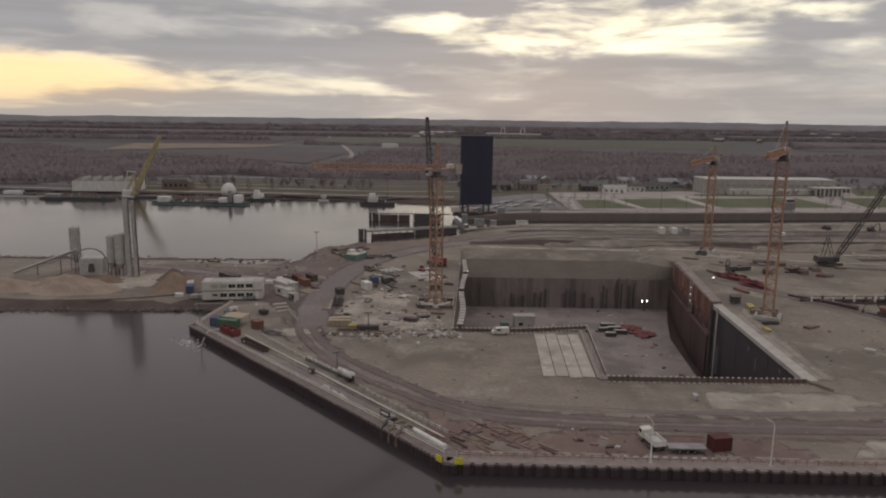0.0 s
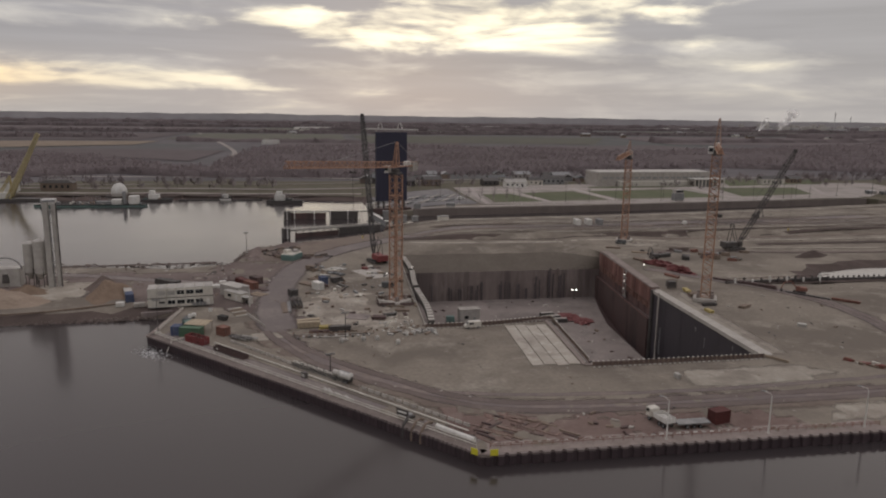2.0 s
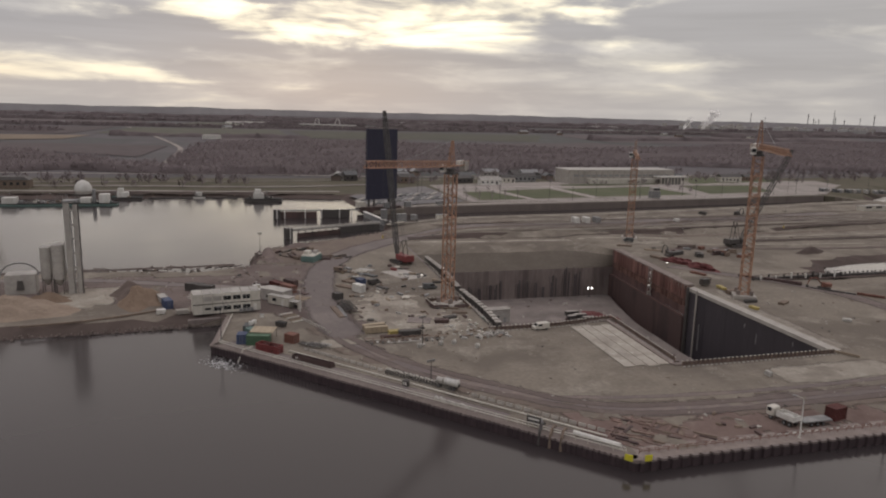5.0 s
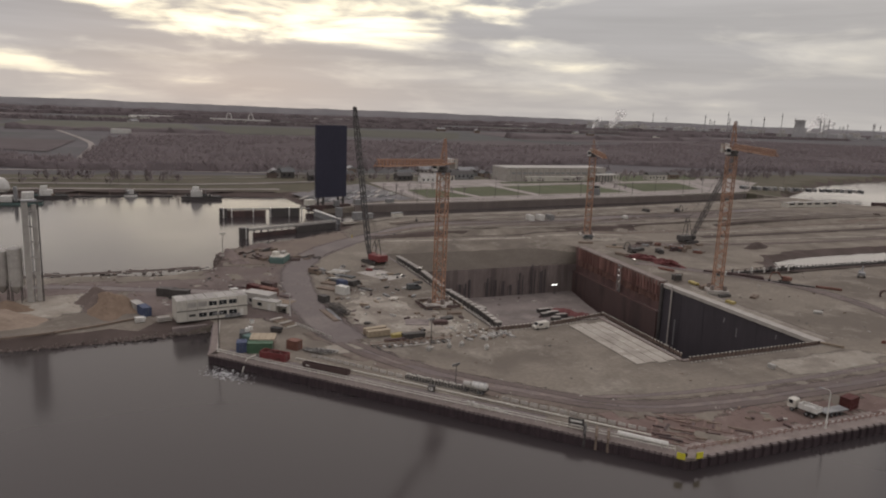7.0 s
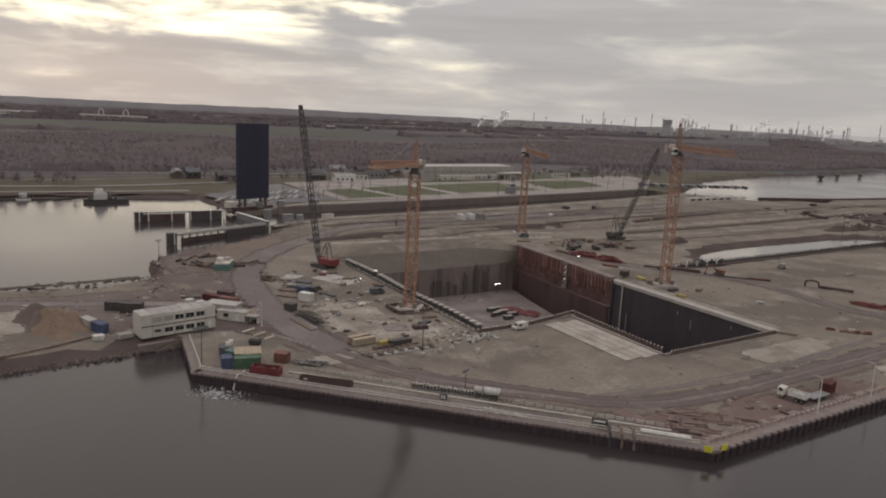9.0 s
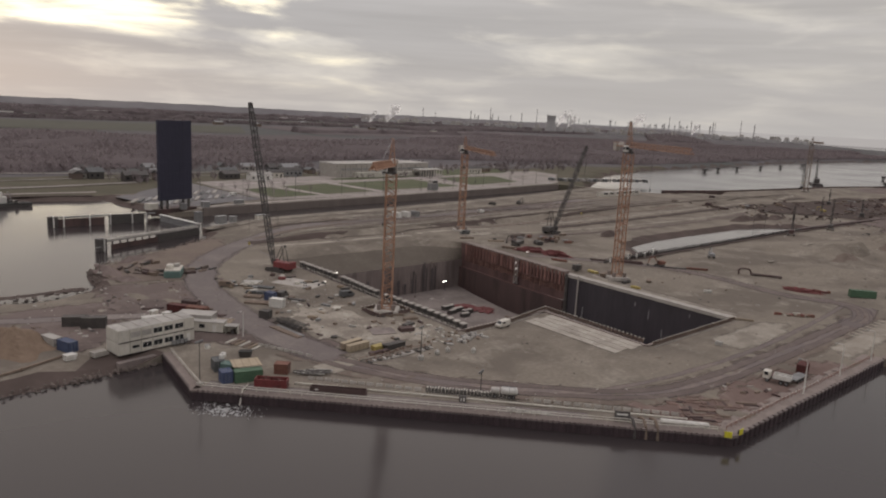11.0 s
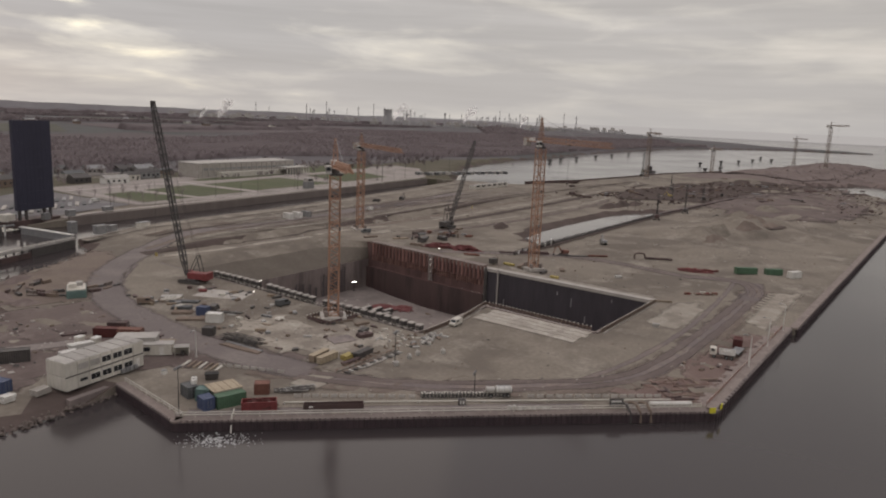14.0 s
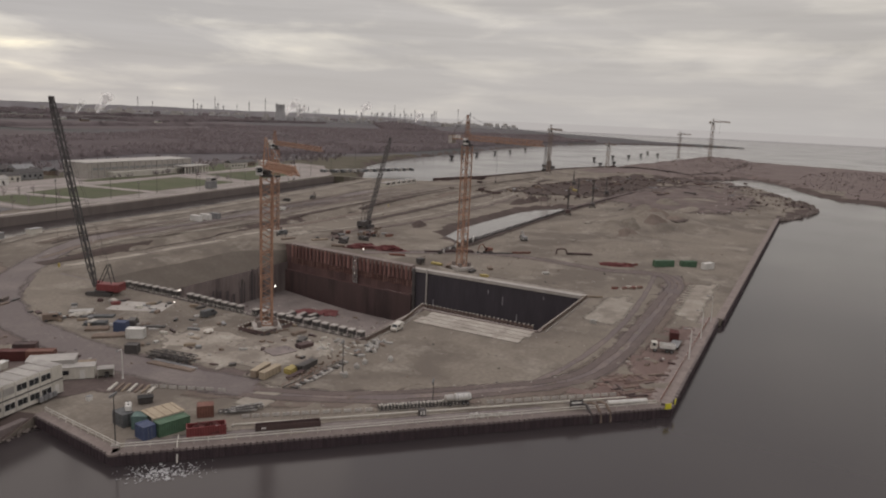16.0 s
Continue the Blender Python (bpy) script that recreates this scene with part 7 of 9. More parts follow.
for k in range(7):
    plank_stack(-56.5 + 0.55 * k, 229.3 - 1.35 * k, 28, 4.4, 0.55, 0.35, (CABIN, OLDWOOD, WOOD)[k % 3], "short bundle of pale planks on the sand", 1, 3, "plank bundles")
for k in range(90):
    x, y = r.uniform(-34, -1), r.uniform(232, 296)
    if x > -12 + 0.02 * y and y > 285 or noise.noise(V3((x * 0.09, y * 0.09, 5))) < -0.12:
        continue
    plank_stack(x, y, r.uniform(0, 180), r.uniform(1.0, 3.6), r.uniform(0.5, 1.5), r.uniform(0.25, 1.1), (OLDWOOD, GREY, DARK, BAG, WOOD, DARKRUST, CABIN)[k % 7], "small stack of material on the sand", 1, 3, "yard stacks")
for k in range(60):
    x, y = r.uniform(-36, -3), r.uniform(204, 262)
    if noise.noise(V3((x * 0.11, y * 0.11, 9))) < 0.0 or abs(x + 5.5) < 6 and 226 < y < 237:
        continue
    plank_stack(x, y, r.uniform(0, 180), r.uniform(0.7, 2.2), r.uniform(0.5, 1.2), r.uniform(0.2, 0.8), (BAG, DARK, OLDWOOD, DARKRUST, OLDWOOD)[k % 5], "small pallet of material on the work floor", 1, 2, "yard pallets")
for k in range(70):
    u, v = r.uniform(0, 1), r.gauss(0, 1)
    x, y = (-33 + 32 * u, 200.6 + 1.2 * v + 3 * u) if k % 2 else (-13 + 10 * u, 208 + 4.5 * v)
    if x > -1.5 or y < 196:
        continue
    plank_stack(x, y, r.uniform(0, 180), r.uniform(0.4, 1.3), r.uniform(0.3, 0.8), r.uniform(0.2, 0.7), (BAG, OLDWOOD, CABIN, OLDWOOD)[k % 4], "small pale bundle on the work floor", 1, 2, "pale bundles")
# scrap and timber by the quay corner
for k in range(64):
    x, y = r.uniform(1, 19), r.uniform(128, 141)
    if x + y > 152 or x < 4 and y > 137:
        continue
    plank_stack(x, y, r.choice((-46, -42, -40, 44)) + r.uniform(-7, 7), r.uniform(1.6, 5.5), r.uniform(0.3, 0.7), r.uniform(0.12, 0.4), (REDWOOD, OLDWOOD, REDMUD, REDWOOD, DARKRUST)[k % 5], "reddish timber and scrap near the quay corner", 1, 3, "scrap piles")
for k in range(9):
    x, y = r.uniform(18, 34), r.uniform(127, 138)
    plank_stack(x, y, r.uniform(0, 180), r.uniform(0.8, 2.0), r.uniform(0.4, 0.9), r.uniform(0.2, 0.6), (DARKRUST, CONCRETE, OLDWOOD)[k % 3], "small pile of stones and boards", 1, 2, "small piles")
plank_stack(54.5, 154.8, 90, 2.0, 1.0, 1.2, BAG, "pale stack of blocks on the pad", 3, 2)

# ---- in and round the pit ----


def mound(name, x, y, z, rx, ry, h, mat, label, rz=0.0, group="", category="heap", rough=0.35, n=30, rings=9):
    """A heap of loose earth with a soft foot and an uneven crest."""
    b = thing(name, x, y, z, rz, label, category, group)
    g = Geo()
    vs = [(0, 0, h)]
    for j in range(1, rings + 1):
        t = j / rings
        for i in range(n):
            a = math.tau * i / n
            wob = 1 + rough * noise.noise(V3((1.3 * math.cos(a), 1.3 * math.sin(a), x * 0.13 + y)))
            px, py = rx * t * wob * math.cos(a), ry * t * wob * math.sin(a)
            f = (0.5 + 0.5 * math.cos(math.pi * t)) ** 0.85
            ca, sa = math.cos(radians(rz)), math.sin(radians(rz))
            drop = terrain(x + ca * px - sa * py, y + sa * px + ca * py) - terrain(x, y)
            vs.append((px, py, drop + h * f * (1 + rough * noise.noise(V3((px * 0.25 + x, py * 0.25 + y, 0)))) - 0.25 * t))
    fs = [(0, 1 + i, 1 + (i + 1) % n) for i in range(n)]
    for j in range(rings - 1):
        fs += [(1 + j * n + i, 1 + (j + 1) * n + i, 1 + (j + 1) * n + (i + 1) % n, 1 + j * n + (i + 1) % n) for i in range(n)]
    part("mound", g.add(vs, fs), mat, b)


def net_heap(x, y, z, rx, ry, h, mat, label, rz=0.0, group="tarpaulins"):
    b = thing("covered_heap", x, y, z, rz, label, "covered heap", group)
    part("cover", Geo().dome(0, 0, 0, rx, ry, h, 22, 6, 0.75, x), mat, b)
    part("edge_rope", Geo().bar((-rx * 0.9, -ry * 0.3, 0.06), (rx * 0.8, -ry * 0.75, 0.06), 0.06), DARK, b)


net_heap(70.5, 273.5, PIT_Z, 5.5, 4.2, 0.7, NET, "red net spread on the pit floor", 70)
net_heap(73.8, 266.5, PIT_Z, 5.0, 3.6, 0.8, NET, "red net spread on the pit floor", 50)
net_heap(108.0, 274, 1.0, 6.5, 2.6, 2.0, NET, "red tarpaulin over a heap behind the pit wall", -60)
net_heap(110.5, 261.5, 1.0, 6.5, 2.6, 2.0, NET, "red tarpaulin over a heap behind the pit wall", -70)
for x, y, rz, L in ((61.5, 276.5, 3, 5.6), (63.0, 272.0, 2, 5.4), (64.5, 267.8, -2, 5.0), (58.6, 270.6, 6, 3.6), (60.2, 264.5, 0, 4.0)):
    fm = thing("formwork_stack", x, y, PIT_Z, rz, "dark formwork stack with a pale top on the pit floor", "stack", "pit stacks")
    for j in range(3):
        part("panel", Geo().box(0.1 * math.sin(3 * j + x), 0, 0.5 * j, L, 2.2, 0.4, b=0.03), DARK, fm)
    part("cover", Geo().box(0, 0, 1.5, L * 0.96, 1.5, 0.12, b=0.04), CONCRETE, fm, "pale cover boards")
hut = thing("site_hut", 28, 273, PIT_Z, 4, "pale site hut with a flat roof on the pit floor", "hut")
part("body", Geo().box(0, 0, 0, 8.2, 4.0, 5.2, b=0.08), ROOF, hut)
part("roof", Geo().box(0, 0, 5.2, 8.5, 4.3, 0.2), CONCRETE, hut)
part("window", Geo().box(-1.5, -2.02, 1.6, 1.6, 0.08, 1.2), GLASS, hut)
part("door", Geo().box(1.8, -2.02, 0, 1.0, 0.08, 2.1), GREY, hut)
gen = thing("generator", 20.5, 273, PIT_Z, 0, "dark green generator box on the pit floor", "generator")
part("body", Geo().box(0, 0, 0.2, 3.2, 2.0, 2.2, b=0.1), TEAL, gen)
part("skid", Geo().box(0, 0, 0, 3.4, 2.2, 0.2), DARK, gen)
fl2 = thing("floodlight", 82.6, 302.6, PIT_Z, 0, "pair of lit floodlights on a stand by the pit's back wall", "floodlight")
part("stand", Geo().bar((0, 0, 0), (0, 0, 4.1), 0.1).bar((-1.1, 0, 3.9), (1.1, 0, 3.9), 0.07), DARK, fl2)
part("base_plate", Geo().box(0, 0, 0, 1.2, 1.2, 0.2), DARK, fl2)
for a in (-0.9, 0.9):
    lm = part("lamp_housing", Geo().box(a, 0.1, 3.65, 0.8, 0.3, 0.6), DARK, fl2)
    part("lens", Geo().box(a, -0.08, 3.75, 0.5, 0.06, 0.4), LAMP, lm, "lit lens")
stair = thing("stair_tower", 89.3, 265, PIT_Z, -84, "slim scaffold stair tower with small lit lamps on the pit wall", "stair tower")
st = Geo()
for a in (-0.9, 0.9):
    for b in (0.0, 1.3):
        st.bar((a, b, 0), (a, b, 21.5), 0.09)
part("frame", st, ROOF, stair)
land = Geo().box(0, 0.65, 0, 1.9, 1.4, 0.08).mesh("landing", GREY)
flight = Geo().bar((-0.8, 0.3, 0), (0.8, 0.3, 2.6), 0.16).bar((-0.8, 0.0, 1.0), (0.8, 0.0, 1.0), 0.05).mesh("flight", ROOF)
bulb = Geo().box(0, -0.15, 0, 0.22, 0.10, 0.2).mesh("lamp", SMALLLAMP)
for k in range(8):
    part("landing", land, GREY, stair, at=pose(0, 0, 2.6 * (k + 1)))
    part("flight", flight, GREY, stair, at=pose(0, 0, 2.6 * k, 0, 0, 0))
    if k % 2 == 0 or k == 5:
        part("lamp", bulb, SMALLLAMP, stair, "lit work lamp", at=pose(0, 0, 2.6 * (k + 1) + 1.2))
for x, y, n in ((98.0, 267, 2), (-5, 266.5, 1), (5.5, 276, 2)):
    lt = thing("work_lamp", x, y, terrain(x, y), 0, "small lit work lamp on a stand", "work lamp", "work lamps")
    part("stand", Geo().bar((0, 0, 0), (0, 0, 1.8), 0.05), DARK, lt)
    for k in range(n):
        part("lens", Geo().box(-0.3 + 0.6 * k, -0.1, 1.7, 0.3, 0.12, 0.25), SMALLLAMP, lt, "lit lens")
dc = thing("dark_cabin", 94.5, 237.0, 1.0, -5, "dark pump cabin with a frame on the pit wall", "cabin")
part("body", Geo().box(0, 0, 0.3, 3.0, 2.2, 2.0, b=0.1), DARK, dc)
part("frame", Geo().bar((-1.6, -1.2, 0), (-1.6, -1.2, 3.0), 0.1).bar((1.6, -1.2, 0), (1.6, -1.2, 3.0), 0.1).bar((-1.6, -1.2, 3.0), (1.6, -1.2, 3.0), 0.1), DARKRUST, dc)
plank_stack(97.5, 231.0, 80, 5, 1.8, 0.8, YELLOW, "stack of yellow beams on the platform", 2, 3)
PLATFORM_STACKS = (
    (103, 253, -70, 7, 1.6, .8, BRICKRED),
    (104, 284, -70, 6, 2, 1, OLDWOOD),
    (118, 290, 20, 7, 2.4, 1.6, DARK),
    (126, 285, 60, 6, 3, 1.8, DARK),
    (133, 305, 10, 9, 3, 1.5, EARTH),
    (151, 298, 40, 5, 2, 1.2, DARK),
    (163, 300, 0, 4, 2, 1, OLDWOOD),
    (112, 300, -30, 8, 2, .6, WOOD),
    (104, 312, -20, 7, 2, .8, OLDWOOD),
    (121, 243, -50, 12, 1.2, .8, DARKRUST),
)
SAND_STACKS = (
    (128, 236, -50, 14, 1.6, 1.2, DARKRUST),
    (138, 222, -52, 15, 1.0, .7, DARK),
    (146, 213, -50, 9, 1.0, .8, BRICKRED),
    (108, 212, 30, 5, 2, .8, OLDWOOD),
    (113, 190, -40, 2.6, 1.6, .9, BAG),
    (93, 208, -87, 3.6, 1.6, .9, YELLOW),
    (98.5, 225.5, 10, 7, 1.8, 1.2, OLDWOOD),
    (97, 215, 0, 5, 1.4, 1.0, DARK),
)
for k, (x, y, rz, L, w, h, mat) in enumerate(PLATFORM_STACKS + SAND_STACKS):
    plank_stack(x, y, rz, L, w, h, mat, "stack of beams and boards on the platform" if mat not in (RED, BRICKRED) else "red stack of steel on the sand", 3 if h > 0.7 else 1, 3)
for k in range(16):
    plank_stack(104.5 + 0.5 * k + r.uniform(-0.6, 0.6), 160.2 - 0.5 * k + r.uniform(-1.3, 1.3), r.uniform(-70, -20), r.uniform(0.9, 2.4), r.uniform(0.5, 1.0), r.uniform(0.3, 1.0), (BRICKRED, RED, BRICKRED, OLDWOOD, CABIN)[k % 5], "small red steel pieces heaped on the sand", 2, 2, "red steel pieces")
for k in range(14):
    plank_stack(149.5 + 0.35 * k + r.uniform(-0.5, 0.5), 176 - 1.0 * k + r.uniform(-0.8, 0.8), r.uniform(-90, -45), r.uniform(1.0, 2.6), r.uniform(0.6, 1.2), r.uniform(0.4, 1.2), (NET, BRICKRED, RED)[k % 3], "red steel pieces in a row by the green containers", 2, 2, "red steel pieces")
for k in range(22):
    x, y = 140 + r.gauss(0, 10), 291 + r.gauss(0, 7)
    plank_stack(x, y, r.uniform(0, 180), r.uniform(1.5, 5), r.uniform(0.7, 2), r.uniform(0.5, 2.2), (DARK, OLDWOOD, DARKRUST, BRICKRED, GREY)[k % 5], "pile of gear round the black crawler crane", 2, 2, "crane gear")
net_heap(148, 170, terrain(148, 170), 6.5, 1.6, 1.3, NET, "red net roll among the spoil heaps", -75)
lp = thing("pipe_loop", 158, 196, terrain(158, 196) + 0.3, -28, "thick dark pipe bent into a loop on the sand", "pipe")
g = Geo()
loop = [(-3.5, 2, 0.2), (-3.7, 1.9, 1.6), (-3.2, 1.7, 2.3), (-1.6, 1.1, 2.5), (0.2, 0.3, 2.3), (0.8, 0.1, 1.5), (0.9, 0.0, 0.4)]
for p, q in zip(loop, loop[1:]):
    g.bar(p, q, 0.36, 8)
part("pipe", g, DARKRUST, lp)
part("pipe", Geo().bar((0.9, 0, 0.3), (6, -2.8, 0.3), 0.5, 8).bar((6, -2.8, 0.3), (11, -6.5, 0.3), 0.5, 8), DARKRUST, lp, "rust-brown pipe lying on the sand")
part("flange", Geo().bar((-3.5, 2, 0.0), (-3.5, 2, 0.25), 0.5, 10), DARKRUST, lp)
# sheet piles standing along the pond
pw = thing("pond_sheet_wall", 0, 0, 0, 0, "dark sheet pile wall with upright stubs along the pond", "sheet pile wall")
part("cap", Geo().bar((128, 243.6, 0.4), (330, 245.2, 0.4), 1.0), DARK, pw)
part("pier_deck", Geo().box(415, 241.2, 0.2, 172, 3.0, 1.0, rz=-3.0, b=0.1), DARKRUST, pw, "dark rusted pier deck")
part("pier_side", Geo().box(415, 243.0, -2.0, 172, 0.6, 2.9, rz=-3.0), DARKRUST, pw, "rusted sheet side of the pier")
part("wall", Geo().box(235, 245.0, -4, 190, 0.5, 4.1, rz=0.5), QUAYSTEEL, pw)
stub = Geo().box(0, 0, 0, 0.45, 0.45, 1.3).mesh("stub", DARK)
for k in range(78):
    part("stub", stub, DARK, pw, at=pose(142 + 2.3 * k + r.uniform(-0.5, 0.5), 244.2 + r.uniform(-0.3, 0.3), 0.6, 6 * math.sin(k), 5 * math.cos(3 * k), 0))
tj = thing("pond_jetty", 0, 0, 0, 0, "dark work jetty on white posts at the end of the pond", "jetty")
part("deck", Geo().bar((118, 240.5, 1.3), (163, 243.6, 1.3), 0.5), DARK, tj)
part("rail", Geo().bar((118, 240.5, 2.6), (163, 243.6, 2.6), 0.12), DARKRUST, tj)
for k in range(13):
    part("post", Geo().box(118 + 3.7 * k, 239.9 + 0.255 * k, -0.5, 0.55, 0.5, 2.6 + 0.5 * (k % 3)), WHITE if k % 2 else DARK, tj)
# work clutter on the far side and further along the pond
for k in range(90):
    x = r.uniform(370, 680)
    y = 306 - (x - 480) * 0.32 + r.gauss(0, 20)
    if y < 232 and x < 520:
        continue
    plank_stack(x, y, r.uniform(0, 180), r.uniform(2, 8), r.uniform(0.8, 2.4), r.uniform(0.6, 2.6), (DARKRUST, EARTH, OLDWOOD, DARKRUST, GREY, EARTH)[k % 6], "dark stack of steel and boards at the far work front", 2, 2, "far stacks")
for k in range(40):
    x, y = r.uniform(480, 720), r.uniform(150, 300)
    plank_stack(x, y, r.uniform(60, 120), r.uniform(3, 12), r.uniform(1, 2.5), r.uniform(0.5, 1.6), (DARKRUST, DARK, OLDWOOD, MAROON, GREY)[k % 5], "dark stack of steel at the far end of the yard", 2, 2, "far stacks")
for x, y, rx, ry, h in ((338, 287, 20, 7, 3.2), (356, 284, 18, 7, 3.6), (372, 280, 14, 6, 2.6)):
    mound("earth_heap", x, y, -0.1, rx, ry, h, DARKEARTH, "dark earth heap beside the pond", 8, "earth heaps", "earth heap")
mound("earth_heap", 190, 290, 0, 11, 5, 2.4, DARKEARTH, "dark earth heap at the pond's end", 20, "earth heaps", "earth heap")
for k, (x, y, rx, ry, h) in enumerate(((232, 184, 13, 8, 3.0), (258, 189, 17, 10, 4.0), (284, 180, 13, 8, 3.2), (208, 192, 10, 6, 2.0), (306, 172, 14, 7, 2.6), (240, 172, 10, 5, 1.6), (330, 186, 16, 9, 3.4), (180, 186, 8, 5, 1.3))):
    mound("spoil_heap", x, y, terrain(x, y) - 0.3, rx, ry, h, (EARTHY, YARD)[k % 2], "steep spoil heap of tipped brown earth", 12 * math.sin(k * 2.1), "spoil heaps", "spoil heap", 0.6)
for x, y, rx, ry, h in ((290, 190, 40, 14, 3.0), (252, 196, 26, 10, 2.0), (350, 200, 34, 10, 2.6), (330, 170, 40, 11, 2.0), (420, 195, 32, 11, 3.0), (270, 172, 22, 8, 1.6), (310, 182, 26, 9, 2.4), (385, 175, 30, 9, 2.2), (230, 180, 18, 8, 1.2)):
    mound("spoil_heap", x, y, terrain(x, y) - 0.3, rx * 0.8, ry, h * 1.3, YARD, "low spoil heap of sandy earth", r.uniform(-20, 30), "spoil heaps", "spoil heap")
white_house = thing("white_cabin_row", 362, 403, 2.3, 0, "long white cabin row on the embankment", "cabin row")
for k in range(6):
    u = part("cabin_unit", Geo().box(-24 + 8.5 * k, 0, 0, 8.2, 6, 3.4 if k % 2 else 3.0, b=0.1), CABIN, white_house)
    part("window", Geo().box(-24 + 8.5 * k, -3.03, 1.8, 5, 0.08, 1.2), GLASS, u)
    part("roof", Geo().box(-24 + 8.5 * k, 0, 3.4 if k % 2 else 3.0, 8.4, 6.3, 0.2), ROOF, u)



def scatter(name, ring, n, lo, hi, mat, label, seed, flat=0.35, long=2.0):
    """Loose small pieces lying about on the ground, in one object."""
    q = random.Random(seed)
    xs_, ys_ = [p[0] for p in ring], [p[1] for p in ring]
    cand = np.array([(q.uniform(min(xs_), max(xs_)), q.uniform(min(ys_), max(ys_))) for _ in range(n)])
    cand = cand[inside(cand, ring)]
    geo = Geo()
    for x, y in cand:
        if noise.noise(V3((x * 0.08, y * 0.08, seed))) < -0.05:
            continue
        s = lo + (hi - lo) * q.random() ** 2
        geo.box(x, y, terrain(x, y) + 0.05, s * q.uniform(1, long), s * q.uniform(0.4, 1), s * flat * q.uniform(0.5, 1.5), rz=q.uniform(0, 180), top=q.uniform(0.6, 1))
    return single(name, geo, mat, label, "debris", kind="stuff")


STORE = [(-48, 236), (-30, 206), (-2, 206), (0, 300), (-30, 300), (-44, 270)]
FRONT = [(-46, 200), (-2, 200), (36, 200), (36, 165), (84, 162), (84, 128), (2, 127), (-40, 176)]
RIGHT = [(96, 310), (96, 165), (90, 130), (330, 122), (330, 240), (140, 243)]
BACK = [(8, 336), (92, 334), (170, 318), (330, 330), (330, 420), (30, 390)]
LEFT = [(-70, 240), (-48, 236), (-44, 300), (-62, 303), (-150, 296), (-150, 270)]
FAR = [(330, 122), (600, 130), (700, 170), (700, 230), (520, 330), (340, 330)]
for k, (ring, n, lo, hi) in enumerate(((STORE, 520, 0.1, 0.42), (FRONT, 300, 0.1, 0.4), (RIGHT, 500, 0.15, 0.7), (BACK, 350, 0.2, 0.9), (LEFT, 400, 0.15, 0.9), (FAR, 350, 0.4, 1.6))):
    for m, (mat, what) in enumerate(((CONCRETE, "pale broken stones and offcuts strewn over the sand"), (OLDWOOD, "brown boards and clods strewn over the sand"), (DARK, "dark scraps strewn over the sand"))):
        scatter("scattered_debris", ring, int(n * (1.0, 0.9, 0.3)[m]), lo, hi, mat, what, 20 + 3 * k + m)

WORK = [(380, 312), (372, 268), (460, 240), (560, 232), (690, 190), (712, 232), (650, 275), (560, 312), (470, 335)]
TIP = [(430, 110), (486, 96), (560, 108), (640, 135), (690, 165), (690, 200), (560, 170), (450, 150)]
for k, (ring, n) in enumerate(((WORK, 900), (TIP, 420), ([(740, 215), (860, 180), (1000, 170), (1250, 160), (1320, 220), (1150, 300), (900, 320), (780, 330)], 350), ([(615, 60), (640, -60), (900, -100), (1150, -50), (1150, 60), (900, 115), (740, 112)], 200))):
    for m, (mat, what) in enumerate(((DARKRUST, "rusty steel and boards strewn over the far work front"), (EARTH, "dark scrap and clods strewn over the far work front"), (CAP, "pale rubble strewn over the far work front"))):
        scatter("work_front_debris", ring, int(n * (1, 1, 0.5)[m]), 0.4, 1.7, mat, what, 70 + 3 * k + m, flat=0.9, long=2.5)


def piling_rig(x, y, h, lean, mat, label):
    b = thing("piling_rig", x, y, terrain(x, y), 20, label, "piling rig", "piling rigs")
    for a in (-1, 1):
        part("crawler_track", Geo().box(0, a * 1.7, 0, 5.4, 0.8, 1.0, b=0.2), DARK, b)
    part("house", Geo().box(-1.2, 0, 1.1, 4.6, 3.0, 2.4, b=0.2), mat, b)
    part("leader", Geo().lattice((2.6, 0, 0.6), (2.6 + lean, 0, h), 1.0, 0.8, 14, 0.16, 0.09), DARK, b)
    part("back_stay", Geo().bar((-2.0, 0, 3.4), (2.6 + lean * 0.7, 0, h * 0.7), 0.14), DARK, b)
    part("hammer", Geo().box(3.4, 0, h * 0.55, 0.9, 0.9, 3.0, b=0.1), DARK, b)


piling_rig(300, 238.5, 17, 0.0, DARKRUST, "dark piling rig with an upright leader beside the pond")
piling_rig(352, 236.0, 20, 0.6, DARK, "dark piling rig with an upright leader beside the pond")
piling_rig(404, 262, 16, 1.5, DARKRUST, "dark piling rig at the far work front")
piling_rig(448, 250, 13, 2.5, DARK, "dark piling rig at the far work front")
piling_rig(520, 300, 14, 4.0, DARK, "dark piling rig at the far work front")
q = random.Random(77)
for m, (mat, what) in enumerate(((CONCRETE, "pale rubble on the pit floor"), (DARKRUST, "dark scraps on the pit floor"), (OLDWOOD, "brown boards on the pit floor"))):
    geo = Geo()
    for k in range(46):
        x, y = q.uniform(6, 77), q.uniform(206, 300)
        if y < 215 and x < 40:
            continue
        s = 0.25 + 1.1 * q.random() ** 2
        geo.box(x, y, PIT_Z, s * q.uniform(1, 2.5), s * q.uniform(0.4, 1), s * 0.4, rz=q.uniform(0, 180), top=0.8)
    single("pit_debris", geo, mat, what, "debris", kind="stuff")

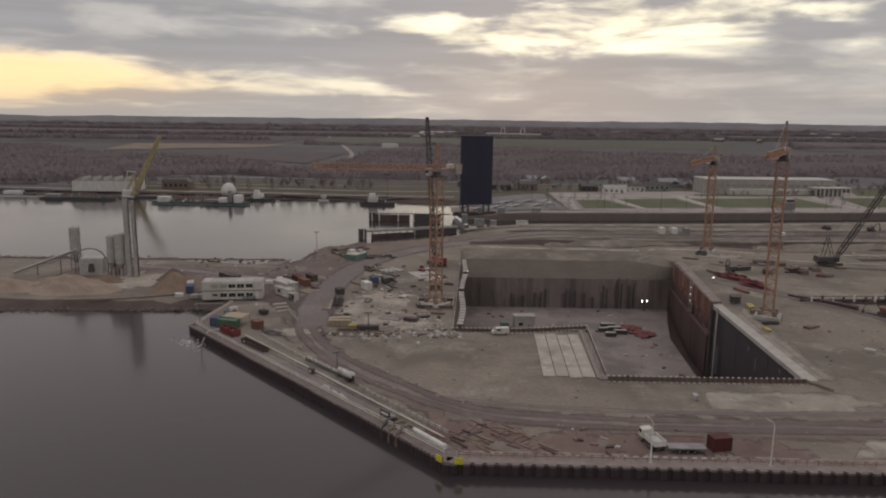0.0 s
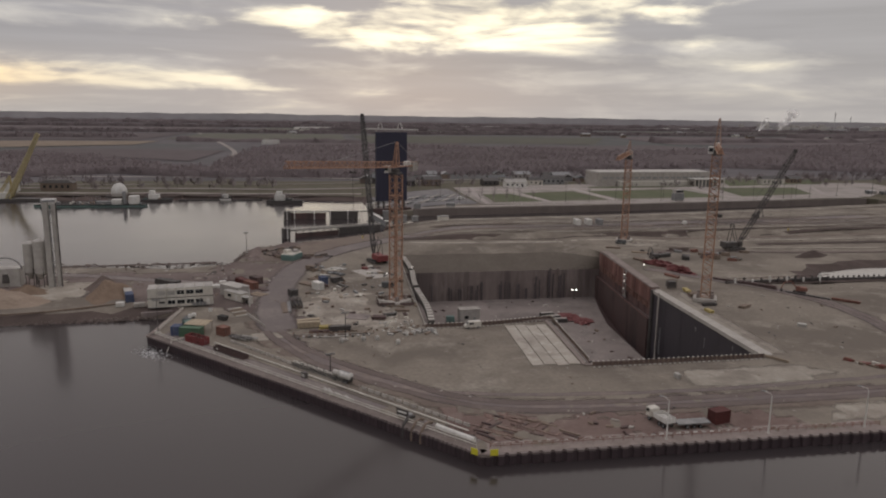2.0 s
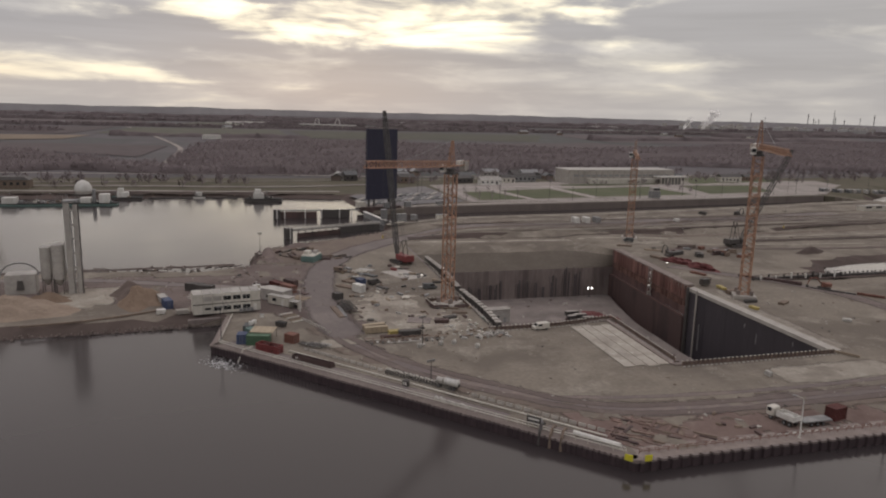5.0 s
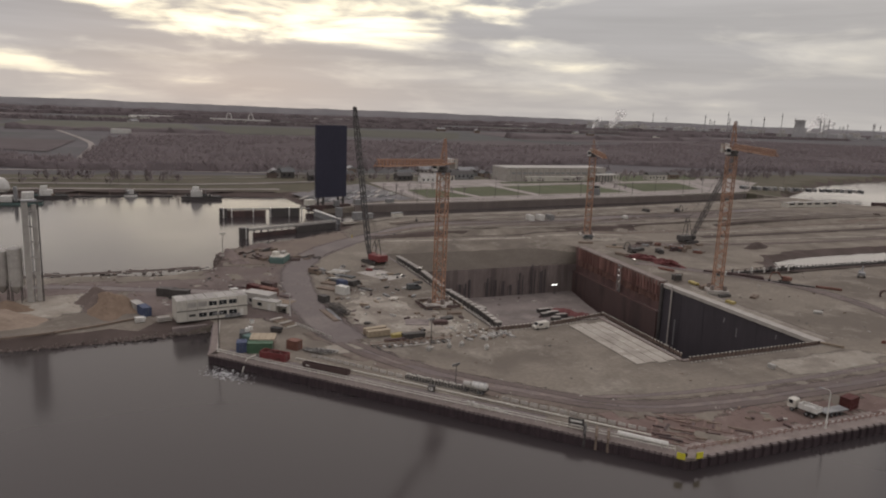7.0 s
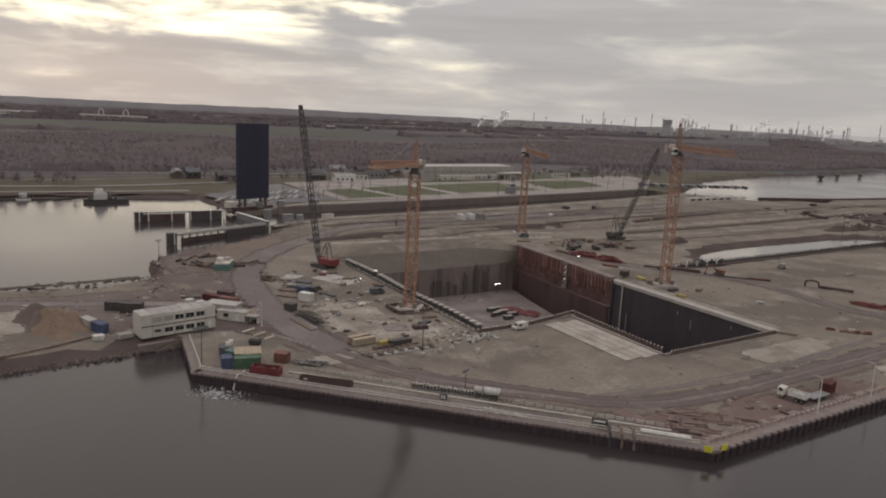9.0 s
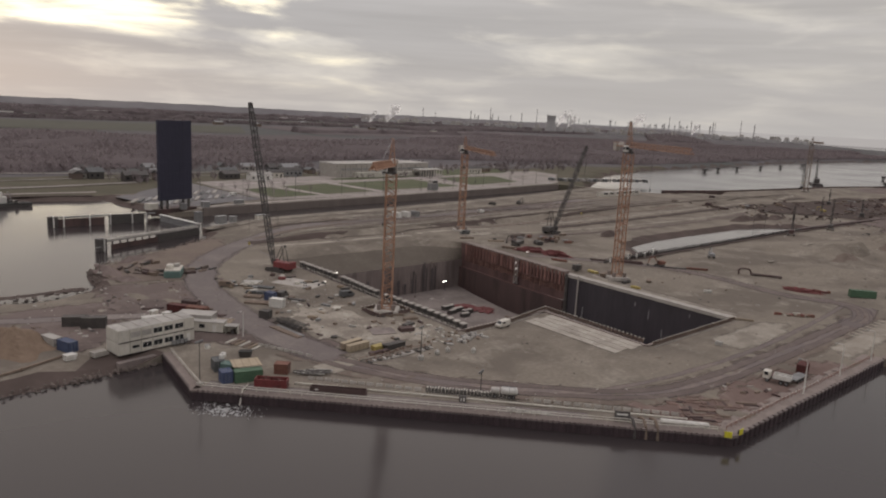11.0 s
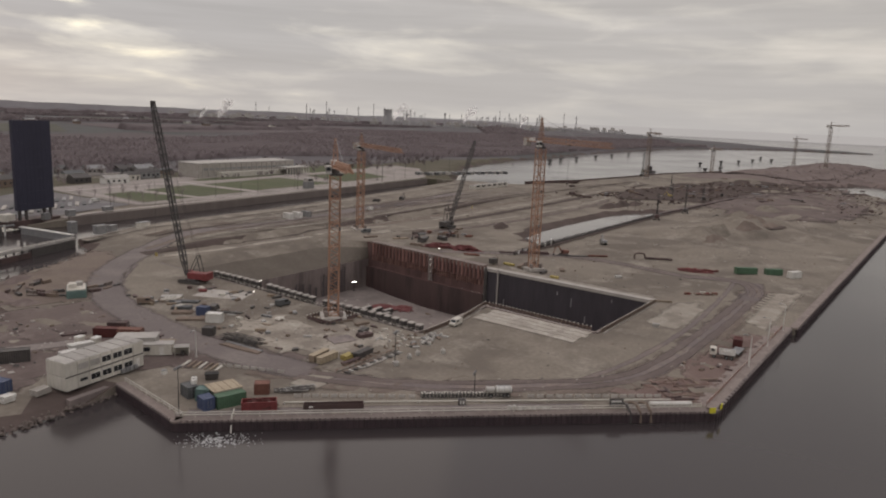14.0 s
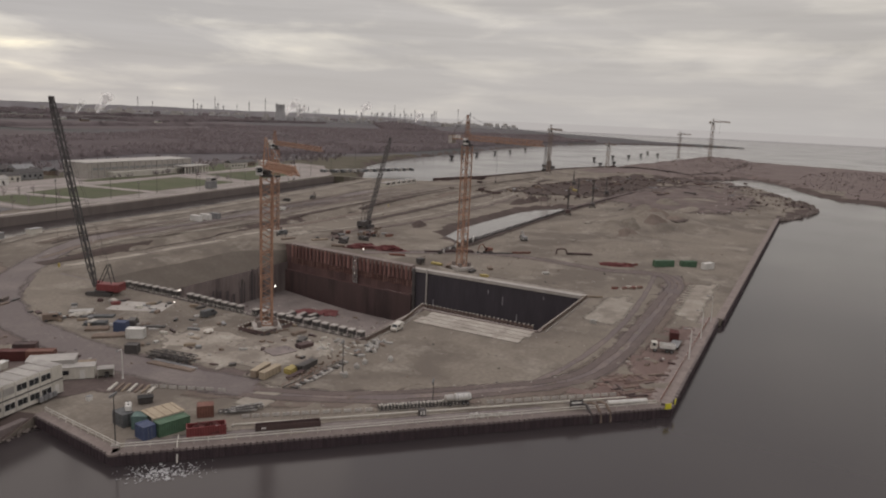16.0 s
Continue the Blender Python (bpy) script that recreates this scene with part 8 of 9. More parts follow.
# ---- left bank: sand heaps and mixing plant ----
patch("paving_21", [(-122, 276), (-106, 270), (-107, 250), (-116, 243), (-124, 246), (-130, 262)], PALE, 0.12, "pale levelled sand between the heaps", ragged=3.0)
for x, y, rx, ry, h, rz, mat in ((-100, 254, 8.0, 14, 3.8, 12, SAND), (-105, 262, 5, 9, 3.4, 0, EARTH), (-136, 245, 17, 9, 4.6, -6, PALESAND), (-156, 243, 16, 9, 3.6, 4, PALESAND), (-128, 258, 8, 5, 2.2, 0, SAND)):
    mound("sand_heap", x, y, 0, rx * 1.1, ry, h, mat, "tan heap of sand near the water" if mat is not EARTH else "darker heap at the left of the sand", rz, "sand heaps", "sand heap", 0.6, 36, 12)
kerb = thing("timber_kerb", 0, 0, 0, 0, "low timber kerb holding back the sand", "kerb")
for (ax, ay), (bx, by) in zip([(-128, 228.5), (-113, 231), (-103, 234.5), (-93.5, 239)], [(-113, 231), (-103, 234.5), (-93.5, 239)]):
    part("beam", Geo().bar((ax, ay, 0.35), (bx, by, 0.35), 0.32), OLDWOOD, kerb)
    part("post", Geo().box(bx, by - 0.4, 0, 0.3, 0.3, 0.9), OLDWOOD, kerb)
plank_stack(-86.5, 236.0, 14, 3.6, 2.2, 1.3, CONCRETE, "pale concrete blocks beside the sand heap", 2, 2)
plank_stack(-92.6, 236.8, 10, 2.6, 2.0, 1.4, WHITE, "white blocks on the bank", 2, 2)


def silo(x, y, h, rad, label, legs=True):
    b = thing("silo", x, y, 0, 0, label, "silo", "mixing plant silos")
    z0 = 5.0 if legs else 0.0
    part("body", Geo().bar((0, 0, z0), (0, 0, h - 0.8), rad, 18).bar((0, 0, h - 0.8), (0, 0, h), rad, 18, rad * 0.3), ROOF, b)
    part("hopper", Geo().bar((0, 0, z0 - 2.4), (0, 0, z0), 0.4, 14, rad), ROOF, b)
    for k in range(4):
        a = math.pi / 4 + math.pi / 2 * k
        part("leg", Geo().bar((rad * 0.95 * math.cos(a), rad * 0.95 * math.sin(a), 0), (rad * 0.95 * math.cos(a), rad * 0.95 * math.sin(a), z0 + 1.5), 0.16), DARK, b)
    part("ladder", Geo().bar((rad + 0.2, -0.2, 0), (rad + 0.2, -0.2, h), 0.05).bar((rad + 0.2, 0.2, 0), (rad + 0.2, 0.2, h), 0.05), DARK, b)
    for k in range(3):
        part("band", Geo().bar((0, 0, z0 + (h - z0 - 1) * (k + 0.5) / 3), (0, 0, z0 + (h - z0 - 1) * (k + 0.5) / 3 + 0.2), rad + 0.05, 18), ROOF, b)


silo(-148.5, 276.5, 17.5, 1.9, "grey cement silo of the mixing plant")
silo(-126.0, 266.5, 17.0, 1.9, "grey cement silo of the mixing plant")
silo(-129.8, 268.0, 16.0, 1.9, "grey cement silo of the mixing plant")
mt = thing("mixing_tower", -121.0, 266.0, 0, 8, "tall pale column of the mixing plant with a black pipe", "mixing tower")
part("column", Geo().box(-1.5, 0, 0, 1.7, 2.4, 30.0, b=0.15), ROOF, mt)
part("column", Geo().box(0.9, 0.4, 0, 1.3, 2.0, 29.0, b=0.15), ROOF, mt, "second pale column")
part("pipe", Geo().bar((1.9, -0.4, 0), (1.9, -0.4, 29.5), 0.22, 8), DARK, mt)
part("pipe", Geo().bar((-0.3, -0.6, 0), (-0.3, -0.6, 27), 0.16, 8), GREY, mt)
part("head", Geo().box(-0.4, 0, 30.0, 4.0, 2.8, 0.6, b=0.2), GREY, mt)
for k in range(6):
    part("ring", Geo().box(-0.3, 0.2, 4 + 4.6 * k, 4.0, 2.4, 0.2), ROOF, mt)
cv1 = thing("conveyor", -150, 268, 0, 20, "inclined grey conveyor feeding the mixing plant", "conveyor")
part("belt", Geo().lattice((-16, 0, 0.8), (6, 0, 8.5), 1.2, 1.2, 12, 0.09, 0.05), GREY, cv1)
part("belt_cover", Geo().bar((-16, 0, 1.5), (6, 0, 9.2), 0.55, 6), ROOF, cv1)
for x in (-8, 0, 5):
    part("leg", Geo().bar((x, -0.8, 0), (x, -0.3, 0.8 + 7.7 * (x + 16) / 22), 0.1).bar((x, 0.8, 0), (x, 0.3, 0.8 + 7.7 * (x + 16) / 22), 0.1), DARK, cv1)
hp2 = thing("aggregate_bunker", -138, 270, 0, 6, "grey bunker building of the mixing plant with a hooped roof", "bunker")
part("body", Geo().box(0, 0, 0, 9, 6, 6.5, b=0.2), ROOF, hp2)
g = Geo()
for k in range(10):
    a, b2 = math.pi * k / 10, math.pi * (k + 1) / 10
    g.bar((5.4 * math.cos(a), -3.2, 6.2 + 4.2 * math.sin(a)), (5.4 * math.cos(b2), -3.2, 6.2 + 4.2 * math.sin(b2)), 0.3)
part("hoop", g, GREY, hp2)
part("chute", Geo().box(0, -3.2, 1.5, 2.2, 0.8, 3, top=0.7), DARK, hp2)
# dike with pale stones along the basin
dk = thing("bank_stones", 0, 0, 0, 0, "dark stone bank with scattered pale blocks along the basin", "stone bank", kind="stuff")
g = Geo()
for k in range(420):
    t = r.random()
    x = -260 + 195 * t
    g.dome(x, 303.2 + (x + 100) * 0.012 + r.uniform(-2.0, 1.2), WATER_Z + r.uniform(0, 2.2), r.uniform(0.3, 1.0), r.uniform(0.2, 0.55), r.uniform(0.2, 0.55), 6, 2, 0.4, k)
part("stones", g, STONE, dk)
g = Geo()
shore = [(-148, 222.5), (-121, 225), (-97, 226), (-84, 227.4), (-74, 229.0)]
for k in range(360):
    i = r.randrange(4)
    t = r.random()
    g.dome(shore[i][0] + (shore[i + 1][0] - shore[i][0]) * t, shore[i][1] + (shore[i + 1][1] - shore[i][1]) * t + r.uniform(-0.6, 2.2), WATER_Z - 0.5 + r.uniform(0, 1.2), r.uniform(0.2, 0.5), r.uniform(0.2, 0.5), r.uniform(0.2, 0.5), 6, 2, 0.4, k)
tip = [(395, 113), (420, 105), (450, 96), (486, 89), (530, 93), (565, 101)]
for k in range(300):
    i = r.randrange(5)
    t = r.random()
    g.dome(tip[i][0] + (tip[i + 1][0] - tip[i][0]) * t, tip[i][1] + (tip[i + 1][1] - tip[i][1]) * t + r.uniform(-1, 4), WATER_Z - 0.8 + r.uniform(0, 2.0), r.uniform(0.6, 2), r.uniform(0.6, 2), r.uniform(0.6, 1.6), 6, 2, 0.4, k)
arc = [(-66.5, 313), (-64, 331), (-53.5, 342), (-26, 359), (0, 378)]
for k in range(300):
    i = r.randrange(4)
    t = r.random()
    g.dome(arc[i][0] + (arc[i + 1][0] - arc[i][0]) * t + r.uniform(0, 2.5), arc[i][1] + (arc[i + 1][1] - arc[i][1]) * t - r.uniform(0, 2.5), WATER_Z - 0.5 + r.uniform(0, 2.0), r.uniform(0.2, 0.55), r.uniform(0.2, 0.55), r.uniform(0.3, 0.9), 6, 2, 0.4, k)
single("shore_stones", g, STONE, "dark rubble stones at the water's edge", "stones", kind="stuff")
# enclosure with clutter in the bend of the site road
for k in range(30):
    a = (k % 15) / 15 * 3.6 + 1.9 + r.uniform(-0.1, 0.1)
    x, y = -36 + (14 + 4 * (k // 15)) * math.cos(a) + r.uniform(-1.5, 1.5), 319 + (9 + 3 * (k // 15)) * math.sin(a) + r.uniform(-1.5, 1.5)
    plank_stack(x, y, math.degrees(a) + 90 + r.uniform(-25, 25), 3.4, 1.1, r.uniform(0.5, 1.3), (OLDWOOD, DARK, STONE, DARKRUST)[k % 4], "low stack round the storage corner", 2, 2, "corner stacks")
lb = thing("work_barge", -42.0, 306.0, 0.1, 62, "boxy green barge section with pale machines on the sand", "barge section")
part("hull", Geo().box(0, 0, 0, 8.6, 5.6, 2.4, b=0.25), TEAL, lb, "worn green hull plating")
part("coaming", Geo().box(0, 0, 2.4, 8.2, 5.2, 0.35, b=0.1), CABIN, lb)
part("engine_house", Geo().box(-1.6, 1.0, 2.75, 3.0, 2.2, 1.5, b=0.1), CABIN, lb)
part("hood", Geo().box(1.9, -0.9, 2.75, 2.6, 1.8, 1.1, b=0.1), ROOF, lb)
for k in range(3):
    part("winch", Geo().bar((0.4 + 1.2 * k, 1.2, 3.2), (1.2 + 1.2 * k, 1.2, 3.2), 0.45, 12), DARK, lb, "dark winch drum")
for x, y, rx, ry, h, rz in ((-58.5, 322, 4.0, 13, 1.8, 4), (-57.0, 308, 7.0, 4.5, 1.5, -35), (-46.0, 337, 10, 4.0, 1.6, 38), (-46, 314, 5, 3, 1.1, 20)):
    mound("earth_heap", x, y, -0.15, rx, ry, h, MUD, "low tipped bank of brown earth in the basin bend", rz, "earth banks", "earth bank", 0.5)
flood_mast(-62, 321, 9, "thin pole at the basin's edge", 0.0)

# discharge pipe and foam in the water
dp = thing("discharge_pipe", *quay(10.5, 0.6), 0, QR - 90, "pale pipe pouring water over the quay edge", "pipe")
part("pipe", Geo().bar((-3, 0, 0.6), (0.4, 0, 0.6), 0.14, 8).bar((0.4, 0, 0.6), (2.5, 0, -2.9), 0.14, 8), CABIN, dp)
part("support", Geo().box(-1.2, 0, 0, 0.4, 0.5, 0.42), DARK, dp)
g = Geo()
fx, fy = quay(8.5, -4.6)
for k in range(300):
    u, v = r.gauss(0, 4.2), r.gauss(0, 1.5)
    if abs(u) > 9 or abs(v) > 3.2:
        continue
    x, y = fx + u * QX - v * QY, fy + u * QY + v * QX
    s = r.uniform(0.05, 0.3) * (1.25 - abs(u) / 11)
    a = r.uniform(0, math.tau)
    g.dome(x, y, WATER_Z - 0.03, s * r.uniform(0.6, 1.8), s * 0.6, 0.10 + 0.15 * s, 6, 2, 0.3, k)
single("foam", g, FOAM, "white churned foam below the discharge pipe", "foam", kind="stuff")

# ---- beyond the yard: lock head, raised bridge, basin craft ----
lv = thing("raised_bridge", 13.6, 449.0, 2.0, 15, "dark navy steel bridge deck raised upright on its legs", "bascule bridge")
part("deck", Geo().box(0, 0, 5.0, 20.4, 2.2, 42.6, b=0.15), NAVY, lv)
ribm = Geo().box(0, -1.12, 5.4, 0.2, 0.06, 41.8).mesh("rib", NAVY)
for k in range(9):
    part("rib", ribm, NAVY, lv, at=pose(-9.2 + 2.3 * k, 0, 0))
for k in range(7):
    part("cross_rib", Geo().box(0, -1.14, 8 + 5.8 * k, 20.0, 0.1, 0.22), NAVY, lv)
for a in (-8.5, -5.0, 5.0, 8.5):
    part("leg", Geo().box(a, 0, -0.5, 0.9, 1.4, 5.6, b=0.08), DARK, lv)
part("abutment", Geo().box(0, 3, -3.0, 26, 9, 3.4, b=0.2), DARKRUST, lv)
part("machine_house", Geo().box(-12, 4, 0, 5, 5, 3.4, b=0.1), CABIN, lv)
jt = thing("fender_jetty", 0, 0, 0, 0, "dark timber fender jetty with white posts before the lock", "jetty", "jetties")
part("walkway", Geo().bar((-46, 371, 1.6), (2, 391, 1.6), 0.8), ROOF, jt)
part("walkway", Geo().bar((-40, 373.5, 2.6), (0, 390, 2.6), 0.12), CABIN, jt)
for k in range(14):
    t = k / 13
    part("pile", Geo().bar((-46 + 46 * t, 370.4 + 19.4 * t, -5), (-46 + 46 * t, 370.4 + 19.4 * t, 1.4), 0.35, 8), DARK, jt)
part("head", Geo().box(-47.5, 369.8, -3, 3.6, 3.0, 6.0, rz=23, b=0.1), DARK, jt)
part("mark", Geo().box(-46.6, 368.2, -2.5, 0.6, 0.3, 5.5, rz=23), WHITE, jt, "white mark post")
part("panel", Geo().box(-9.5, 385.3, -3.4, 24, 0.7, 4.6, rz=22.6), DARK, jt, "dark fender panel")
part("panel", Geo().box(-32.0, 376.0, -3.4, 24, 0.6, 3.4, rz=22.6), DARKRUST, jt, "dark timber fender panel")
j2 = thing("fender_jetty", 0, 0, 0, 0, "dark fender wall with white posts beyond the lock approach", "jetty", "jetties")
part("walkway", Geo().bar((-50, 437, 2.2), (-2, 436, 2.2), 0.5), GREY, j2)
part("panel", Geo().box(-16.5, 435.2, -3.6, 17, 0.8, 6.2, rz=-1), DARK, j2, "dark fender panel")
part("panel", Geo().box(-38, 435.8, -3.6, 22, 0.6, 5.2, rz=-1), DARKRUST, j2, "low dark fender panel")
for x in (-50, -45.6, -34, -24.5, -14, -7):
    part("post", Geo().box(x, 434.4, -3, 0.6, 0.5, 6.0), WHITE, j2)
part("head", Geo().box(-50, 436.5, -3, 4, 3, 5.8, b=0.1), DARK, j2)
lg = thing("lock_gate", 4, 419, 0, 100, "white lock gate leaf with a walkway", "lock gate")
part("leaf", Geo().box(0, 0, -4, 34, 1.4, 5.0), GREY, lg)
part("walkway", Geo().box(0, 0, 1.0, 36, 2.2, 0.2), WHITE, lg)
for k in range(6):
    part("brace", Geo().bar((-16 + 5.4 * k, -0.9, -1), (-12 + 5.4 * k, -0.9, 1.0), 0.2), GREY, lg)
for x, y, w_, h_ in ((14, 392, 5, 3.6), (22, 396, 3, 2.4), (38, 397, 6, 2.2), (6, 400, 3, 5), (30, 448, 4, 3), (52, 452, 5, 2.6), (16, 444, 3, 3)):
    lh = thing("lock_hut", x, y, 2.2, 8, "small pale hut on the lock head", "hut", "lock huts")
    part("body", Geo().box(0, 0, 0, w_, 3, h_, b=0.08), CABIN if x == 38 else GREY, lh)
    part("roof", Geo().box(0, 0, h_, w_ + 0.4, 3.4, 0.2), GREY, lh)
# pipes and plates stored in rows on the far yard
for k in range(26):
    x, y = 8 + 4.6 * (k % 13), 476 + 22 * (k // 13) + 0.55 * (k % 13) * 2
    plank_stack(x, y, 62, 18, 2.0, 0.9, (GREY, CONCRETE, SLATE)[k % 3], "row of long steel sections on the far yard", 1, 3, "stored steel")


def house(x, y, rz, L, w, h, wall_mat, roof_mat, label):
    b = thing("house", x, y, terrain(x, y), rz, label, "house", "sheds beyond the lawns")
    part("wall", Geo().box(0, 0, 0, L, w, h), wall_mat, b)
    e = 0.4
    part("roof", Geo().add([(-L / 2 - e, -w / 2 - e, h), (L / 2 + e, -w / 2 - e, h), (L / 2 + e, 0, h + w * 0.3), (-L / 2 - e, 0, h + w * 0.3), (-L / 2 - e, w / 2 + e, h), (L / 2 + e, w / 2 + e, h)],
                           [(0, 1, 2, 3), (3, 2, 5, 4), (0, 3, 4), (1, 5, 2), (0, 4, 5, 1)]), roof_mat, b)
    for k in range(max(1, int(L / 4))):
        part("window", Geo().box(-L / 2 + 2 + 4 * k, -w / 2 - 0.03, h * 0.35, 1.6, 0.1, h * 0.35), GLASS, b)
    part("door", Geo().box(L * 0.3, -w / 2 - 0.04, 0, 1.2, 0.1, 2.1), DARK, b)


for k in range(26):
    x, y = r.uniform(-10, 330), r.uniform(606, 664)
    house(x, y, r.choice((0, 8, 90, 4)), r.uniform(7, 18), r.uniform(6, 10), r.uniform(2.6, 5), (GREY, OLDWOOD, ROOF, EARTH, DARK)[k % 5], (DARK, SLATE, GREY)[k % 3], "low shed or house beyond the lawns")
for k in range(14):
    house(r.uniform(-700, 1500), r.uniform(1750, 2600), r.uniform(0, 90), r.uniform(14, 40), 12, r.uniform(4, 7), (CABIN, OLDWOOD, ROOF)[k % 3], (DARK, GREY)[k % 2], "far farmhouse among the fields")
for k in range(34):
    x, y = 405 + 3.0 * k, 514 - 1.2 * k + r.uniform(-3, 3)
    plank_stack(x, y, 60, 9, 2.4, 3.2, (SLATE, GREY, ROOF)[k % 3], "parked blue-grey trailer by the outer lock", 1, 1, "parked trailers", name="parked_trailer")
hall = thing("warehouse", 254, 588, 2.3, 2, "long pale warehouse with a grey band and low front wing", "warehouse")
part("body", Geo().box(0, 6, 0, 106, 26, 11.5, b=0.6), CONCRETE, hall)
part("roof", Geo().box(0, 6, 11.5, 106.5, 26.5, 0.5, b=0.2), ROOF, hall)
part("front_wing", Geo().box(8, -10, 0, 86, 6, 4.4), CABIN, hall)
for k in range(17):
    part("window", Geo().box(-46 + 5.7 * k, -7.15, 6.2, 3.8, 0.3, 1.6), GREY, hall)
    part("pilaster", Geo().box(-49 + 5.7 * k, -7.2, 0, 0.5, 0.5, 11.4), ROOF, hall)
pav = thing("pavilion", 297, 572, 2.5, 5, "flat-roofed pavilion on slim columns between the lawns", "pavilion")
part("roof", Geo().box(0, 0, 6.0, 30, 12, 1.0, b=0.1), ROOF, pav)
for k in range(9):
    for b in (-5, 5):
        part("column", Geo().box(-14 + 3.5 * k, b, 0, 0.8, 0.8, 6.0), CABIN, pav)
part("core", Geo().box(0, 0, 0, 16, 5, 6.0), GREY, pav)
bh = thing("lock_building", 220, 474, 3.0, 7, "small grey lock control building with a glazed top", "lock building")
part("body", Geo().box(0, 0, 0, 7, 5, 5, b=0.1), GREY, bh)
part("upper_floor", Geo().box(0, 0, 5, 6, 4.2, 2.6, b=0.1), ROOF, bh)
part("window", Geo().box(0, -2.13, 5.7, 5.2, 0.08, 1.3), GLASS, bh)


def boat(x, y, rz, L, B, hull_mat, house, label, z=WATER_Z, cat="ship", free=1.4, name="barge"):
    b = thing(name, x, y, z, rz, label, cat, "ships in the basin")
    ring = [(-L / 2, -B / 2 * 0.85), (-L * 0.42, -B / 2), (L * 0.3, -B / 2), (L * 0.43, -B * 0.3), (L / 2, 0), (L * 0.43, B * 0.3), (L * 0.3, B / 2), (-L * 0.42, B / 2), (-L / 2, B / 2 * 0.85)]
    part("hull", Geo().prism(ring, -0.6, free), hull_mat, b)
    part("rubbing_strake", Geo().prism([(p * 1.005, q * 1.03) for p, q in ring], free - 0.25, free + 0.1), BLACK, b)
    for (hx, hl, hb, hh, m) in house:
        d = part("deck_house", Geo().box(hx * L, 0, free + 0.1, hl * L, hb * B, hh, b=0.15), m, b)
        part("window", Geo().box(hx * L, -hb * B / 2 - 0.03, free + hh * 0.6, hl * L * 0.8, 0.08, hh * 0.22), GLASS, d)
    rr = random.Random(int(abs(x) + L))
    for k in range(int(L / 5)):
        part("deck_gear", Geo().box(rr.uniform(-0.42, 0.4) * L, rr.uniform(-0.25, 0.25) * B, free + 0.1, rr.uniform(0.8, 3.0), rr.uniform(0.8, 2.4), rr.uniform(0.5, 2.2), b=0.08), rr.choice((GREY, DARK, TEAL, OLDWOOD, CABIN)), b)
    for k in range(int(L / 14) + 1):
        u = rr.uniform(-0.4, 0.4) * L
        part("derrick", Geo().bar((u, 0, free), (u, 0, free + 5.5), 0.14).bar((u, 0, free + 1.5), (u + rr.uniform(-5, 5), 0, free + 6.5), 0.1), GREY, b)
    rails = Geo()
    for e in (-1, 1):
        rails.bar((-L * 0.42, e * B * 0.47, free + 1.0), (L * 0.3, e * B * 0.47, free + 1.0), 0.05)
        for k in range(int(L / 3)):
            rails.bar((-L * 0.42 + 3 * k * 0.95, e * B * 0.47, free), (-L * 0.42 + 3 * k * 0.95, e * B * 0.47, free + 1.0), 0.04)
    part("railing", rails, GREY, b)
    part("mast", Geo().bar((house[0][0] * L, 0, free), (house[0][0] * L, 0, free + house[0][4 - 1] + 3.5), 0.12), GREY, b)
    return b


boat(-55.5, 514, 178, 25, 7.5, DARK, [(0.12, 0.28, 0.6, 3.6, WHITE), (0.14, 0.16, 0.45, 6.2, WHITE)], "dark-hulled tug with a white wheelhouse at the quay", cat="tug", free=2.0, name="tugboat")
boat(-182, 504, 180, 66, 9, TEAL, [(0.36, 0.12, 0.7, 3.6, WHITE), (-0.2, 0.22, 0.5, 2.0, GREY)], "long grey-green work barge along the far bank")
boat(-160, 503, 180, 30, 8, TEAL, [(0.1, 0.2, 0.7, 3.4, WHITE), (-0.25, 0.2, 0.6, 5.5, WHITE), (-0.05, 0.06, 0.4, 8.5, GREY)], "work ship with white deck houses by the far bank")
boat(-146, 531, 180, 24, 7, DARK, [(0.0, 0.3, 0.6, 3.4, WHITE), (0.05, 0.15, 0.4, 6.0, WHITE)], "dark tug with white upperworks at the far bank")
boat(-278, 521, 180, 55, 9, DARK, [(0.3, 0.2, 0.6, 2.4, GREY)], "flat dark barge before the white shed")
boat(-330, 536, 178, 36, 8, WHITE, [(0.1, 0.4, 0.6, 2.6, WHITE)], "white vessel moored at the far bank")
boat(-98, 534, 180, 8, 4, WHITE, [(0.0, 0.5, 0.6, 2.6, WHITE)], "small white boat at the far bank")
shl = thing("sheerleg_crane", -236, 541, WATER_Z, 10, "yellow floating sheerleg crane with a raised boom", "floating crane")
part("pontoon", Geo().box(0, 0, -0.5, 34, 16, 2.2, b=0.2), DARK, shl)
for b in (-5, 5):
    part("boom_leg", Geo().lattice((-8, b, 1.5), (13.5, 0, 46), 2.2, 1.6, 16, 0.5, 0.3), BOOMYELLOW, shl, "yellow lattice boom")
part("back_stay", Geo().lattice((-15, 0, 1.5), (-6, 0, 17), 1.6, 1.0, 6, 0.4, 0.2), BOOMYELLOW, shl)
for b in (-4, 4):
    part("back_leg", Geo().bar((-6, b, 1.5), (-6, 0, 17), 0.4), YELLOW, shl)
part("stay", Geo().bar((-6, 0, 17), (13.0, 0, 45), 0.1), DARK, shl)
part("deck_house", Geo().box(-11, 0, 1.7, 8, 8, 4, b=0.2), WHITE, shl)
shed = thing("boat_shed", -272, 560, 0.5, 4, "long white shed with a row of shed roofs by the basin", "shed")
part("body", Geo().box(0, 0, 0, 50, 16, 8, b=0.1), WHITE, shed)
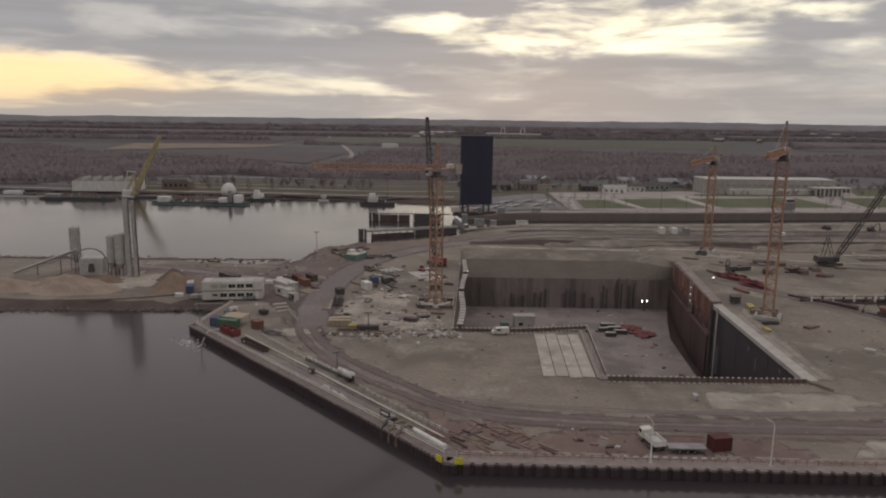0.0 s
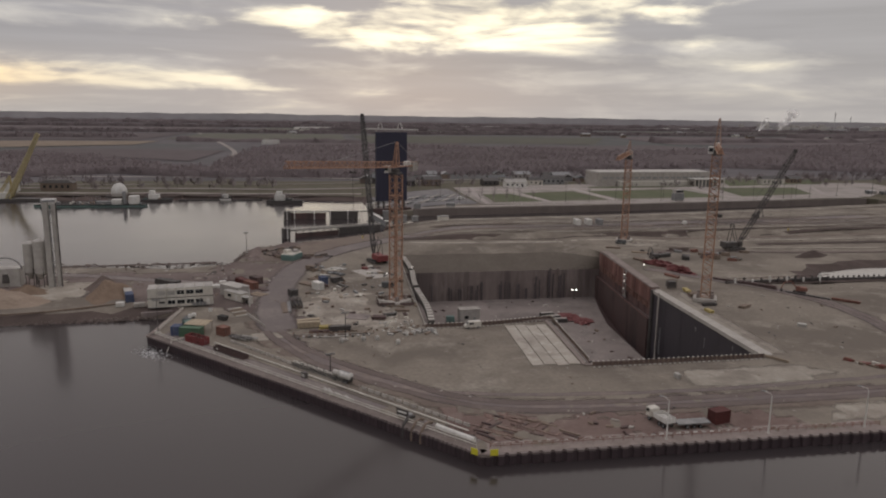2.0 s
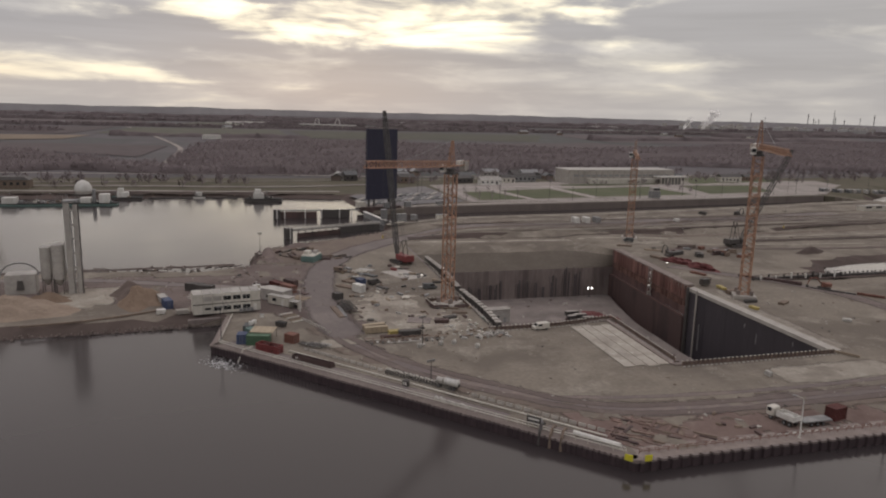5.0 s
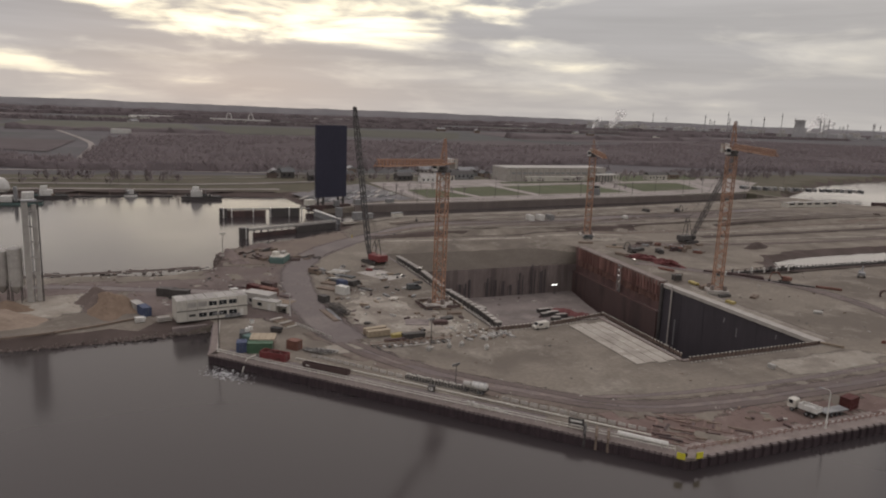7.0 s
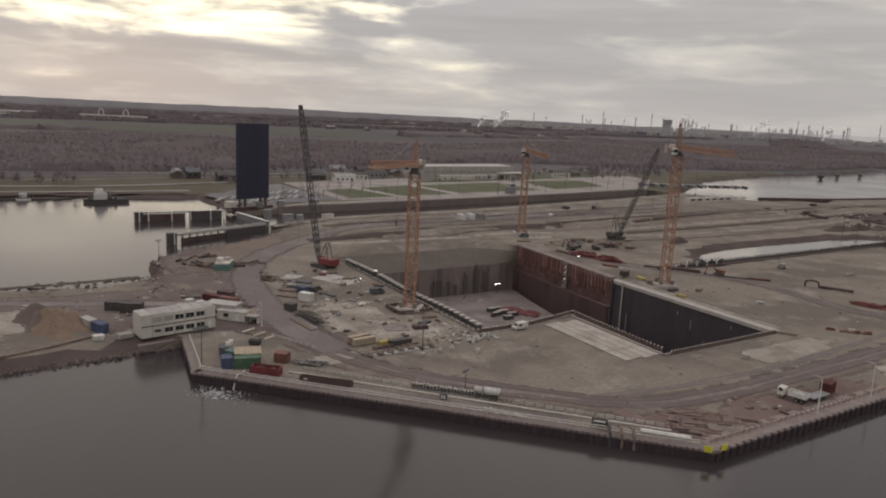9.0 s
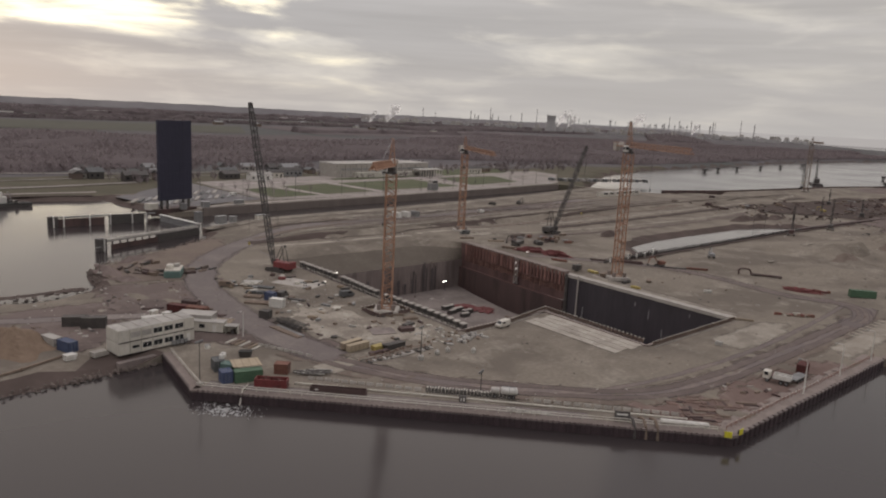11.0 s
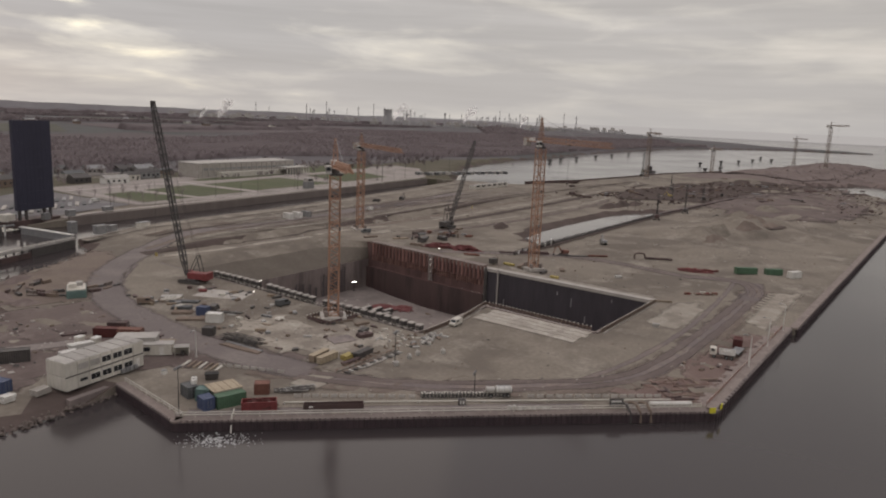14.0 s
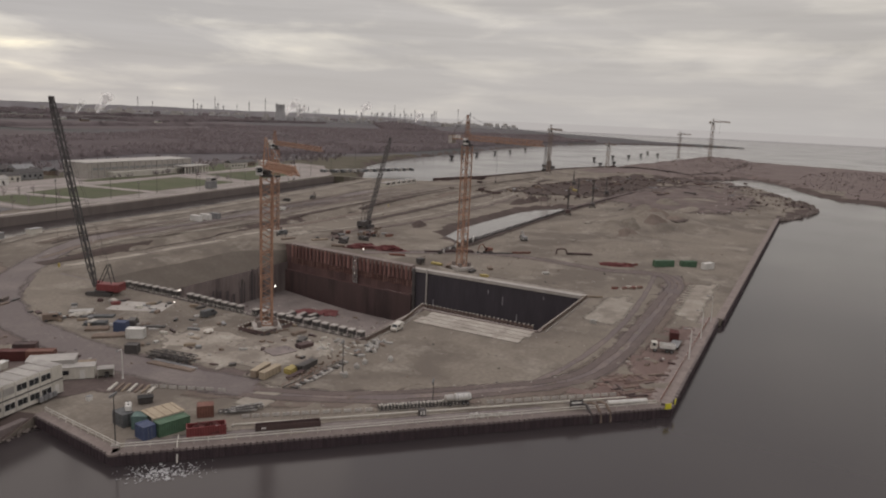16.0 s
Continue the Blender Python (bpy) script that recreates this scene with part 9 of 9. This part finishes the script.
saw = Geo().add([(-4, -8, 0), (4, -8, 0), (4, -8, 3.4), (-4, 8, 0), (4, 8, 0), (4, 8, 3.4)], [(0, 1, 2), (3, 5, 4), (0, 3, 4, 1), (0, 2, 5, 3), (1, 4, 5, 2)]).mesh("roof_bay", ROOF)
for k in range(6):
    part("roof_bay", saw, ROOF, shed, at=pose(-21 + 8.3 * k, 0, 8))
part("gable_sign", Geo().bar((16, -8, 8), (18, -8, 16), 0.4).bar((18, -8, 16), (25, -8, 15), 0.4), WHITE, shed)
s2 = thing("brick_house", -222, 572, 1, 0, "dark brown house behind the barges", "house")
part("wall", Geo().box(0, 0, 0, 22, 10, 6, b=0.05), OLDWOOD, s2)
part("roof", Geo().box(0, 0, 6, 22.5, 10.5, 2.4, top=0.7), DARK, s2)
for k in range(5):
    part("window", Geo().box(-8 + 4 * k, -5.03, 2.5, 1.8, 0.1, 2.2), GLASS, s2)
dome_t = thing("gas_dome", -173, 546, 0, 0, "pale round dome tank behind the work ships", "dome tank")
part("dome", Geo().dome(0, 0, 2, 5.6, 5.6, 7.2, 22, 8), WHITE, dome_t)
part("base_ring", Geo().bar((0, 0, 0), (0, 0, 2.0), 5.2, 22), CONCRETE, dome_t)
dol = thing("mooring_dolphin", 821, 580, WATER_Z, 0, "dark mooring dolphin standing in the outer harbour", "mooring dolphin", "dolphins")
for a, b in ((0, 0), (3, 0), (1.5, 2.6)):
    part("pile", Geo().bar((a, b, -3), (a * 0.6 + 0.6, b * 0.6 + 0.3, 2.6), 0.7, 8), DARK, dol)
part("platform", Geo().box(1.5, 1, 2.4, 6.0, 5.5, 2.6, b=0.2), DARK, dol)
for x, y in ((880, 590), (947, 594), (1040, 600), (1133, 608), (1250, 620), (1060, 424), (1176, 420), (1240, 405), (1414, 382), (1330, 400), (1500, 420), (900, 372), (960, 366)):
    copy_thing(dol, pose(x, y, WATER_Z, 0, 0, 20))
fp = thing("floating_boom", 0, 0, WATER_Z, 0, "low dark floating walkway along the basin bank", "floating walkway")
for k in range(10):
    xa = -128 + 5.9 * k
    part("float", Geo().box(xa, 535.4 - 0.22 * k, -0.3, 5.6, 1.6, 1.0, rz=-2.5, b=0.1), DARK, fp)
    if k % 3 == 0:
        part("pile", Geo().bar((xa, 536.6 - 0.22 * k, -2), (xa, 536.6 - 0.22 * k, 2.6), 0.25, 8), OLDWOOD, fp)
fc = thing("floating_crane", 800, 420, WATER_Z, 30, "dark floating grab crane in the outer harbour", "floating crane")
part("pontoon", Geo().box(0, 0, -0.5, 30, 12, 2.6, b=0.2), DARK, fc)
part("boom", Geo().lattice((0, 0, 3), (9, 0, 30), 2.4, 1.0, 10, 0.3, 0.16), DARK, fc)
part("house", Geo().box(-3, 0, 2, 7, 6, 6, b=0.2), DARK, fc)

# ---- woods, fields and the far plant ----


def woods(name, ring, spacing, height, label, seed, jitter=0.48, fill=1.0, blades=13):
    """Bare winter trees as trunks with fans of twigs, all in one object."""
    q = random.Random(seed)
    xs_, ys_ = [p[0] for p in ring], [p[1] for p in ring]
    cand = np.array([(x + q.uniform(-jitter, jitter) * spacing, y + q.uniform(-jitter, jitter) * spacing) for x in np.arange(min(xs_), max(xs_), spacing) for y in np.arange(min(ys_), max(ys_), spacing)])
    cand = cand[inside(cand, ring)]
    geo = Geo()
    for x, y in cand:
        if q.random() > fill or noise.noise(V3((x * 0.006, y * 0.006, seed))) < -0.42:
            continue
        z, h = terrain(x, y), height * q.uniform(0.75, 1.15)
        rad = h * q.uniform(0.28, 0.42)
        geo.bar((x, y, z - 0.3), (x, y, z + h * 0.6), 0.2, 3, 0.1)
        vs, fs = [], []
        for k in range(blades):
            a, e = math.tau * (k + q.random()) / blades * 2, q.uniform(0.35, 1.0)
            ca, sa, s = math.cos(a), math.sin(a), rad * math.sqrt(max(0.06, 1 - (2.2 * (e - 0.58)) ** 2)) * q.uniform(0.55, 1.1)
            wd = h * q.uniform(0.03, 0.06)
            n0 = len(vs)
            vs += [(x + 0.25 * s * ca, y + 0.25 * s * sa, z + h * e * 0.45), (x + s * ca - wd * sa, y + s * sa + wd * ca, z + h * (e * 0.8 + 0.05)),
                   (x + 0.7 * s * ca, y + 0.7 * s * sa, z + h * (e + 0.12 * q.random())), (x + s * ca + wd * sa, y + s * sa - wd * ca, z + h * (e * 0.72))]
            fs.append((n0, n0 + 1, n0 + 2, n0 + 3))
        geo.add(vs, fs)
    return single(name, geo, TWIG, label, "woodland", kind="stuff")




def undergrowth(name, ring, step, height, label, seed, rough=0.5):
    """A closed mass of leafless brush: an uneven roof that falls to the ground at its edge."""
    out = densify(ring, step)
    n = len(out)
    q = random.Random(seed)
    xs_, ys_ = [p[0] for p in out], [p[1] for p in out]
    cand = np.array([(x + q.uniform(-0.4, 0.4) * step, y + q.uniform(-0.4, 0.4) * step) for x in np.arange(min(xs_), max(xs_), step) for y in np.arange(min(ys_), max(ys_), step)])
    cand = cand[inside(cand, out)]
    v2, _, f2, *_ = delaunay_2d_cdt([Vector(p) for p in out] + [Vector(p) for p in cand], [(i, (i + 1) % n) for i in range(n)], [], 0, 1e-3)
    centres = np.array([tuple(sum((v2[i] for i in f), Vector((0, 0))) / len(f)) for f in f2])
    ok = inside(centres, out)
    vs = []
    for i, p in enumerate(v2):
        h = 0.3 if i < n else height * (1 + rough * noise.noise(V3((p.x * 0.013, p.y * 0.013, seed))) + rough * 0.8 * noise.noise(V3((p.x * 0.07, p.y * 0.07, seed))))
        vs.append((p.x, p.y, terrain(p.x, p.y) + h))
    return single(name, Geo().add(vs, [tuple(f) for f, k in zip(f2, ok) if k]), BRUSH, label, "undergrowth", kind="stuff", smooth=True)


undergrowth("undergrowth", FOREST, 15.0, 5.2, "brown leafless undergrowth filling the winter woodland", 3)
woods("woodland", FOREST, 9.0, 8.6, "wide brown winter woodland behind the dike", 1)
woods("tree_row", [(-2000, 1950), (-700, 1985), (300, 1960), (1400, 2080), (2600, 2100), (2600, 2135), (1300, 2140), (200, 2010), (-800, 2040), (-2000, 1985)], 9, 11, "far row of bare trees between fields", 2)
woods("tree_row", [(-2500, 2700), (-900, 2620), (600, 2690), (3600, 2600), (3600, 2650), (500, 2760), (-1000, 2690), (-2500, 2740)], 11, 12, "far row of bare trees between fields", 3)
woods("tree_row", [(-2800, 3500), (200, 3380), (3400, 3300), (3400, 3390), (100, 3480), (-2800, 3590)], 16, 14, "far row of bare trees between fields", 4)
woods("tree_row", [(-1900, 1600), (-420, 1560), (-420, 1660), (-1900, 1700)], 13, 11, "far row of bare trees between fields", 5, fill=0.6)
woods("tree_row", [(1500, 1000), (2400, 900), (2450, 960), (1500, 1080)], 11, 11, "bare trees along the harbour dike", 6)
woods("tree_row", [(2100, 1250), (4300, 2700), (4200, 2900), (2100, 1500)], 24, 15, "bare wood before the far plant", 7)
woods("tree_row", [(-40, 640), (200, 632), (380, 660), (380, 690), (-40, 672)], 9, 8, "bare trees round the sheds beyond the lawns", 8, fill=0.6)
woods("tree_row", [(-420, 575), (-120, 565), (-60, 570), (-60, 600), (-420, 620)], 9, 9, "bare trees behind the basin's far quay", 9, fill=0.6)
for k, (ring, h_) in enumerate((
        ([(-2000, 1952), (-700, 1987), (300, 1962), (1400, 2082), (2600, 2102), (2600, 2133), (1300, 2138), (200, 2008), (-800, 2038), (-2000, 1983)], 7),
        ([(-2500, 2702), (-900, 2622), (600, 2692), (3600, 2602), (3600, 2648), (500, 2758), (-1000, 2688), (-2500, 2738)], 9),
        ([(-2800, 3500), (200, 3380), (3400, 3300), (3400, 3390), (100, 3480), (-2800, 3590)], 11),
        ([(-1900, 1602), (-420, 1562), (-420, 1658), (-1900, 1698)], 6),
        ([(1500, 1002), (2400, 902), (2450, 958), (1500, 1078)], 7),
        ([(2100, 1252), (4300, 2700), (4200, 2900), (2100, 1498)], 9),
        ([(700, 1500), (1500, 1640), (1480, 1700), (720, 1580)], 7),
        ([(-300, 1420), (60, 1400), (60, 1440), (-300, 1470)], 6),
        ([(-100, 2300), (900, 2380), (880, 2440), (-100, 2350)], 9),
        ([(1400, 1850), (2500, 2450), (2380, 2560), (1330, 1950)], 9))):
    undergrowth("hedge_belt", ring, 18.0, h_, "far belt of leafless hedges and trees between fields", 30 + k, rough=0.9)
for k in range(12):
    x, y = 66 + 3.2 * (k % 6) * 3, 470 + 36 * (k // 6) + (k % 6)
    tree = thing("bare_tree", x, y, terrain(x, y), 30 * k, "slim bare young tree beyond the lock", "tree", "young trees")
    part("trunk", Geo().bar((0, 0, 0), (0, 0, 6.5), 0.16, 6, 0.06), TWIG, tree)
    g = Geo()
    q = random.Random(k)
    for j in range(26):
        a, h0 = q.uniform(0, math.tau), q.uniform(2.2, 6.2)
        L_ = q.uniform(0.9, 2.2)
        p = V3((0, 0, h0))
        e = p + V3((L_ * math.cos(a), L_ * math.sin(a), L_ * 0.9))
        g.bar(p, e, 0.05, 3, 0.02)
        for m in range(3):
            b2 = a + q.uniform(-1, 1)
            s0 = p + (e - p) * q.uniform(0.4, 1)
            g.bar(s0, s0 + V3((0.7 * math.cos(b2), 0.7 * math.sin(b2), 0.6)), 0.03, 3, 0.01)
    part("crown", g, TWIG, tree)
for k, (ring, h, sp, fl) in enumerate((([(200, 560), (330, 574), (330, 580), (200, 568)], 6, 6, 0.8), ([(330, 585), (470, 610), (470, 650), (330, 640)], 7, 8, 0.6), ([(80, 575), (200, 580), (200, 600), (80, 600)], 6, 7, 0.5),
                                       ([(270, 500), (284, 500), (286, 556), (272, 556)], 5, 8, 0.5), ([(30, 560), (75, 575), (75, 610), (20, 600)], 7, 7, 0.6), ([(400, 560), (560, 600), (640, 640), (560, 690), (420, 640)], 8, 9, 0.5))):
    woods("shrub_row", ring, sp, h, "bare shrubs and young trees round the lawns", 40 + k, fill=fl)
for k in range(9):
    flood_mast(60 + 38 * k, 463 + 4.2 * k, 13, "slim mast on the far side of the lock", 3.0)
for x, y, L_, w_, h_, m_ in ((38, 588, 16, 9, 4.5, DARK), (60, 591, 14, 9, 5.0, OLDWOOD), (110, 590, 14, 8, 4.0, DARK), (128, 575, 18, 8, 4.0, WHITE), (150, 592, 12, 8, 4, CABIN), (372, 592, 22, 9, 5, CABIN), (402, 604, 14, 8, 4, OLDWOOD), (60, 606, 22, 8, 4, CABIN), (168, 600, 20, 8, 5, GREY)):
    house(x, y, r.choice((0, 6, 10)), L_, w_, h_, m_, DARK if m_ != WHITE else ROOF, "flat low building among shrubs beyond the lawns")
for k, (ring, h, sp, fl) in enumerate((([(740, 230), (860, 190), (1040, 180), (1300, 180), (1300, 250), (1000, 300), (800, 320)], 2.4, 9, 0.6), ([(620, 40), (660, -100), (1000, -120), (1180, -20), (1150, 60), (900, 110), (740, 108)], 2.4, 10, 0.6))):
    woods("scrub", ring, sp, h, "low brown scrub on the far point", 60 + k, fill=fl)
# lighter fields
FIELDS_A = (
    ([(-560, 1130), (-340, 1270), (-330, 1420), (-620, 1390)], TANFIELD, "tan stubble field"),
    ([(60, 1420), (520, 1400), (700, 1800), (40, 1850)], FIELDGREEN, "dull green winter field"),
    ([(700, 1420), (1500, 1400), (1900, 2000), (760, 1900)], FIELDBROWN, "brown ploughed field"),
    ([(-900, 1450), (-380, 1480), (-360, 1900), (-1000, 1880)], FIELDBROWN, "brown ploughed field"),
    ([(-300, 2150), (700, 2200), (900, 2560), (-200, 2560)], FIELDGREEN, "dull green winter field"),
    ([(1000, 2180), (2300, 2180), (2500, 2550), (1100, 2550)], FIELDGREEN, "green winter field"),
    ([(-120, 960), (60, 930), (240, 1000), (200, 1200), (-110, 1180)], FIELDGREEN, "dull green winter field"),
)
FIELDS_B = (
    ([(280, 990), (470, 1050), (690, 1200), (640, 1380), (260, 1250)], FIELDBROWN, "brown ploughed field"),
    ([(-480, 1030), (-310, 960), (-180, 870), (-170, 1100), (-440, 1150)], FIELDBROWN, "brown ploughed field"),
    ([(-100, 1230), (200, 1240), (240, 1390), (-120, 1380)], FIELDBROWN, "brown ploughed field"),
    ([(900, 1330), (1460, 1630), (1300, 1390), (1000, 1350)], FIELDGREEN, "dull green winter field"),
    ([(-1700, 1560), (-1050, 1500), (-1050, 1900), (-1700, 1900)], FIELDGREEN, "dull green winter field"),
    ([(-340, 1520), (20, 1500), (20, 1900), (-320, 1900)], FIELDGREEN, "dull green winter field"),
    ([(-1500, 2150), (-400, 2150), (-350, 2600), (-1600, 2600)], FIELDBROWN, "brown ploughed field"),
)
for k, (ring, mat, lab) in enumerate(FIELDS_A + FIELDS_B):
    patch(f"field_{k + 1}", ring, mat, 0.8, lab, "field", step=90.0)
for k, (x, y, L) in enumerate(((640, 2900, 190), (470, 3650, 150), (1500, 2950, 120), (-120, 1330, 30), (-40, 2450, 160))):
    gh = thing("greenhouse", x, y, terrain(x, y), 10, "long pale greenhouse in the far fields", "greenhouse", "far greenhouses")
    part("wall", Geo().box(0, 0, 0, L, 40 if L > 50 else 12, 6, b=0.3), WHITE, gh)
    part("roof", Geo().box(0, 0, 6, L, 40 if L > 50 else 12, 2, top=0.9), BAG, gh)
fb = thing("road_bridge", 170, 2130, 2, -25, "white road bridge with two low arches far off", "bridge")
part("deck", Geo().box(0, 0, 9, 170, 8, 3), WHITE, fb)
for x in (-32, 30):
    g = Geo()
    for k in range(10):
        a, b2 = math.pi * k / 10, math.pi * (k + 1) / 10
        g.bar((x + 7 * math.cos(a), 0, 12 + 16 * math.sin(a)), (x + 7 * math.cos(b2), 0, 12 + 16 * math.sin(b2)), 1.2)
    part("arch", g, WHITE, fb)
for k in range(6):
    part("pier", Geo().box(-75 + 30 * k, 0, -2, 3, 6, 11), CONCRETE, fb)


def chimney(x, y, h, rad, label="tall thin stack of the far chemical plant"):
    b = thing("chimney", x, y, 2, 0, label, "chimney", "stacks of the far plant")
    part("shaft", Geo().bar((0, 0, 0), (0, 0, h), rad, 8, rad * 0.75), STACK, b)
    part("collar", Geo().bar((0, 0, h * 0.85), (0, 0, h * 0.85 + 3), rad * 1.25, 8), DARK, b)


q = random.Random(11)
PLANT0, PLANT1 = V3((2450, 2950, 0)), V3((3650, 1900, 0))
for k in range(44):
    p = PLANT0.lerp(PLANT1, q.random()) + V3((q.uniform(-150, 150), q.uniform(-150, 150), 0))
    chimney(p.x, p.y, q.choice((58, 64, 75, 88, 70, 108)), q.uniform(1.6, 3.0))
for k in range(8):
    chimney(3230 + 24 * k, 2260 - 22 * k, 64, 3.0, "one of a close row of equal stacks")
for k in range(70):
    t = q.random()
    p = V3((1900, 3300, 0)).lerp(V3((3950, 1700, 0)), t) + V3((q.uniform(-160, 160), q.uniform(-160, 160), 0))
    pb2 = thing("plant_block", p.x, p.y, 2, q.uniform(0, 90), "pale process building of the far chemical plant", "plant building", "far plant")
    part("body", Geo().box(0, 0, 0, q.uniform(30, 90), q.uniform(20, 50), q.uniform(10, 24), b=1), STACK if k % 4 else ROOF, pb2)
    part("roof", Geo().box(0, 0, 9, 24, 18, q.uniform(10, 24), b=1), ROOF, pb2)
ct = thing("cooling_tower", 2820, 2560, 2, 0, "broad pale cooling tower of the far plant", "cooling tower")
part("shell", Geo().bar((0, 0, 0), (0, 0, 48), 32, 20, 22).bar((0, 0, 48), (0, 0, 80), 22, 20, 24), STACK, ct)
part("rim", Geo().bar((0, 0, 79), (0, 0, 81), 24.5, 20), ROOF, ct)


def steam_plume(x, y, h, lean, label, seed):
    """Overlapping soft lumps that widen and lean as they rise."""
    q = random.Random(seed)
    g = Geo()
    for k in range(16):
        t = (k + 0.5) / 16
        r_ = h * (0.06 + 0.22 * t) * q.uniform(0.8, 1.2)
        cx, cy, cz = lean * t ** 1.3 + q.uniform(-0.4, 0.4) * r_, q.uniform(-0.5, 0.5) * r_, h * t
        for up in (1, -1):
            d = Geo().dome(cx, cy, 0, r_ * 1.2, r_, r_ * 0.9, 12, 4, 0.35, k + seed)
            g.add([(p, o, cz + up * e) for p, o, e in d.v], d.f)
    ob = single("steam_plume", g, STEAM, label, "steam", kind="stuff", smooth=True, at=pose(x, y, 12))
    ob.visible_shadow = False


for k, (x, y, h, lean) in enumerate(((1650, 2450, 70, 60), (1590, 2480, 40, 25), (3180, 2830, 90, 110), (3540, 2560, 95, 120), (3050, 2650, 60, 80), (3700, 2250, 60, 70))):
    steam_plume(x, y, h, lean, "white steam drifting off the far plant", 90 + k)
